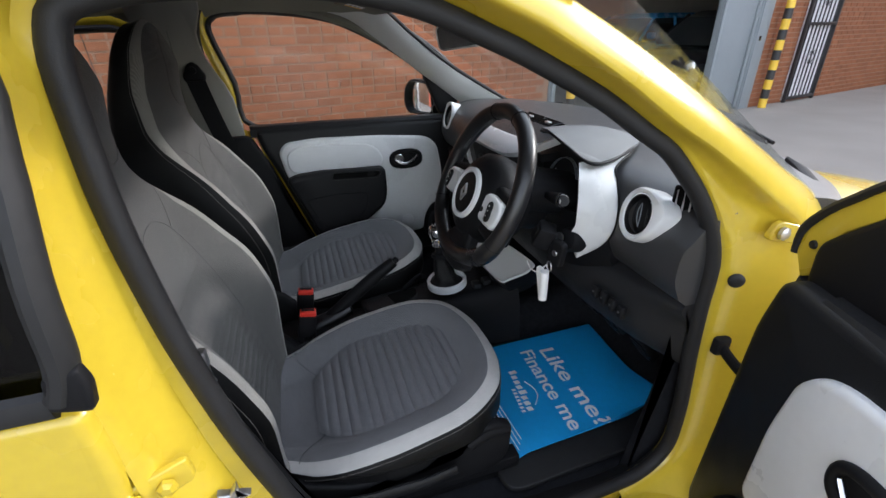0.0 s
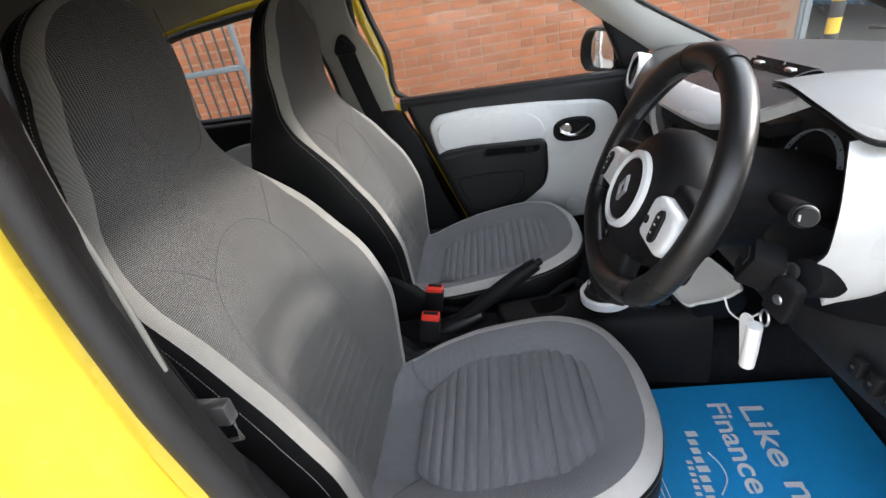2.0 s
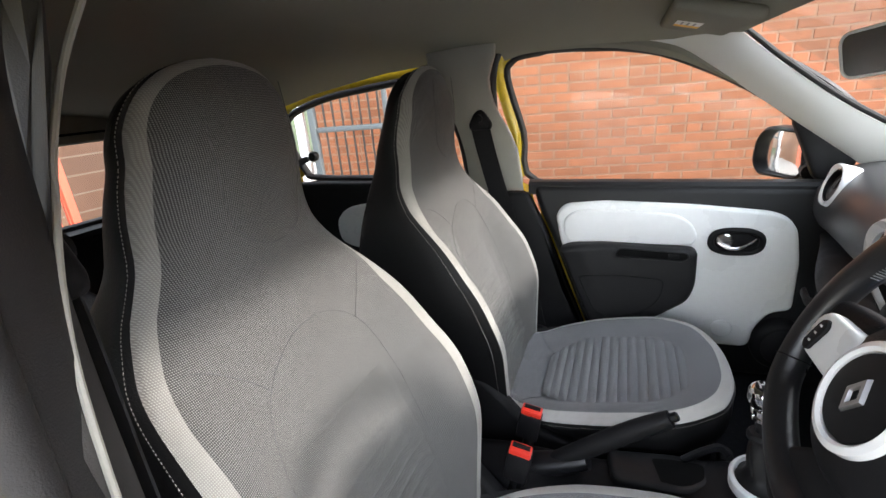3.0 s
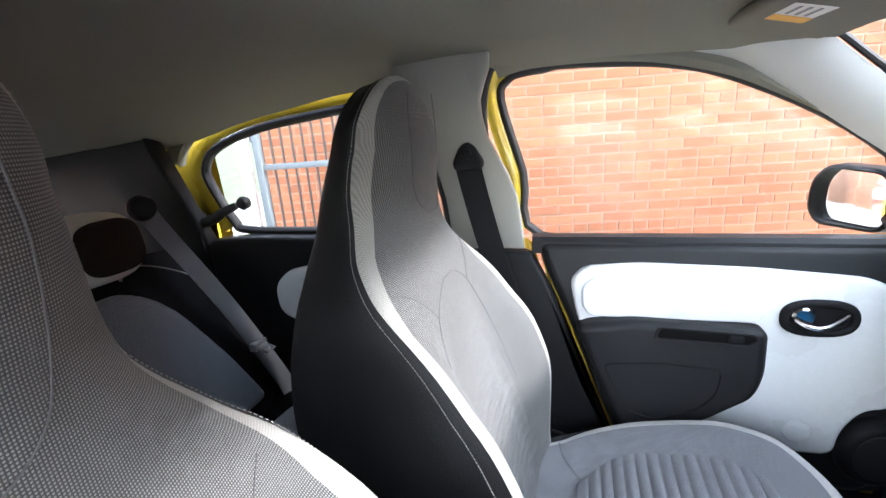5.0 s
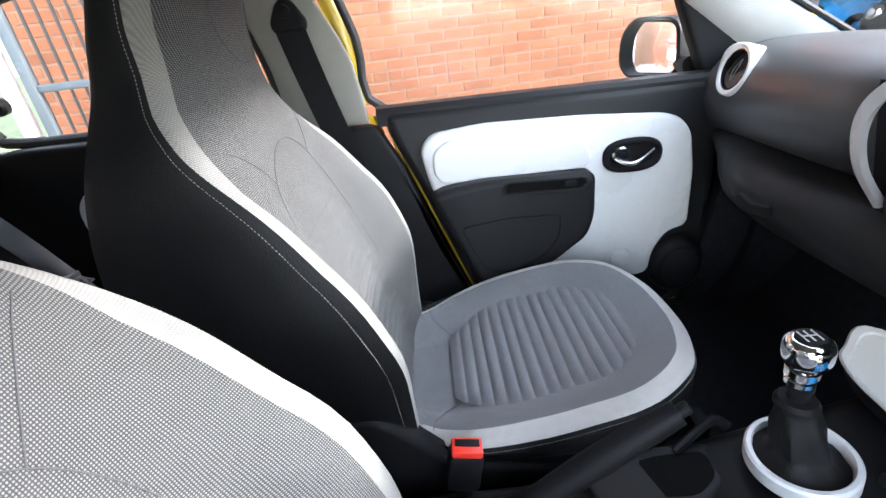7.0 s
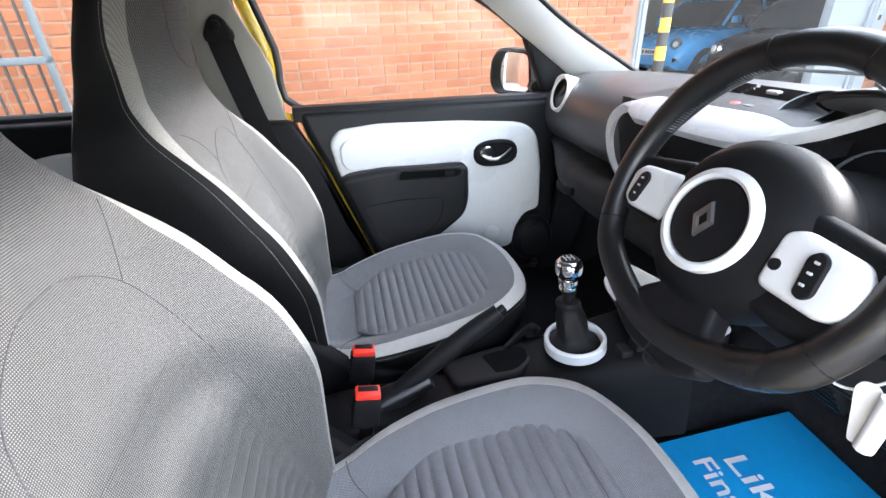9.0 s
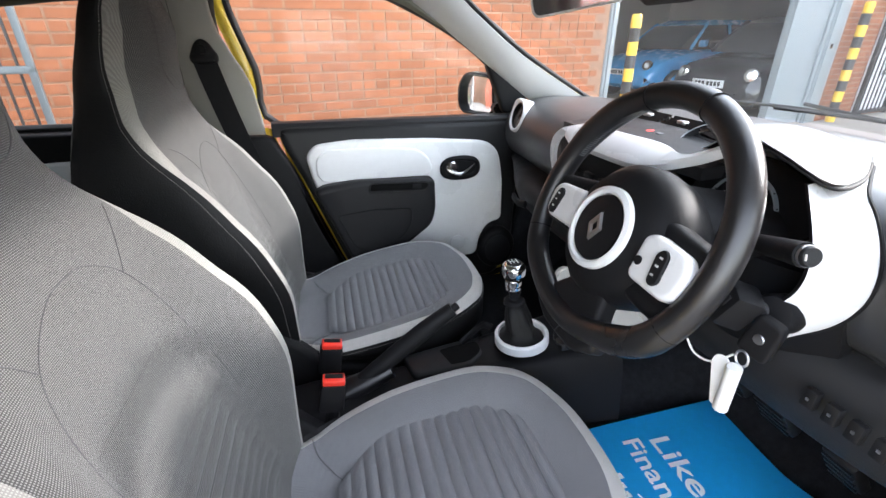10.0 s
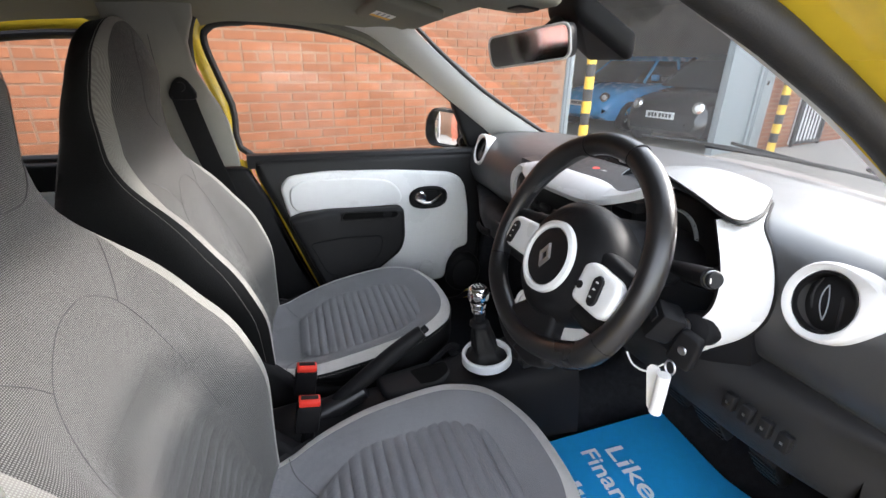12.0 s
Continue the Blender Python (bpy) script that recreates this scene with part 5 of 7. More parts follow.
        part("dark_pane", pad([(-0.55, 1.03), (0.29, 1.03), (0.30, 1.20), (0.295, 1.33), (-0.5, 1.33)], 0.004, 0.001, lambda u, v, w: Vector((u, -0.80 + 0.06 * smooth01(1.1, 1.38, v) - w, v))), TINT, rear, "dark tinted glass").visible_shadow = False
    else:
        part("rear_skin", pad(fillet(skin, 0.02), 0.085, 0.015, lambda u, v, w: Vector((u, 0.735 + w, v))), YELLOW, rear, "yellow painted outer skin")

# ================================================================ the car: outside
body = thing("car_body", (0.4, 0, 0), "yellow painted body of a small hatchback with four wheels", "car body", kind="structure")


def bonnet(u, v):
    y = -0.70 + 1.40 * v
    x = 1.50 + 0.28 * (1 - (y / 0.70) ** 2) * (1 - u) + 0.80 * u
    return (x, y, 1.050 - 0.055 * (1 - (y / 0.70) ** 2) ** 2 - 0.045 * (1 - (y / 0.70) ** 2) - 0.15 * u ** 1.4 - 0.03 * abs(y / 0.70) ** 5)


part("bonnet", surface(bonnet, 16, 24, 0.02, (0, 0, -1)), YELLOW, body, "yellow painted bonnet")
part("cowl_panel", surface(lambda u, v: (1.50 + 0.24 * (1 - (2 * v - 1) ** 2) + 0.10 * u, -0.62 + 1.24 * v, 1.0 - 0.04 * u), 4, 20, 0.01, (0, 0, -1)), BLACK, body, "black cowl under the windscreen")
part("cowl_slot", sweep([(1.50, -0.665, 1.014), (1.545, -0.62, 1.022), (1.62, -0.525, 1.030), (1.66, -0.46, 1.032)], lambda t: disc(0.004 + 0.012 * math.sin(math.pi * t), 8, 0.008)), BLACK, body, "black cowl gap")
for s in (-1, 1):
    wing = [(1.395, 0.36), (1.395, 0.96), (1.47, 1.01), (1.60, 1.0), (2.05, 0.93), (2.28, 0.80), (2.32, 0.45), (2.22, 0.34), (2.16, 0.34), (2.12, 0.52), (2.0, 0.62), (1.84, 0.64), (1.68, 0.58), (1.58, 0.44), (1.56, 0.34)]
    part("front_wing", pad(fillet(wing, 0.03), 0.05, 0.03, lambda u, v, w, s=s: Vector((u, s * (0.765 + w), v)), 4), YELLOW, body)
    quarter = [(-0.62, 0.42), (-0.66, 1.0), (-0.665, 1.19), (-0.60, 1.315), (-1.30, 1.33), (-1.40, 0.95), (-1.42, 0.45), (-1.28, 0.34), (-1.06, 0.34), (-1.0, 0.55), (-0.82, 0.62), (-0.68, 0.55)]
    part("rear_quarter", pad(fillet(quarter, 0.03), 0.07, 0.03, lambda u, v, w, s=s: Vector((u, s * (0.725 + w), v)), 4), YELLOW, body)
    part("sill_panel", sweep([(-0.6, s * 0.77, 0.32), (1.35, s * 0.77, 0.32)], [(-0.05, -0.07), (0.05, -0.07), (0.05, 0.05), (-0.05, 0.05)]), YELLOW, body)
    for x in (1.85, -0.64):
        wh_ = part("road_wheel", lathe([(0.17, -0.09), (0.27, -0.09), (0.295, -0.06), (0.295, 0.06), (0.27, 0.09), (0.17, 0.09), (0.17, -0.09)], (x, s * 0.72, 0.295), (0, 1, 0), 32, False), RUBBER, body, "black tyre")
        part("wheel_rim", lathe([(0.17, -0.06), (0.165, 0.05), (0.05, 0.07), (0, 0.07)], (x, s * 0.72, 0.295), (0, s, 0), 24), STEEL, wh_, "grey wheel rim")
part("front_bumper", loft([[Vector((x, y, z)) for y, z in ((-0.78 + 0.1 * k, 0.30), (0.78 - 0.1 * k, 0.30), (0.74 - 0.1 * k, 0.86 - 0.1 * k), (-0.74 + 0.1 * k, 0.86 - 0.1 * k))] for k, x in ((0, 2.15), (0.3, 2.28), (1.2, 2.36))]), YELLOW, body)
tail = thing("tailgate", (-1.38, 0, 0.6), "closed tailgate with black lining and a glass window", "tailgate")
part("tail_lining", loft([[Vector((-1.30, -0.66, 0.45)), Vector((-1.30, 0.66, 0.45)), Vector((-1.26, 0.62, 0.90)), Vector((-1.26, -0.62, 0.90))], [Vector((-1.40, -0.70, 0.42)), Vector((-1.40, 0.70, 0.42)), Vector((-1.36, 0.66, 0.91)), Vector((-1.36, -0.66, 0.91))]]), BLACK, tail, "black lining", smooth=False)
pane = part("tail_pane", surface(lambda u, v: (-1.35 + 0.13 * v, -0.60 + 1.2 * u, 0.91 + 0.34 * v), 6, 4, 0.004, (-1, 0, 0)), GLASS, tail)
pane.visible_shadow = False
part("tail_frame", tube([(-1.34, -0.62, 0.905), (-1.34, 0.62, 0.905), (-1.22, 0.60, 1.262), (-1.22, -0.60, 1.262)], 0.022, 8, True), BLACK, tail, "black window surround")
part("tail_head", box((-1.33, -0.64, 1.225), (-1.20, 0.64, 1.40), 0.02), LINING, tail, "pale grey lining")
part("rear_wiper_motor", box((-1.29, -0.10, 0.885), (-1.20, 0.10, 0.935), 0.015), BLACK, tail)
for s in (-1, 1):
    quarter = thing("rear_quarter_trim", (-1.0, s * 0.66, 0.6), "dark plastic trim beside the rear seat", "car trim", "rear quarter trims", "structure")
    part("quarter_lining", pad(fillet([(-0.60, 0.45), (-0.61, 0.99), (-0.645, 1.27), (-0.66, 1.345), (-0.9, 1.345), (-1.32, 1.345), (-1.32, 0.45)], 0.02), 0.04, 0.012, lambda u, v, w, s=s: Vector((u, s * (0.715 - 0.1 * smooth01(0.9, 1.3, v) - w), v))), BLACK, quarter)

# ================================================================ the car: rear seat
rear_seat = thing("rear_bench", (-0.45, 0, 0.45), "black rear bench seat with blue-grey cloth panels", "rear seat")


def bench_back(u, v):
    a = 2 * u - 1
    z = 0.55 + 0.47 * v
    top = 1 - 0.10 * abs(a) ** 4
    return (-0.36 - 0.28 * v + 0.02 * math.cos(3 * math.pi * a), 0.64 * a, 0.55 + (z - 0.55) * top)


part("bench_back", surface(bench_back, 40, 12, 0.12, (-1, 0, -0.2)), BENCH, rear_seat, "black cloth backrest")
part("bench_cushion", sweep([(-0.30, -0.62, 0.50), (-0.30, 0, 0.51), (-0.30, 0.62, 0.50)], [(0.0, -0.08), (0.34, -0.08), (0.40, -0.04), (0.42, 0.02), (0.36, 0.06), (0.0, 0.045), (-0.1, 0.03), (-0.1, -0.08)]), BENCH, rear_seat, "black cloth cushion")
for s in (-1, 1):
    outline = [(0.14, 0.585), (0.50, 0.585), (0.475, 0.72), (0.43, 0.86), (0.39, 0.915), (0.34, 0.945), (0.27, 0.945), (0.20, 0.93), (0.16, 0.90)]
    part("back_panel", pad(fillet(outline, 0.03), 0.035, 0.02, lambda u, v, w, s=s: Vector((-0.36 - 0.28 * (v - 0.55) / 0.47 + w + 0.004, s * u, v)), 4), WEAVE3, rear_seat, "blue-grey cloth panel")
    part("cushion_panel", pad(fillet([(-0.32, 0.14), (-0.28, 0.52), (0.06, 0.52), (0.07, 0.14)], 0.05), 0.02, 0.015, lambda u, v, w, s=s: Vector((u, s * v, 0.545 + w)), 4), WEAVE2, rear_seat, "blue-grey cloth panel")
    seam_line = [back for back in ((-0.625, s * 0.30, 1.005), (-0.60, s * 0.42, 0.99), (-0.56, s * 0.52, 0.93), (-0.52, s * 0.56, 0.86))]
    part("back_seam", tube([Vector(q) + Vector((0.012, 0, 0)) for q in catmull(seam_line, 5)], 0.002, 6), BAND, rear_seat)
    head = part("headrest", pad(oval(0.315, 1.062, 0.105, 0.082, 3.2), 0.09, 0.04, lambda u, v, w, s=s: Vector((-0.64 + w - 0.1 * (v - 1.06), s * u, v)), 5), GREYP, rear_seat, "rounded headrest with a pale rim")
    part("headrest_face", pad(oval(0.329, 1.066, 0.079, 0.063, 3.2), 0.012, 0.01, lambda u, v, w, s=s: Vector((-0.552 + w - 0.1 * (v - 1.06), s * u, v)), 4), BROWNB, head, "dark brown cloth face")
    for dy in (-0.05, 0.05):
        part("headrest_rod", tube([(-0.61, s * (0.315 + dy), 0.93), (-0.60, s * (0.315 + dy), 1.0)], 0.006, 8), STEEL, rear_seat)


def ribbon(pts, width, mat, thingy, name, side, thick=0.0012, label=""):
    """A flat strap along points; side gives the way across it."""
    pts = catmull(pts, 6)
    sd = Vector(side).normalized() * width / 2
    rings = []
    for i, q in enumerate(pts):
        d = (pts[min(i + 1, len(pts) - 1)] - pts[max(i - 1, 0)]).normalized()
        n = d.cross(sd).normalized() * thick
        rings.append([q - sd + n, q + sd + n, q + sd - n, q - sd - n])
    return part(name, loft(rings), mat, thingy, label, smooth=False)


STRAP = material("black_webbing", (0.009, 0.009, 0.010), 0.75, spec=0.2, var=0.2, scale=40, bump=0.5, bump_scale=800)
STRAPG = material("grey_webbing", (0.06, 0.064, 0.072), 0.6, var=0.15, scale=40, bump=0.5, bump_scale=800)
rear_belt = thing("seat_belt", (-0.52, 0.40, 1.1), "grey rear seat belt with a steel tongue", "seat belt", "seat belts")
ribbon([(-0.56, 0.44, 1.13), (-0.535, 0.46, 1.06), (-0.45, 0.515, 0.86), (-0.395, 0.55, 0.71), (-0.36, 0.585, 0.58), (-0.34, 0.60, 0.48)], 0.047, STRAPG, rear_belt, "webbing", (0.4, 1, 0.3))
part("tongue", join(box((-0.41, 0.525, 0.70), (-0.385, 0.575, 0.725), 0.004), tube([(-0.385, 0.53, 0.71), (-0.355, 0.53, 0.70), (-0.355, 0.565, 0.70), (-0.385, 0.565, 0.71)], 0.003, 6, True)), STEEL, rear_belt, "steel tongue")
part("belt_guide", lathe([(0.03, -0.02), (0.034, 0), (0.026, 0.02), (0, 0.022)], (-0.565, 0.44, 1.135), (0.9, -0.3, 0.2), 18), BLACK, rear_belt)
for s in (-1, 1):
    belt = thing("seat_belt", (0.24, s * 0.6, 1.2), "black front seat belt hanging from the door post", "seat belt", "seat belts")
    top = Vector((0.238, s * 0.598, 1.205))
    guide = [(-0.032, -0.03), (-0.036, -0.012), (-0.018, 0.022), (0.0, 0.034), (0.018, 0.022), (0.036, -0.012), (0.032, -0.03)]
    part("belt_anchor", pad(fillet(guide, 0.012), 0.026, 0.01, lambda u, v, w, s=s: Vector((top.x + u, s * (0.617 - w), top.z + v)), 4), BLACK, belt, "black belt anchor")
    part("anchor_bolt", lathe([(0.013, 0), (0.012, 0.008), (0.006, 0.011), (0, 0.011)], (top.x, s * 0.592, top.z + 0.006), (0, -s, 0), 14), BLACK, belt)
    ribbon([(0.238, s * 0.602, 1.185), (0.25, s * 0.607, 1.12), (0.275, s * 0.62, 1.0), (0.315, s * 0.635, 0.84), (0.36, s * 0.64, 0.66), (0.40, s * 0.64, 0.48)], 0.060, STRAP, belt, "webbing", (1, 0, 0.25))
    if s < 0:
        part("tongue", join(box((0.325, -0.652, 0.905), (0.372, -0.634, 0.935), 0.004), tube([(0.33, -0.645, 0.908), (0.345, -0.65, 0.878), (0.375, -0.65, 0.885), (0.37, -0.645, 0.91)], 0.0035, 6, True)), STEEL, belt, "steel tongue with black grip")

# footwell sides and bulkhead
foot = thing("footwell_lining", (1.6, 0, 0.6), "black carpet lining round the footwells", "car lining", kind="structure")
for s in (-1, 1):
    part("side_lining", pad([(1.17, 0.34), (1.75, 0.34), (1.75, 1.0), (1.22, 1.0), (1.235, 0.7)], 0.03, 0.01, lambda u, v, w, s=s: Vector((u, s * ((0.715 if s > 0 else 0.66) - w), v))), CARPET, foot)
part("bulkhead", box((1.66, -0.70, 0.34), (1.70, 0.70, 1.0), 0.01), CARPET, foot)

# ================================================================ the car: dashboard
dash = thing("dashboard", (1.3, 0, 0.6), "dark plastic dashboard with white inserts and round vents", "dashboard")


def dash_section(y):
    a = 1 - min(abs(y) / 0.70, 1) ** 4
    g = math.exp(-((y - 0.33) / 0.2) ** 2)          # fuller in front of the passenger
    edge = min(abs(y) / 0.69, 1) ** 6
    return [(1.52 + 0.24 * a, 0.99), (1.50 + 0.24 * a, 1.022), (1.40 + 0.12 * a, 1.045), (1.28, 1.062 - 0.02 * edge), (1.20 - 0.02 * g, 1.052 - 0.03 * edge), (1.165 - 0.035 * g, 1.02 - 0.03 * edge),
            (1.148 - 0.038 * g, 0.97), (1.145 - 0.03 * g, 0.92), (1.165 - 0.02 * g, 0.875), (1.185, 0.858), (1.15 - 0.05 * g + 0.03 * edge, 0.842), (1.125 - 0.04 * g + 0.09 * edge, 0.80), (1.14 - 0.02 * g + 0.09 * edge, 0.74), (1.20 + 0.05 * edge, 0.685), (1.36, 0.66), (1.62, 0.64)]


def dash_body(first, last, back):
    """A stretch of the dashboard's section, from side to side, closed by a line behind it."""
    rings = []
    for y in np.linspace(-0.69, 0.69, 61):
        line = [tuple(q)[:2] for q in catmull([(a, b, 0) for a, b in dash_section(y)], 4)][4 * first:4 * last + 1]
        rings.append([Vector((x, y, z)) for x, z in line] + [Vector((back, y, line[-1][1])), Vector((back, y, line[0][1]))])
    return loft(rings)


part("dash_body", dash_body(0, 9, 1.62), DASHP, dash, "charcoal grained plastic")
part("lower_dash", dash_body(9, 15, 1.62), LOWDASH, dash, "matt black lower panel")
part("glove_catch", sweep([(1.055, 0.36, 0.806), (1.052, 0.32, 0.80), (1.058, 0.28, 0.806)], disc(0.006, 8, 0.012)), BLACK, dash)
part("side_gap", sweep([(1.18, -0.62, 1.02), (1.30, -0.625, 1.045), (1.48, -0.60, 1.035), (1.62, -0.45, 1.03)], disc(0.0025, 6)), BLACK, dash)

# round vents at both ends
for s in (-1, 1):
    c = Vector((1.150, s * 0.572, 1.002))
    ax = Vector((-0.93, -0.16 * s if s < 0 else 0.04, 0.26)).normalized()
    v_up = (Vector((0, 0, 1)) - ax * ax.z).normalized()
    v_sd = v_up.cross(ax) * (1 if (v_up.cross(ax)).y * s > 0 else -1)

    def at(a, b, d, c=c, ax=ax, v_up=v_up, v_sd=v_sd):
        return c + a * v_sd + b * v_up + d * ax
    vent = part("side_vent", lathe([(0.043, -0.04), (0.043, 0.006), (0.038, 0.008), (0.038, -0.02), (0, -0.022)], c, ax, 32, False), BLACK, dash, "round black air vent")
    circ = [(math.cos(2 * math.pi * i / 64), math.sin(2 * math.pi * i / 64)) for i in range(64)]
    drop = []
    for cx, cz in circ:
        t = math.atan2(cz, cx)
        drop.append((0.055 * cx + 0.013 * max(math.cos(t - 0.5), 0) ** 3, 0.0535 * cz + 0.007 * max(math.cos(t - 0.3), 0) ** 3))
    sag = lambda a: -0.0035 * (max(a - 0.03, 0) / 0.03) ** 2
    rings = [[at(0.0405 * a, 0.0405 * b, 0.002) for a, b in circ], [at(0.0425 * a, 0.0425 * b, 0.009) for a, b in circ], [at(0.046 * a, 0.046 * b, 0.0115) for a, b in circ],
             [at(a * 0.93, b * 0.93, 0.0115 + sag(a)) for a, b in drop], [at(a * 0.985, b * 0.985, 0.008 + sag(a)) for a, b in drop], [at(a, b, 0.0 + sag(a)) for a, b in drop], [at(a * 0.98, b * 0.98, -0.03 + sag(a)) for a, b in drop]]
    part("vent_ring", loft(rings, True, False), WHITE, vent, "white teardrop vent surround")
    part("chrome_ring", tube([at(0.041 * math.cos(t), 0.041 * math.sin(t), 0.006) for t in np.linspace(0, 2 * math.pi, 36, endpoint=False)], 0.0016, 6, True, tuple(ax)), CHROME, vent)
    for q in (-1, 1):
        part("vent_spine", sweep([at(-0.35 * b + q * 0.0055 * (1 - (b / 0.022) ** 2), b, 0.0042 - 0.006 * (b / 0.033) ** 2) for b in [0.0055 * i - 0.022 for i in range(9)]], disc(0.0007, 6, 0.001), up=tuple(ax)), GREYSTEEL, vent)
    part("vent_flap", lathe([(0.0375, -0.012), (0.036, -0.006), (0.026, -0.001), (0, 0.002)], c, ax, 32), BLACK, vent, "domed black vent flap")
    for k in (-0.020, 0.020):
        part("vent_blade", sweep([at(-0.35 * b + k * (1 - 0.25 * (b / 0.026) ** 2), b, 0.0005 - 0.006 * (b / 0.026) ** 2) for b in [0.0065 * i - 0.026 for i in range(9)]], disc(0.0022, 6, 0.0016), up=tuple(ax)), DARK, vent)
# solid pad; its near-black colour stands for the shade between the slats
grille = part("corner_vent", pad(fillet([(0, -0.03), (0.045, -0.024), (0.042, 0.026), (0.002, 0.03)], 0.006), 0.010, 0.004, lambda u, v, w: Vector((1.179 + u * 0.75 - w * 0.7, -0.609 - 0.66 * u - w * 0.7, 1.042 + v))), RECESS_SHADE, dash, "small black demister vent")
for k in range(3):
    u = 0.008 + 0.012 * k
    part("slat", sweep([(1.170 + u * 0.75, -0.618 - 0.66 * u, 1.018), (1.168 + u * 0.75, -0.620 - 0.66 * u, 1.044), (1.170 + u * 0.75, -0.618 - 0.66 * u, 1.066)], disc(0.0016, 6, 0.0026)), STEEL, grille)

# instrument binnacle in front of the driver
LIP = catmull([(1.205, -0.175, 1.075), (1.125, -0.215, 1.100), (1.088, -0.28, 1.118), (1.073, -0.34, 1.124), (1.078, -0.40, 1.108), (1.108, -0.449, 1.080), (1.175, -0.437, 1.078), (1.266, -0.383, 1.082)], 6)
BACK = catmull([(1.30, -0.13, 1.066), (1.335, -0.17, 1.068), (1.36, -0.22, 1.072), (1.365, -0.262, 1.076), (1.352, -0.30, 1.078), (1.328, -0.332, 1.080), (1.30, -0.358, 1.081), (1.277, -0.376, 1.082)], 6)


def hood(u, v):
    k = u * (len(LIP) - 1)
    i = int(min(k, len(LIP) - 2))
    a, b = LIP[i].lerp(LIP[i + 1], k - i), BACK[i].lerp(BACK[i + 1], k - i)
    return a.lerp(b, v) + Vector((0, 0, 0.016 * math.sin(math.pi * v) * math.sin(math.pi * min(u * 1.1, 1))))


part("instrument_hood", surface(hood, 42, 12, 0.005, (0.2, 0, -1)), GREYP2, dash, "satin grey hood over the instruments")
part("hood_lip", tube([q + Vector((0.002, 0, -0.006)) for q in LIP], 0.0022, 8), BLACK, dash, "black edge of the hood")
# the white panel beside the instruments
POD_L = [(1.092, -0.435, 1.075), (1.078, -0.462, 1.045), (1.067, -0.483, 1.015), (1.063, -0.490, 0.985), (1.068, -0.482, 0.955), (1.066, -0.470, 0.930), (1.078, -0.456, 0.898), (1.100, -0.452, 0.864)]
POD_R = [(1.262, -0.388, 1.073), (1.172, -0.449, 1.062), (1.158, -0.477, 1.040), (1.150, -0.499, 1.010), (1.145, -0.511, 0.975), (1.140, -0.511, 0.940), (1.130, -0.495, 0.902), (1.106, -0.458, 0.862)]
pl, pr = catmull(POD_L, 5), catmull(POD_R, 5)


def pod(u, v):
    k = v * (len(pl) - 1)
    i, t = int(min(k, len(pl) - 2)), k - int(min(k, len(pl) - 2))
    a, b = pl[i].lerp(pl[i + 1], t), pr[i].lerp(pr[i + 1], t)
    return a.lerp(b, u) + Vector((-0.7, -0.7, 0)) * 0.010 * math.sin(math.pi * u) * smooth01(0, 0.2, v)


part("pod_panel", surface(pod, 14, 44, 0.008, (0.75, 0.5, -0.1)), WHITE, dash, "white plastic panel beside the instruments")
part("pod_seam", tube([q + Vector((0.003, -0.001, 0)) for q in pr], 0.002, 6), BLACK, dash)
# side wall of the binnacle down to the knee panel
def binn(u, v):
    k = v * (len(pl) - 1)
    i, t = int(min(k, len(pl) - 2)), k - int(min(k, len(pl) - 2))
    a = pl[i].lerp(pl[i + 1], t)
    return a.lerp(Vector((1.26, a.y + 0.06, a.z)), u)


part("binnacle_wall", surface(binn, 6, 30, 0.006, (0.3, 1, 0)), BLACK, dash, "black wall of the instrument housing")
dial = part("instrument_face", pad(oval(-0.325, 1.022, 0.112, 0.056, 2.4), 0.012, 0.006, lambda u, v, w: Vector((1.150 + 0.25 * (v - 1.02) - w, u, v))), BLACK, dash, "black instrument face")
def on_dial(y, z, lift=0.0):
    return Vector((1.137 + 0.25 * (z - 1.02) - lift, y, z))


arc = [on_dial(-0.32 - 0.061 * math.cos(t), 0.99 + 0.061 * math.sin(t), 0.002) for t in np.linspace(-0.3, 3.4, 40)]
part("dial_scale", sweep(arc, [(-0.001, -0.0045), (0.001, -0.0045), (0.001, 0.0045), (-0.001, 0.0045)], up=(1, 0, 0)), GREYSTEEL, dial, "pale blue-grey speed scale")
for k in range(9):
    t = 0.1 + 0.37 * k
    part("scale_mark", tube([on_dial(-0.32 - r * math.cos(t), 0.99 + r * math.sin(t), 0.0035) for r in (0.0585, 0.0635)], 0.0011, 6), BLACK, dial)
part("dial_needle", tube([on_dial(-0.312, 0.985, 0.005), on_dial(-0.285, 1.018, 0.005)], 0.0012, 6), INK, dial, "white needle")
for k in range(5):
    part("mileage_digit", moved(box((-0.001, -0.0018, -0.0032), (0.001, 0.0018, 0.0032)), Matrix.Translation(on_dial(-0.345 - 0.0058 * k, 0.997 + 0.0018 * k, 0.002))), GREYP2, dial)
part("column_shroud", loft([[Vector((1.20 - 0.2 * k, -0.335 + w * math.cos(t), 0.965 + 0.03 * k + h * math.sin(t))) for t in np.linspace(0, 2 * math.pi, 24, endpoint=False)] for k, w, h in ((0, 0.075, 0.045), (0.4, 0.075, 0.05), (0.8, 0.075, 0.055), (1.15, 0.072, 0.058))]), BLACK, dash, "black steering column cover")
part("knee_panel", surface(lambda u, v: (1.075 + 0.08 * v + 0.05 * (2 * u - 1) ** 2, -0.20 - 0.30 * u, 0.965 - 0.25 * v), 12, 12, 0.02, (1, 0, 0)), BLACK, dash, "black panel under the steering column")
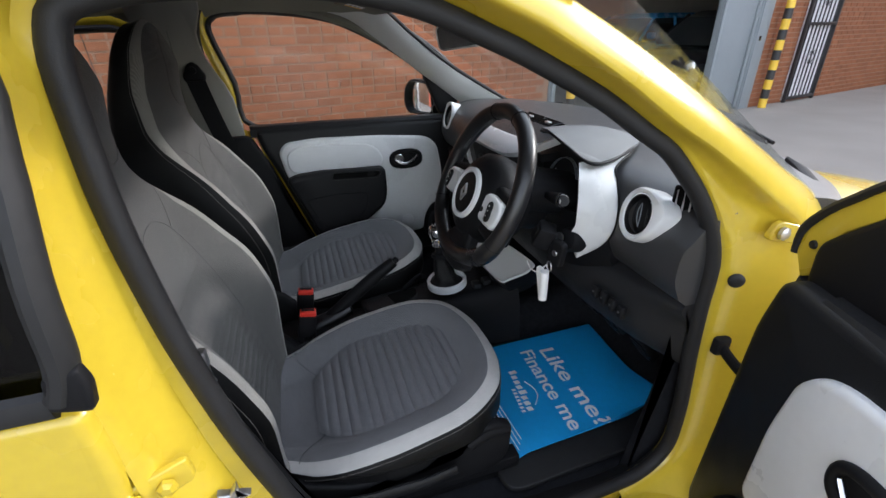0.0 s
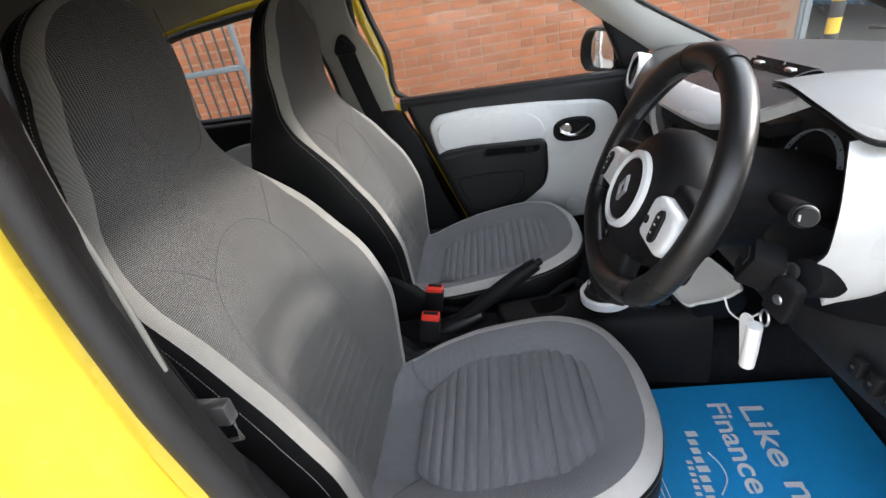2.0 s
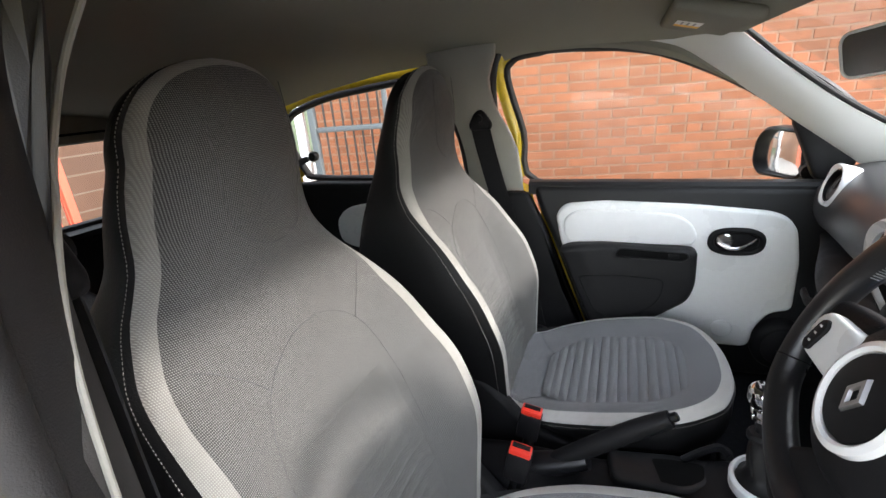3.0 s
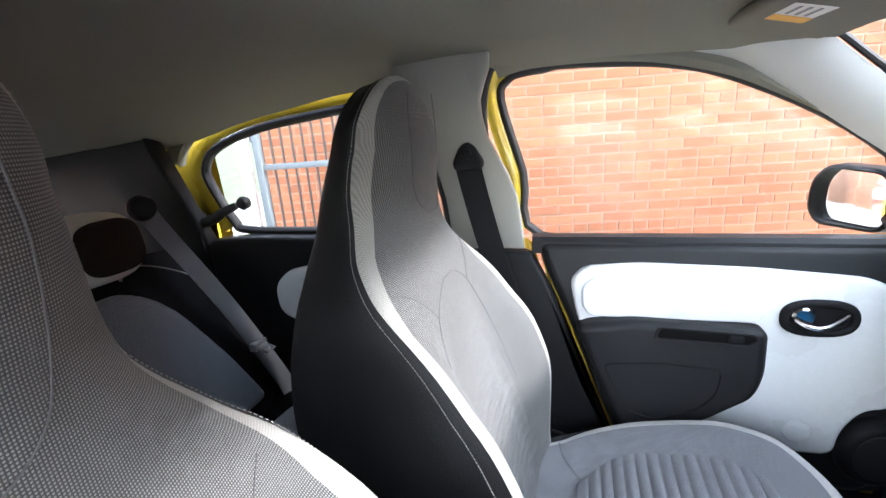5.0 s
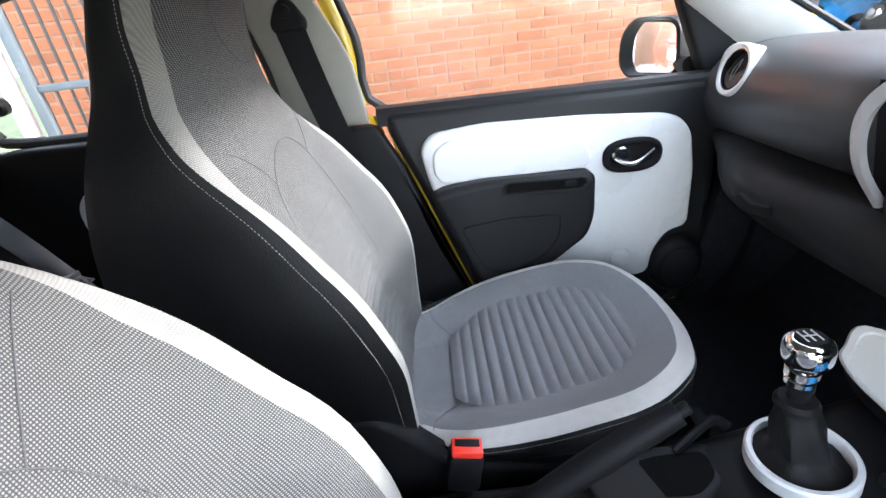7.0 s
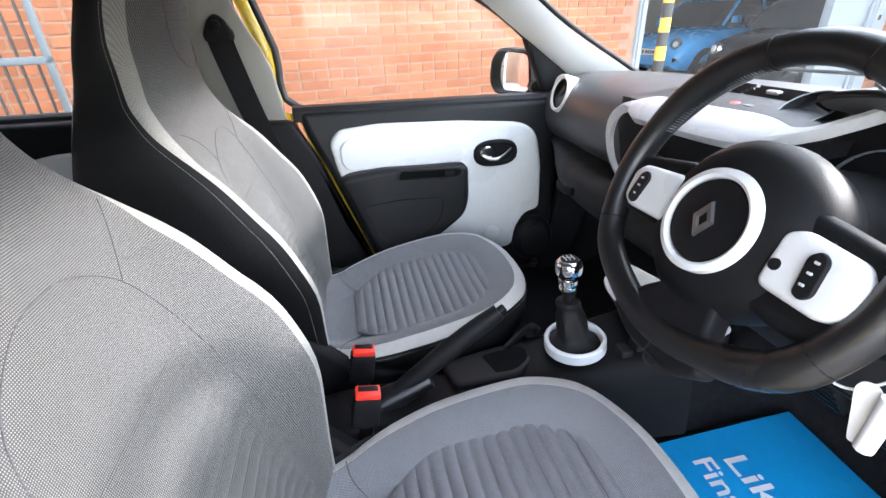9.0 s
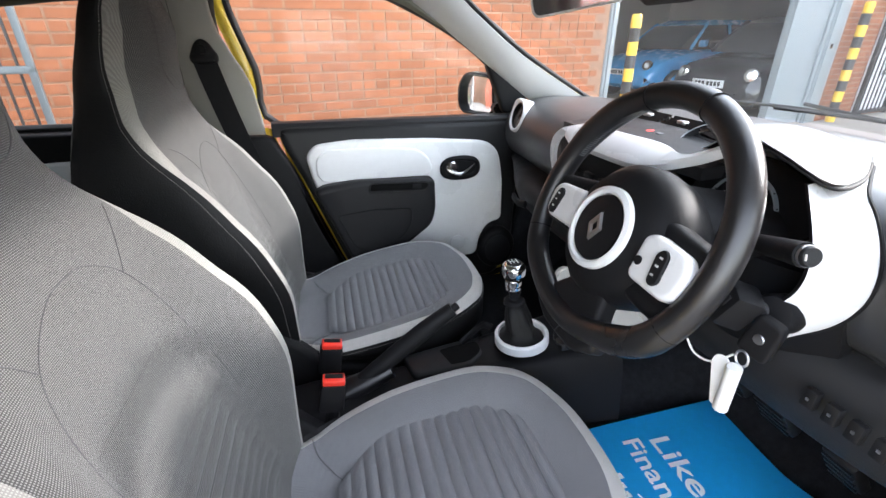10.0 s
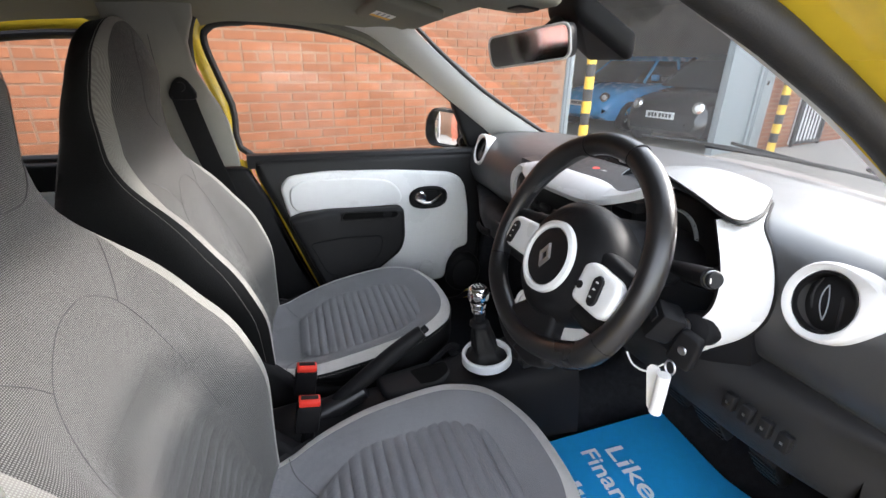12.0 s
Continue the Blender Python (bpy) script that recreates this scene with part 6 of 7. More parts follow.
# column stalks
stalk = thing("column_stalk", (1.03, -0.45, 1.02), "black indicator stalk with a ribbed end", "control stalk", "column stalks")
part("arm", sweep([(1.035, -0.42, 1.005), (1.02, -0.47, 1.018), (1.005, -0.52, 1.032)], lambda t: disc(0.0085 + 0.0055 * smooth01(0.2, 0.7, t), 14, 0.0085 + 0.0055 * smooth01(0.2, 0.7, t))), BLACK, stalk)
end = part("knob", lathe([(0.0135, -0.010), (0.0135, 0.001), (0.0115, 0.003), (0.0115, 0.010), (0.0100, 0.012), (0, 0.012)], (1.006, -0.518, 1.031), (-0.28, -0.94, 0.26), 20), DARK, stalk)
part("knob_glyph", tube([(0.9965, -0.5265, 1.037), (0.9955, -0.5285, 1.0305)], 0.0011, 6), GREYP, end)
part("knob_ring", lathe([(0.0118, 0.004), (0.0124, 0.006), (0.0118, 0.008)], (1.006, -0.518, 1.031), (-0.28, -0.94, 0.26), 24, False), STEEL, end, "thin bright ring")
wiperst = thing("column_stalk", (1.03, -0.22, 0.97), "black stalk behind the steering wheel", "control stalk", "column stalks")
part("arm", sweep([(1.035, -0.25, 0.985), (1.02, -0.20, 0.982), (1.01, -0.15, 0.985)], lambda t: disc(0.012 + 0.003 * t, 12, 0.008 + 0.003 * t)), BLACK, wiperst)
remote = thing("audio_remote", (1.0, -0.45, 0.92), "black audio remote pod under the steering wheel", "remote control")
part("case", moved(box((-0.020, -0.02, -0.026), (0.020, 0.02, 0.026), 0.006), Matrix.Translation((1.01, -0.458, 0.932)) @ pose(0, 0, 0, 18, 20, -20)), BLACK, remote)
part("button", moved(box((-0.022, -0.010, 0.0), (-0.019, 0.010, 0.016), 0.001), Matrix.Translation((1.01, -0.458, 0.932)) @ pose(0, 0, 0, 18, 20, -20)), DARK, remote)

# ignition, key and tags
part("ignition_boss", lathe([(0.027, -0.03), (0.027, 0.0), (0.022, 0.008), (0.014, 0.010), (0, 0.010)], (1.066, -0.468, 0.916), (-0.92, -0.25, 0.3), 24), BLACK, dash, "black ignition lock surround")
part("ignition_ring", lathe([(0.012, 0.010), (0.012, 0.016), (0.008, 0.016), (0.007, 0.012), (0, 0.012)], (1.056, -0.459, 0.918), (-0.92, -0.25, 0.3), 20), STEEL, dash)
key = thing("car_key", (1.03, -0.49, 0.90), "black car key in the ignition with white paper tags", "key")
part("fob", moved(pad(fillet([(-0.02, -0.03), (0.02, -0.03), (0.017, 0.028), (-0.017, 0.028)], 0.01), 0.014, 0.005, lambda u, v, w: Vector((-w, u, v))), Matrix.Translation((1.03, -0.493, 0.905)) @ pose(0, 0, 0, 12, 0, 15)), BLACK, key, "dark plastic fob")
part("fob_badge", lathe([(0.007, 0), (0.006, 0.002), (0, 0.002)], (1.016, -0.496, 0.905), (-1, -0.2, 0.0), 12), STEEL, key)
part("ring", tube([Vector((1.012, -0.487 + 0.009 * math.cos(t), 0.870 + 0.011 * math.sin(t))) for t in np.linspace(0, 2 * math.pi, 20, endpoint=False)], 0.0016, 6, True, (1, 0, 0)), STEEL, key)
tagm = material("white_card", (0.82, 0.82, 0.80), 0.7, var=0.04)
part("tag", moved(pad(fillet([(-0.011, -0.04), (0.011, -0.04), (0.012, 0.028), (0.006, 0.038), (-0.006, 0.038), (-0.012, 0.028)], 0.006), 0.002, 0.0006, lambda u, v, w: Vector((-w, u, v))), Matrix.Translation((1.005, -0.474, 0.826)) @ pose(0, 0, 0, -10, 0, 20)), tagm, key, "white card tag")
part("paper_roll", tube([(1.0, -0.491, 0.862), (1.002, -0.489, 0.82), (1.003, -0.487, 0.79)], 0.0095, 10), tagm, key, "rolled white paper tag")
part("tag_wire", tube(catmull([(1.012, -0.475, 0.868), (1.005, -0.455, 0.842), (1.0, -0.43, 0.838), (1.0, -0.412, 0.85)], 5), 0.0016, 6), tagm, key)

# centre of the dashboard
def ctop(u, v):
    y = 0.185 - 0.45 * u
    return (1.10 + 0.20 * v - 0.02 * math.sin(math.pi * u), y, 1.050 + 0.006 * math.sin(math.pi * u) + 0.012 * smooth01(0, 0.8, v))


part("centre_top", surface(ctop, 20, 8, 0.02, (0, 0, -1)), DARK, dash, "charcoal top of the centre console")
frame_line = [(1.112, 0.150, 0.86), (1.092, 0.176, 0.91), (1.078, 0.180, 0.965), (1.072, 0.162, 1.01), (1.07, 0.12, 1.038), (1.066, 0.04, 1.046), (1.066, -0.08, 1.048), (1.07, -0.19, 1.052), (1.08, -0.25, 1.060), (1.11, -0.285, 1.08), (1.14, -0.31, 1.10)]


def strip(t):
    w = 0.005 + 0.025 * smooth01(0.40, 0.50, t) * (1 - smooth01(0.66, 0.82, t))
    return [(-0.008, -w), (0.006, -w), (0.010, -w * 0.7), (0.010, w * 0.7), (0.006, w), (-0.008, w)]


part("centre_surround", sweep(catmull(frame_line, 6), strip, up=(0.8, 0, 0.6)), WHITE, dash, "white surround of the centre console")
part("radio_face", surface(lambda u, v: (1.085 + 0.06 * (1 - v), 0.18 - 0.37 * u, 0.78 + 0.25 * v), 10, 10, 0.02, (1, 0, 0)), BLACK, dash, "glossy black radio and heater panel")
for k, (y, z) in enumerate(((0.10, 0.955), (0.04, 0.955), (-0.02, 0.955), (-0.08, 0.955), (0.10, 0.93), (0.04, 0.93))):
    part("radio_button", moved(box((-0.006, -0.018, -0.006), (0.004, 0.018, 0.006), 0.002), Matrix.Translation((1.098, y, z))), DARK, dash)
for y in (0.11, 0.02, -0.07):
    part("heater_knob", lathe([(0.026, 0), (0.026, 0.012), (0.02, 0.02), (0.006, 0.022), (0, 0.022)], (1.112, y, 0.878), (-1, 0, 0.2), 24), DARK, dash, "round heater knob")
    part("knob_ring", tube([Vector((1.10, y + 0.025 * math.cos(t), 0.88 + 0.025 * math.sin(t))) for t in np.linspace(0, 2 * math.pi, 24, endpoint=False)], 0.002, 6, True, (1, 0, 0)), CHROME, dash)
part("hazard_switch", lathe([(0.0105, 0), (0.0095, 0.003), (0.006, 0.004), (0, 0.004)], (1.172, -0.036, 1.060), (-0.25, 0, 1), 20), RED, dash, "red hazard warning switch")
part("hazard_lamp", box((1.166, -0.074, 1.060), (1.178, -0.058, 1.0645), 0.002), GREYP2, dash)
for y in (0.072, -0.036):
    # solid pads under the slats, coloured as the shade in the vents
    v_ = part("centre_vent", pad(fillet([(-0.05, -0.016), (0.05, -0.016), (0.05, 0.016), (-0.05, 0.016)], 0.008), 0.010, 0.003, lambda u, v, w, y=y: Vector((1.252 + v * 0.95, y + u, 1.062 + 0.3 * v + w))), RECESS_SHADE, dash, "black centre air vent")
    for v in (-0.016, -0.005, 0.006, 0.016):
        part("vent_slat", sweep([(1.252 + v * 0.95, y - 0.049, 1.0735 + 0.3 * v), (1.252 + v * 0.95, y + 0.049, 1.0735 + 0.3 * v)], [(-0.0013, -0.003), (0.0013, -0.003), (0.0013, 0.003), (-0.0013, 0.003)], up=(0.3, 0, 1)), DARK, v_)
    part("vent_tab", box((1.242, y - 0.012, 1.072), (1.254, y + 0.012, 1.079), 0.002), STEEL, v_)
part("rev_counter_pod", lathe([(0.042, -0.03), (0.044, 0.003), (0.039, 0.007), (0.035, -0.004), (0, -0.006)], (1.198, -0.150, 1.066), (-0.55, 0.05, 0.83), 28), BLACK, dash, "small round gauge pod")
part("rev_ring", tube([Vector((1.198, -0.150, 1.066)) + 0.007 * Vector((-0.55, 0.05, 0.83)) + 0.040 * (math.cos(t) * Vector((0, 1, -0.06)) + math.sin(t) * Vector((0.83, 0, 0.55))) for t in np.linspace(0, 2 * math.pi, 28, endpoint=False)], 0.0012, 6, True, (-0.55, 0.05, 0.83)), GREYSTEEL, dash)
# row of switches below, right of the column
for k in range(4):
    y = -0.512 - 0.029 * k
    sw = part("dash_switch", moved(box((-0.010, -0.009, -0.014), (0.004, 0.009, 0.014), 0.003), Matrix.Translation((1.126, y, 0.80)) @ pose(0, 0, 0, 0, 4, 0)), DARK, dash, "square black switch")
    part("switch_mark", box((1.1145, y - 0.002, 0.799), (1.116, y + 0.002, 0.803)), STEEL, sw)
# the pale tray under the centre console
TRAY = [(1.10, 0.082, 0.70), (1.058, 0.085, 0.672), (1.042, 0.06, 0.657), (1.045, -0.005, 0.641), (1.07, -0.123, 0.619), (1.10, -0.145, 0.63), (1.155, -0.162, 0.66), (1.17, -0.13, 0.68)]
tray = thing("storage_tray", (1.05, -0.04, 0.64), "pale grey open storage tray under the radio", "storage tray")
tr = [Vector(q) for q in TRAY]
c_ = sum(tr, Vector()) / 8
ring_ = catmull(tr, 6, True)
nrm = Vector((-0.5, -0.25, 0.83)).normalized()
part("tray_floor", loft([[c_ + (q - c_) * k - nrm * d for q in ring_] for k, d in ((1.0, 0.0), (0.97, -0.006), (0.90, -0.005), (0.86, 0.012), (0.4, 0.016), (0.02, 0.016))]), GREYP, tray, "pale grey plastic")
part("tray_side", loft([[c_ + (q - c_) * k - nrm * d for q in ring_] for k, d in ((0.99, 0.004), (0.95, 0.06), (0.8, 0.11))]), BLACK, tray)

# pedals
for k, (y, w) in enumerate(((-0.49, 0.028), (-0.36, 0.035), (-0.255, 0.032))):
    pedal = thing("pedal", (1.34, y, 0.50), "black ribbed rubber foot pedal", "pedal", "pedals")
    pd = part("pad", moved(box((-0.012, -w, -0.045), (0.012, w, 0.045), 0.006), Matrix.Translation((1.32, y, 0.58)) @ pose(0, 0, 0, 0, -35, 0)), RUBBER, pedal)
    for j in range(4):
        part("rib", moved(box((-0.016, -w * 0.85, -0.036 + 0.021 * j), (-0.011, w * 0.85, -0.028 + 0.021 * j)), Matrix.Translation((1.32, y, 0.58)) @ pose(0, 0, 0, 0, -35, 0)), DARK, pd)
    part("arm", tube([(1.325, y, 0.60), (1.40, y, 0.72), (1.44, y, 0.86)], 0.01, 8), BLACK, pedal)

# ================================================================ the car: steering wheel
WHC = Vector((0.905, -0.338, 1.012))
WN = Vector((-math.cos(radians(24)), 0, math.sin(radians(24))))
WU = Vector((math.sin(radians(24)), 0, math.cos(radians(24))))
WV = Vector((0, 1, 0))


def wh(a, b, c=0.0):
    """A place on the steering wheel: across (to the car's left), up, towards the driver."""
    return WHC + a * WV + b * WU + c * WN


HC = WHC - 0.016 * WU - 0.007 * WN - 0.008 * WV        # the airbag cover sits a little low


wheel = thing("steering_wheel", WHC - 0.1 * WN, "black leather steering wheel with white spoke inserts", "steering wheel")
R = 0.1745
ang = np.linspace(0, 2 * math.pi, 80, endpoint=False)
rimpts = [wh(R * math.cos(t), R * math.sin(t) + 0.022 * smooth01(0.5, 1.0, -math.sin(t))) for t in ang]


def rim_section(t):
    a = 2 * math.pi * t
    side = abs(math.cos(a)) ** 4
    grip = 1.0 + 0.14 * math.exp(-((math.cos(2 * (a - radians(45)))) - 1) ** 2 / 0.05)
    return disc(0.0172 * grip, 14, 0.0185 * grip)


part("rim", sweep(rimpts, rim_section, True, up=tuple(WN)), LEATHER, wheel, "stitched black leather rim")
# stitching on the inner side of the rim
def stitches(a0, a1, n, name="stitching"):
    bms = []
    for k in range(n):
        t = radians(a0 + (a1 - a0) * k / (n - 1))
        c1 = wh((R - 0.0182) * math.cos(t), (R - 0.0182) * math.sin(t), 0.004)
        c2 = wh((R - 0.0200) * math.cos(t + 0.012), (R - 0.0200) * math.sin(t + 0.012), -0.004)
        bms.append(tube([c1, c2], 0.0007, 4))
    return part(name, join(*bms), GREYP2, wheel, "grey thread stitching", smooth=False)


stitches(22, 68, 34)
stitches(190, 222, 24)
stitches(112, 158, 34)
stitches(250, 262, 10)
for t in (radians(72), radians(108), radians(205), radians(335), radians(262)):
    ringp = [WHC + (R * math.cos(t) + 0.0178 * math.cos(q) * math.cos(t)) * WV + (R * math.sin(t) + 0.0178 * math.cos(q) * math.sin(t)) * WU + 0.0192 * math.sin(q) * WN for q in np.linspace(0, 2 * math.pi, 16, endpoint=False)]
    part("rim_seam", tube(ringp, 0.0009, 5, True, up=tuple(WU)), BLACK, wheel)


def plate(outline, thick, bevel, c0, dome=0.0):
    return pad(outline, thick, bevel, lambda u, v, w: wh(u, v - 0.013, c0 - 0.003 + w - dome * (u * u + v * v)), 4)


hub = part("hub", lathe([(0.080, -0.085), (0.096, -0.055), (0.101, -0.02), (0.097, 0.004), (0.082, 0.020), (0.058, 0.030), (0.0, 0.034)], HC, WN, 40), BLACK, wheel, "black rounded airbag cover")
part("hub_ring", lathe([(0.046, 0.028), (0.0465, 0.037), (0.050, 0.0395), (0.0565, 0.037), (0.058, 0.026)], HC, WN, 48, False), WHITE, hub, "white ring")
part("badge_disc", lathe([(0.046, 0.03), (0.044, 0.036), (0.02, 0.038), (0, 0.038)], HC, WN, 40), BLACK, hub)
dia = [(0, 0.021), (0.0135, 0), (0, -0.021), (-0.0135, 0)]
part("badge", loft([[HC + u * k * WV + v * k * WU + (0.038 + d) * WN for u, v in dia] for k, d in ((1.0, 0), (0.9, 0.004), (0.55, 0.004), (0.45, 0.001))], True, False), STEEL, hub, "chrome diamond badge", smooth=False)
for s in (1, -1):
    spoke = [(s * u, v) for u, v in (((0.07, -0.04), (0.07, 0.05), (0.165, 0.035), (0.168, -0.04)) if s > 0 else ((0.06, -0.055), (0.07, 0.05), (0.165, 0.035), (0.168, -0.055), (0.124, -0.066), (0.082, -0.062)))]
    sp = part("spoke", plate(fillet(spoke, 0.012), 0.03, 0.012, -0.022), BLACK, wheel, "black spoke")
    ins = [(s * u, v) for u, v in (((0.055, -0.030), (0.058, 0.030), (0.130, 0.024), (0.142, 0.012), (0.140, -0.022), (0.126, -0.032)) if s > 0 else ((0.082, -0.034), (0.080, 0.020), (0.095, 0.028), (0.150, 0.022), (0.162, 0.006), (0.160, -0.024), (0.146, -0.036)))]
    wi = part("spoke_insert", plate(fillet(ins, 0.012), 0.03, 0.008, -0.006), WHITE, sp, "white spoke insert")
    btn = [(s * (u + (0.010 if s < 0 else 0)), v) for u, v in ((0.110, -0.024), (0.104, 0.010), (0.113, 0.018), (0.122, 0.012), (0.126, -0.020), (0.118, -0.027)) ]
    part("button_pad", plate(fillet(btn, 0.008), 0.006, 0.002, 0.0225), BLACK, wi, "black button pad")
    sh = 0.010 if s < 0 else 0.0
    for v in (-0.014, -0.003, 0.007):
        part("button_mark", plate([(s * m, v + q) for m, q in ((sh + 0.112, -0.0012), (sh + 0.117, -0.0012), (sh + 0.117, 0.0012), (sh + 0.112, 0.0012))], 0.0008, 0.0002, 0.0282), GREYP, wi)
    if s < 0:
        part("round_button", lathe([(0.006, 0), (0.0055, 0.002), (0, 0.002)], wh(-0.092, -0.023, 0.0205), WN, 14), BLACK, wi)
leg = [(0.004, -0.070), (-0.058, -0.070), (-0.066, -0.108), (-0.088, -0.148), (-0.05, -0.172), (0.03, -0.172), (0.078, -0.152), (0.050, -0.112)]
part("lower_spoke", plate(fillet(leg, 0.014), 0.026, 0.010, -0.018), BLACK, wheel, "black lower spoke")
part("column_boot", lathe([(0.055, -0.16), (0.062, -0.10), (0.07, -0.06)], WHC, WN, 28), BLACK, wheel)

# ================================================================ the car: between the seats
console = thing("centre_console", (0.8, 0, 0.42), "dark plastic centre console between the seats", "centre console")


def cons(u, v):
    x = 0.30 + 0.84 * u
    a = 2 * v - 1
    h = interp(x, [(0.30, 0.50), (0.45, 0.52), (0.62, 0.515), (0.75, 0.525), (0.84, 0.56), (0.95, 0.575), (1.15, 0.60)])
    w = interp(x, [(0.30, 0.075), (0.75, 0.085), (0.90, 0.105), (1.15, 0.135)])
    return (x, -0.02 + w * math.copysign(abs(a) ** 0.75, a), 0.42 + (h - 0.42) * (1 - abs(a) ** 6))


part("console_body", surface(cons, 40, 20, 0.02, (0, 0, -1)), BLACK, console, "black grained plastic")
part("console_tray", pad(fillet([(0.655, 0.050), (0.668, -0.030), (0.80, -0.050), (0.850, -0.020), (0.862, 0.040), (0.78, 0.055)], 0.018), 0.030, 0.009, lambda u, v, w: Vector((u, v, 0.506 + 0.16 * max(u - 0.70, 0) + w))), DARK, console, "raised black tray lip")
# the cup is not sunk: this sheet paints its shade on the lip
part("tray_recess_shade", pad(fillet([(0.70, 0.030), (0.71, -0.020), (0.80, -0.034), (0.835, -0.012), (0.838, 0.028), (0.77, 0.036)], 0.014), 0.002, 0.0008, lambda u, v, w: Vector((u, v, 0.5345 + 0.16 * max(u - 0.70, 0) + w))), RECESS_SHADE, console, "flat dark sheet painted as the shade of a cup recess")
part("tray_handle", sweep(catmull([(0.80, 0.035, 0.553), (0.835, 0.048, 0.572), (0.868, 0.060, 0.580), (0.885, 0.052, 0.572)], 5), disc(0.006, 8, 0.010)), BLACK, console)
gear = thing("gear_lever", (0.932, -0.016, 0.58), "gear lever with a chrome knob, black gaiter and white ring", "gear lever")
GC = Vector((0.932, -0.016, 0.588))
RC = Vector((0.931, -0.025, 0.598))
part("gaiter_ring", lathe([(0.0535, -0.014), (0.0535, 0.003), (0.0555, 0.0065), (0.0605, 0.0065), (0.0635, 0.003), (0.0640, -0.016)], RC, (-0.1, 0, 1), 48, False), WHITE, gear, "white plastic ring")


def gaiter():
    rings = []
    for k in range(20):
        t = k / 19
        r = interp(t, [(0, 0.053), (0.09, 0.040), (0.2, 0.033), (0.6, 0.029), (0.9, 0.0225), (1.0, 0.0235)])
        ring = []
        for i in range(28):
            a = 2 * math.pi * i / 28
            rr = r * (1 + 0.11 * math.sin(5 * a + 3 * t) * math.sin(math.pi * t) ** 0.7 + 0.03 * math.sin(9 * a - 4 * t) * (1 - t))
            ring.append(GC.lerp(RC, 1 - t) + Vector((-0.018 * t + rr * math.cos(a), rr * math.sin(a), -0.004 * (1 - t) + 0.098 * t)))
        rings.append(ring)
    return loft(rings)


part("gaiter", gaiter(), HIDE, gear, "black leather gaiter")
part("lever_sleeve", lathe([(0.0245, 0.094), (0.025, 0.100), (0.021, 0.106), (0.0125, 0.108), (0.0115, 0.118), (0.014, 0.122), (0.014, 0.134)], GC + Vector((-0.018, 0, 0)), (-0.03, 0, 1), 24), BLACK, gear)
kn = part("knob", lathe([(0.013, 0.132), (0.0165, 0.134), (0.0165, 0.140), (0.0145, 0.142), (0.0145, 0.145), (0.0185, 0.147), (0.0185, 0.156), (0.0165, 0.158), (0.022, 0.163), (0.0262, 0.174), (0.0262, 0.188), (0.0245, 0.194), (0.0200, 0.1985), (0.0175, 0.1990), (0.0170, 0.1980), (0, 0.198)], GC + Vector((-0.022, 0, 0)), (-0.03, 0, 1), 32), CHROME, gear, "polished chrome knob")
part("knob_cap", lathe([(0.0165, 0.1985), (0.0155, 0.2018), (0, 0.2025)], GC + Vector((-0.022, 0, 0)), (-0.03, 0, 1), 28), BLACK, kn, "black gear pattern cap")
part("gear_pattern", join(*[box((0.900 + a, -0.018 + b, 0.7912), (0.900 + a + c, -0.018 + b + d, 0.7922)) for a, b, c, d in ((-0.008, 0.001, 0.018, 0.0015), (-0.008, -0.008, 0.0015, 0.019), (0.0, -0.008, 0.0015, 0.019), (0.009, -0.008, 0.0015, 0.019))]), GREYP, kn, smooth=False)
for k in range(3):
    part("console_switch", box((1.0 + 0.035 * k, -0.095 + 0.006 * k, 0.585 + 0.004 * k), (1.026 + 0.035 * k, -0.062 + 0.006 * k, 0.602 + 0.004 * k), 0.004), DARK, console)

brake = thing("handbrake", (0.56, -0.015, 0.52), "black handbrake lever between the seats", "handbrake")
part("lever", sweep(catmull([(0.55, -0.018, 0.535), (0.62, -0.016, 0.585), (0.70, -0.014, 0.645), (0.765, -0.012, 0.688)], 5), lambda t: disc(0.016 + 0.004 * math.sin(math.pi * t), 14, 0.017 + 0.004 * math.sin(math.pi * t))), BLACK, brake, "black grip")
part("release_button", lathe([(0.009, 0), (0.009, 0.012), (0.007, 0.015), (0, 0.015)], (0.765, -0.012, 0.688), (0.8, 0.02, 0.55), 16), BLACK, brake)
part("boot", sweep([(0.48, -0.018, 0.50), (0.56, -0.018, 0.53), (0.62, -0.017, 0.555)], lambda t: disc(0.034 - 0.012 * t, 12, 0.03 - 0.01 * t)), LEATHER, brake)
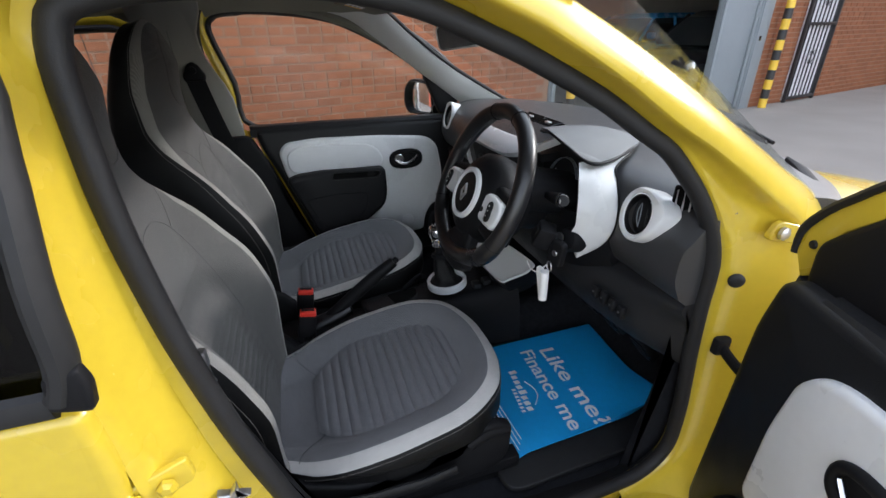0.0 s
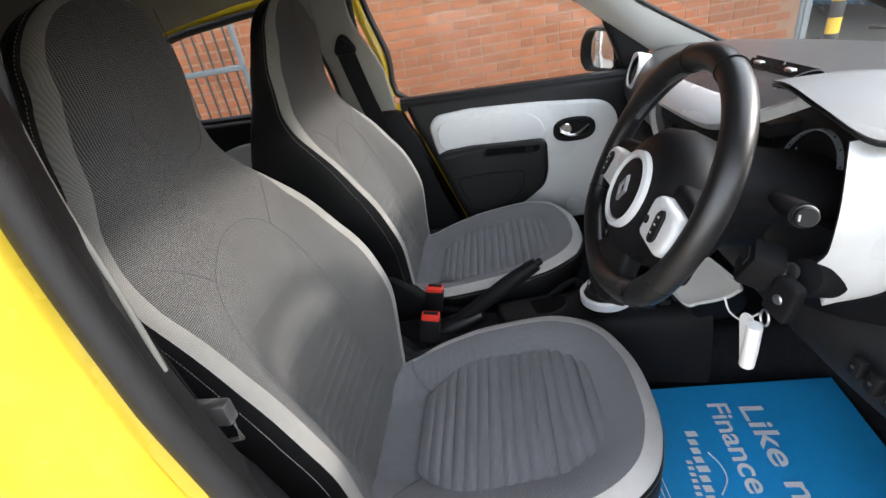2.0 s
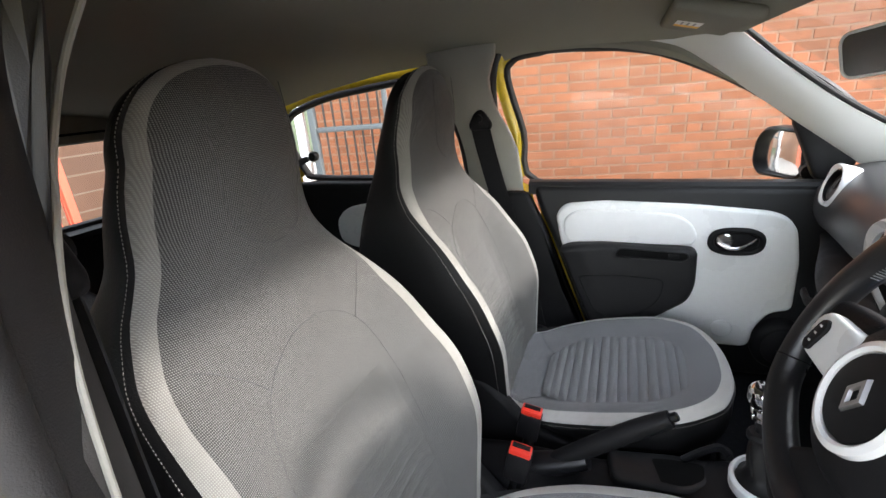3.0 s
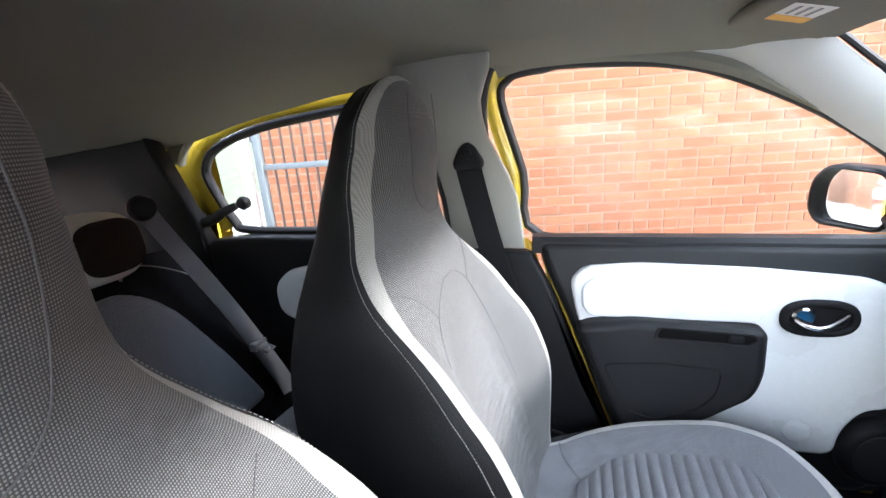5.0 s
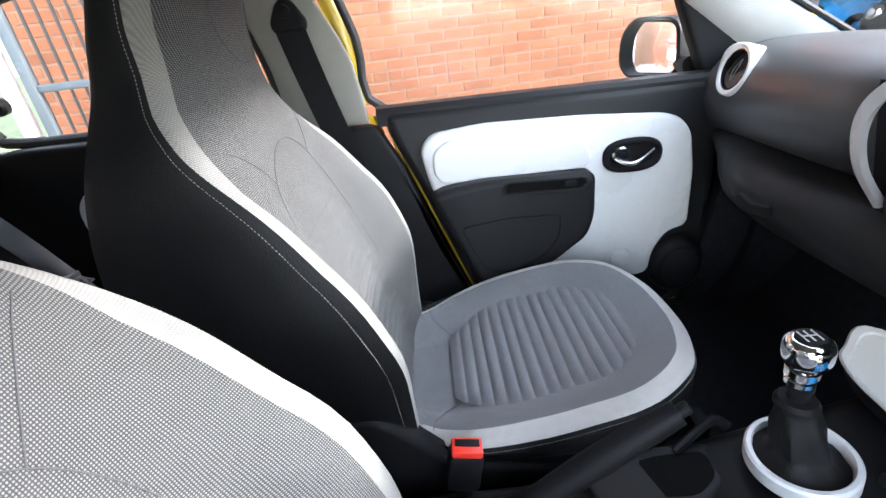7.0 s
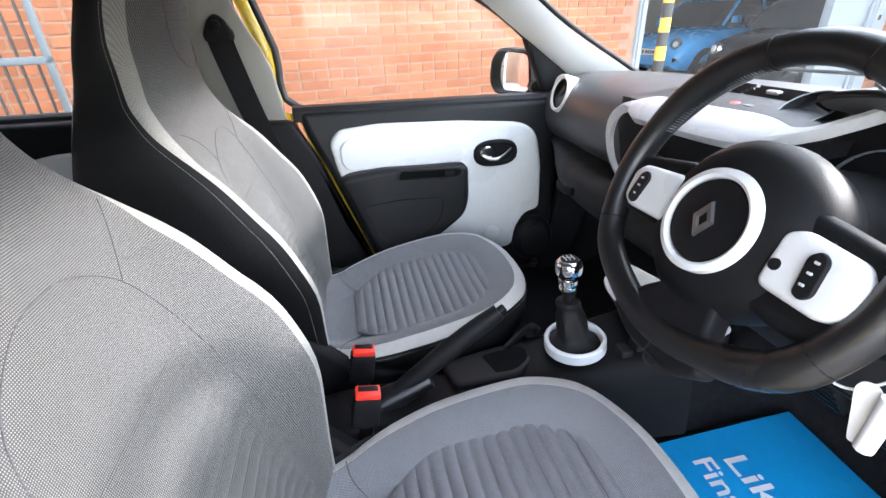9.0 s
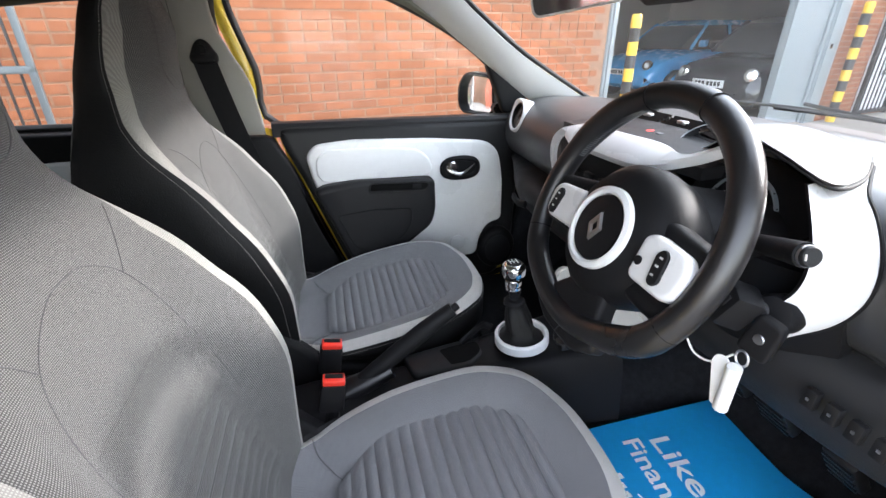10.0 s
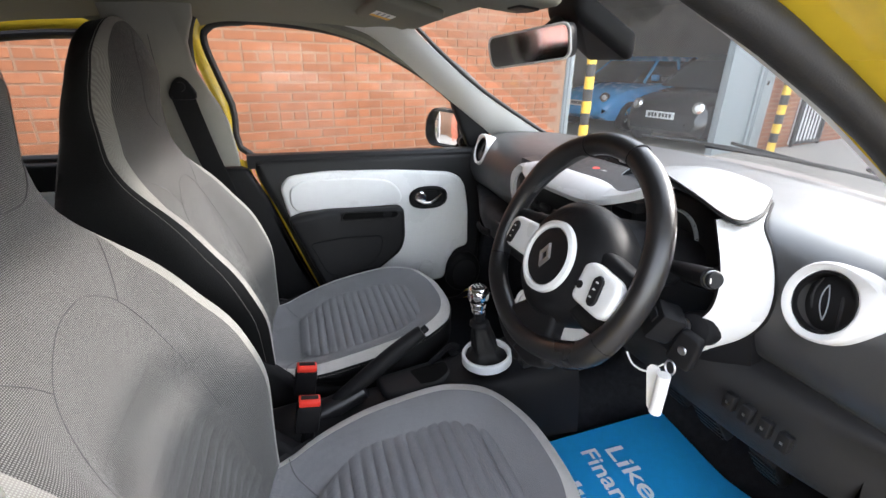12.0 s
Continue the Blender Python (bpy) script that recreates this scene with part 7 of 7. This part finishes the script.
for y in (0.038, -0.084):
    buckle = thing("belt_buckle", (0.49, y, 0.5), "black seat belt buckle with a red button", "belt buckle", "belt buckles")
    part("case", moved(box((-0.025, -0.016, -0.07), (0.025, 0.016, 0.0), 0.006), Matrix.Translation((0.493, y, 0.603)) @ pose(0, 0, 0, 0, 10, 0)), BLACK, buckle)
    part("red_button", moved(box((-0.0225, -0.014, -0.006), (0.0225, 0.014, 0.007), 0.003), Matrix.Translation((0.494, y, 0.607)) @ pose(0, 0, 0, 0, 10, 0)), RED, buckle, "red release button")
    part("slot", moved(box((-0.018, -0.003, 0.0065), (0.018, 0.009, 0.009), 0.001), Matrix.Translation((0.494, y, 0.607)) @ pose(0, 0, 0, 0, 10, 0)), BLACK, buckle)
    part("strap", tube([(0.47, y, 0.42), (0.475, y, 0.48), (0.488, y, 0.54)], 0.014, 8), BLACK, buckle)
    near = 0.105 if y > 0 else -0.125
    wing = fillet([(0.27, 0.44), (0.275, 0.595), (0.315, 0.628), (0.356, 0.628), (0.385, 0.608), (0.425, 0.568), (0.470, 0.515), (0.56, 0.490), (0.68, 0.470), (0.70, 0.44)], 0.02)
    part("side_cover", pad(wing, 0.034, 0.014, lambda u, v, w, k=near: Vector((u, k + 0.017 - w, v)), 4), BLACK, buckle, "curved black seat hinge cover")
lever = thing("seat_lever", (0.905, 0.14, 0.47), "small black seat adjusting lever", "seat lever")
part("lever_grip", join(box((0.885, 0.12, 0.455), (0.915, 0.16, 0.50), 0.006), tube([(0.80, 0.14, 0.44), (0.90, 0.14, 0.47)], 0.006, 8)), BLACK, lever)
# outer seat sides by the sill
for s in (-1, 1):
    side = thing("seat_side_cover", (0.6, s * 0.60, 0.40), "dark plastic cover beside the seat cushion", "seat cover", "seat covers")
    outline = [(0.36, 0.40), (0.86, 0.40), (0.90, 0.44), (0.905, 0.53), (0.86, 0.548), (0.80, 0.535), (0.775, 0.485), (0.70, 0.475), (0.55, 0.478), (0.42, 0.53), (0.37, 0.52)]
    part("cover", pad(fillet(outline, 0.02), 0.022, 0.010, lambda u, v, w, s=s: Vector((u, s * (0.555 + w), v))), BLACK, side, "dark plastic side cover")
    part("cover_rib", sweep([(0.80, s * 0.579, 0.50), (0.84, s * 0.580, 0.525), (0.895, s * 0.575, 0.515)], disc(0.005, 8, 0.012)), BLACK, side)
    if s < 0:
        part("height_lever", sweep([(0.46, -0.596, 0.472), (0.58, -0.602, 0.462), (0.70, -0.602, 0.462), (0.762, -0.598, 0.470)], lambda t: disc(0.007, 10, 0.017 - 0.004 * t)), DARK, side, "black height adjusting lever")
        part("base_rail", box((0.45, -0.575, 0.385), (0.93, -0.535, 0.42), 0.006), BLACK, side)

# rubber mat and paper mat
rub = thing("rubber_floor_mat", (1.12, -0.37, 0.37), "black rubber floor mat in the driver's footwell", "floor mat")
part("mat_body", pad(fillet([(0.87, -0.63), (1.42, -0.60), (1.45, -0.14), (0.93, -0.12)], 0.06), 0.012, 0.005, lambda u, v, w: Vector((u, v, 0.365 + w))), RUBBER, rub)
paper = thing("paper_floor_mat", (1.15, -0.35, 0.378), "blue paper floor mat with white printing on the floor", "floor mat")
CORN = [Vector((0.914, -0.562, 0.400)), Vector((0.985, -0.165, 0.400)), Vector((1.405, -0.155, 0.402)), Vector((1.372, -0.535, 0.452))]


def paper_z(x, y):
    """Height of the paper: nearly flat, curling up in the far outer corner, with faint creases."""
    return 0.399 + 0.055 * smooth01(1.25, 1.42, x) * smooth01(-0.36, -0.56, y) + 0.0006 * math.sin(31 * x + 9 * y) + 0.0005 * math.sin(37 * y - 11 * x) - 0.02 * smooth01(0.97, 0.90, x) * smooth01(-0.45, -0.58, y)


def sheet_at(u, v):
    q = CORN[0].lerp(CORN[1], v).lerp(CORN[3].lerp(CORN[2], v), u)
    q.z = paper_z(q.x, q.y)
    return q


part("sheet", surface(sheet_at, 90, 90, 0.0012, (0, 0, 1)), PAPER, paper, "crumpled blue paper")


def lettering(name, text, size, x, y, width, lean=0.0, weight=0.0):
    """Words laid flat on the sheet, reading across the car, stretched to the given width and draped onto the paper."""
    cu = bpy.data.curves.new(name, "FONT")
    cu.body, cu.size, cu.extrude, cu.offset = text, size, 0.0003, weight
    ob = bpy.data.objects.new(name, cu)
    scene.collection.objects.link(ob)
    me = bpy.data.meshes.new_from_object(ob.evaluated_get(bpy.context.evaluated_depsgraph_get()))
    bpy.data.objects.remove(ob)
    bm = bmesh.new()
    bm.from_mesh(me)
    bpy.data.meshes.remove(me)
    bmesh.ops.triangulate(bm, faces=list(bm.faces))
    for _ in range(4):
        long = [e for e in bm.edges if e.calc_length() > 0.007]
        if long:
            bmesh.ops.subdivide_edges(bm, edges=long, cuts=1)
            bmesh.ops.triangulate(bm, faces=list(bm.faces))
    far = max(v.co.x for v in bm.verts)
    todo, chunks = set(bm.verts), []
    while todo:
        island, edge = set(), [todo.pop()]
        while edge:
            v = edge.pop()
            island.add(v)
            for e in v.link_edges:
                w = e.other_vert(v)
                if w in todo:
                    todo.discard(w)
                    edge.append(w)
        a, b = min(v.co.x for v in island), max(v.co.x for v in island)
        for chunk in chunks:
            if a < chunk[1] - 0.002 and b > chunk[0] + 0.002:
                chunk[0], chunk[1] = min(a, chunk[0]), max(b, chunk[1])
                chunk[2] |= island
                break
        else:
            chunks.append([a, b, island])
    for a, b, island in sorted(chunks, key=lambda c: c[0]):
        one = bmesh.new()
        made = {}
        for v in island:
            along, across, h = v.co.x * width / far, v.co.y, v.co.z
            px, py = x + across + lean * along, y - along
            made[v] = one.verts.new((px, py, paper_z(px, py) + 0.003 + h))
        for f in {f for v in island for f in v.link_faces}:
            one.faces.new([made[v] for v in f.verts])
        part(name, one, INK, paper, "white printed letter", smooth=False)
    bm.free()


lettering("printed_letter", "Like me?", 0.068, 1.172, -0.222, 0.325, -0.02, 0.0009)
lettering("printed_letter", "Finance me", 0.060, 1.110, -0.212, 0.325, -0.05, 0.0008)


def bar(x, y, wx, wy, lean=0.0):
    bm = box((x, y - wy, 0), (x + wx, y, 0.0006))
    for v in bm.verts:
        v.co.x += lean * (y - v.co.y)
        v.co.z += paper_z(v.co.x, v.co.y) + 0.0022
    return bm


for k in range(8):
    part("logo_block", bar(1.036 - 0.0022 * k, -0.286 - 0.0205 * k, 0.022 if k in (0, 4) else 0.016, 0.0135, 0.16), INK, paper, "white printed block", smooth=False)
for k in range(7):
    part("logo_block", bar(1.013 - 0.0016 * k, -0.356 - 0.0133 * k, 0.0105, 0.0072, 0.16), INK, paper, "small white printed block", smooth=False)
part("logo_swoosh", tube([Vector((q[0], q[1], 0.4035)) for q in catmull([(1.062, -0.34, 0), (1.074, -0.37, 0), (1.072, -0.40, 0), (1.05, -0.43, 0)], 5)], 0.0014, 6), INK, paper)
for k in range(4):
    part("small_print", bar(0.953 - 0.009 * k, -0.375 - 0.012 * k, 0.0022, 0.145, 0.05), INK, paper, smooth=False)

# ================================================================ the car: under the roof
visor = thing("sun_visor", (0.80, 0.36, 1.40), "pale grey folded sun visor with a warning sticker", "sun visor")
part("visor_pad", moved(box((-0.075, -0.19, -0.012), (0.075, 0.19, 0.012), 0.011, 3), Matrix.Translation((0.80, 0.36, 1.398)) @ pose(0, 0, 0, 0, 14, 0)), LINING, visor, "pale grey cloth")
st = Matrix.Translation((0.80, 0.36, 1.398)) @ pose(0, 0, 0, 0, 14, 0)
part("sticker", moved(box((-0.05, -0.03, -0.0128), (0.0, 0.075, -0.012)), st), tagm, visor, "white warning sticker")
amber = material("amber_print", (0.8, 0.42, 0.03), 0.6, var=0.03)
part("sticker_band", moved(box((-0.05, 0.04, -0.0136), (-0.0, 0.075, -0.0129)), st), amber, visor)
for k in range(3):
    part("sticker_line", moved(box((-0.04 + 0.012 * k, -0.02, -0.0136), (-0.036 + 0.012 * k, 0.03, -0.0129)), st), GREYSTEEL, visor)
visor2 = thing("sun_visor", (0.80, -0.36, 1.40), "pale grey folded sun visor", "sun visor")
part("visor_pad", moved(box((-0.075, -0.19, -0.012), (0.075, 0.19, 0.012), 0.011, 3), Matrix.Translation((0.80, -0.36, 1.40)) @ pose(0, 0, 0, 0, 14, 0)), LINING, visor2)
lampc = thing("roof_console", (0.93, 0, 1.40), "pale grey roof console with a dark map lamp", "roof console")
part("console_case", pad(fillet([(0.86, -0.10), (1.02, -0.09), (1.02, 0.09), (0.86, 0.10)], 0.03), 0.035, 0.015, lambda u, v, w: Vector((u, v, 1.43 - 0.1 * (u - 0.86) - w))), LINING, lampc)
part("lamp_lens", pad(fillet([(0.955, -0.03), (1.0, -0.03), (1.0, 0.03), (0.955, 0.03)], 0.008), 0.004, 0.002, lambda u, v, w: Vector((u, v, 1.395 - 0.1 * (u - 0.86) - w))), BLACK, lampc, "dark lamp lens")
mirror = thing("rear_view_mirror", (1.06, 0.02, 1.38), "black rear-view mirror fixed below the windscreen top", "rear-view mirror")
MC = Vector((1.010, 0.018, 1.315))
MN = Vector((-0.88, -0.44, -0.12)).normalized()
MX = Vector((0.45, -0.89, 0.0)).normalized()
MZ = MX.cross(MN)
MZ = MZ if MZ.z > 0 else -MZ
MX, MZ = MX * math.cos(radians(7)) + MZ * math.sin(radians(7)), MZ * math.cos(radians(7)) - MX * math.sin(radians(7))
shape = fillet([(-0.099, -0.031), (0.099, -0.031), (0.101, 0.031), (-0.101, 0.031)], 0.018)
part("casing", loft([[MC + a * k * MX + b * k * MZ + d * MN for a, b in shape] for k, d in ((0.96, 0.012), (1.02, 0.008), (1.02, -0.01), (0.85, -0.035), (0.5, -0.045))]), BLACK, mirror, "black casing")
part("casing_rim", tube([MC + a * 1.0 * MX + b * 1.0 * MZ + 0.011 * MN for a, b in shape], 0.003, 6, True, tuple(MN)), GREYP, mirror)
part("mirror_glass", loft([[MC + a * k * MX + b * k * MZ + d * MN for a, b in shape] for k, d in ((0.97, 0.010), (0.96, 0.0135))]), MIRROR, mirror, "mirror glass")
part("mount", sweep([(1.03, 0.02, 1.325), (1.09, 0.02, 1.36), (1.12, 0.02, 1.395)], lambda t: disc(0.018 + 0.03 * t, 12, 0.018 + 0.02 * t)), BLACK, mirror)
part("sensor_cover", pad(fillet([(1.06, -0.06), (1.20, -0.08), (1.20, 0.08), (1.06, 0.06)], 0.02), 0.05, 0.02, lambda u, v, w: Vector((u, v, 1.445 - 0.62 * (u - 1.02) - w))), BLACK, mirror, "black sensor cover")

# ================================================================ bricks, piece by piece
def brick_mesh(length, name):
    bm = box((0.0, -0.006, 0.0), (length, 0.05, 0.065))
    for v in bm.verts:
        if v.co.y < 0:
            v.co.x += 0.004 if v.co.x < length / 2 else -0.004
            v.co.z += 0.004 if v.co.z < 0.03 else -0.004
    me = bpy.data.meshes.new(name)
    bm.to_mesh(me)
    bm.free()
    me.materials.append(BRICK)
    return me


STRETCH, HALF = brick_mesh(0.215, "brick"), brick_mesh(0.1025, "brick")
rnd = random.Random(7)


def lay(wall, u0, u1, z0, z1, pieces):
    """Courses of bricks on a wall; those inside the stretch of plan given by pieces are parts, the others joined."""
    verts, faces = [], []
    course = 0
    made = 0
    z = z0
    while z < z1 - 0.06:
        header = course % 6 == 5
        step, ln, me = (0.1125, 0.1025, HALF) if header else (0.225, 0.215, STRETCH)
        u = u0 + (0.0 if header else (0.1125 if course % 2 else 0.0))
        if not header and course % 2:
            spots = [(u0, 0.1025, HALF)]
        else:
            spots = []
        while u + ln <= u1 + 0.001:
            spots.append((u, ln, me))
            u += step
        for a, l, mesh in spots:
            dz, dv = rnd.uniform(-0.0015, 0.0015), rnd.uniform(-0.001, 0.001)
            if pieces and pieces[0] <= a <= pieces[1] and pieces[2] <= z <= pieces[3] and made < 300:
                ob = new("brick", mesh)
                ob.parent = wall
                ob.matrix_basis = FAC @ Matrix.Translation((a, 0.0 + dv, z + dz))
                made += 1
            else:
                b = len(verts)
                e = 0.004
                pts = [(a + e, -0.006 + dv, z + e), (a + l - e, -0.006 + dv, z + e), (a + l - e, -0.006 + dv, z + 0.065 - e), (a + e, -0.006 + dv, z + 0.065 - e),
                       (a, 0.02, z), (a + l, 0.02, z), (a + l, 0.02, z + 0.065), (a, 0.02, z + 0.065)]
                verts += [FAC @ Vector(q) for q in pts]
                faces += [(b, b + 1, b + 2, b + 3), (b, b + 4, b + 5, b + 1), (b + 1, b + 5, b + 6, b + 2), (b + 2, b + 6, b + 7, b + 3), (b + 3, b + 7, b + 4, b)]
        course += 1
        z += 0.075
    me = bpy.data.meshes.new("brickwork")
    me.from_pydata(verts, [], faces)
    me.materials.append(BRICK)
    ob = new("brickwork", me)
    ob.parent = wall
    tagged(ob, "", "", "", "stuff")


lay(wall_left, END0, GAR0, 0.0, 4.2, (-0.35, 1.75, 1.0, 1.95))
lay(wall_lintel, GAR0, 7.95, 3.0, 4.2, None)
lay(wall_right, 7.95, 16.0, 0.0, 4.2, None)
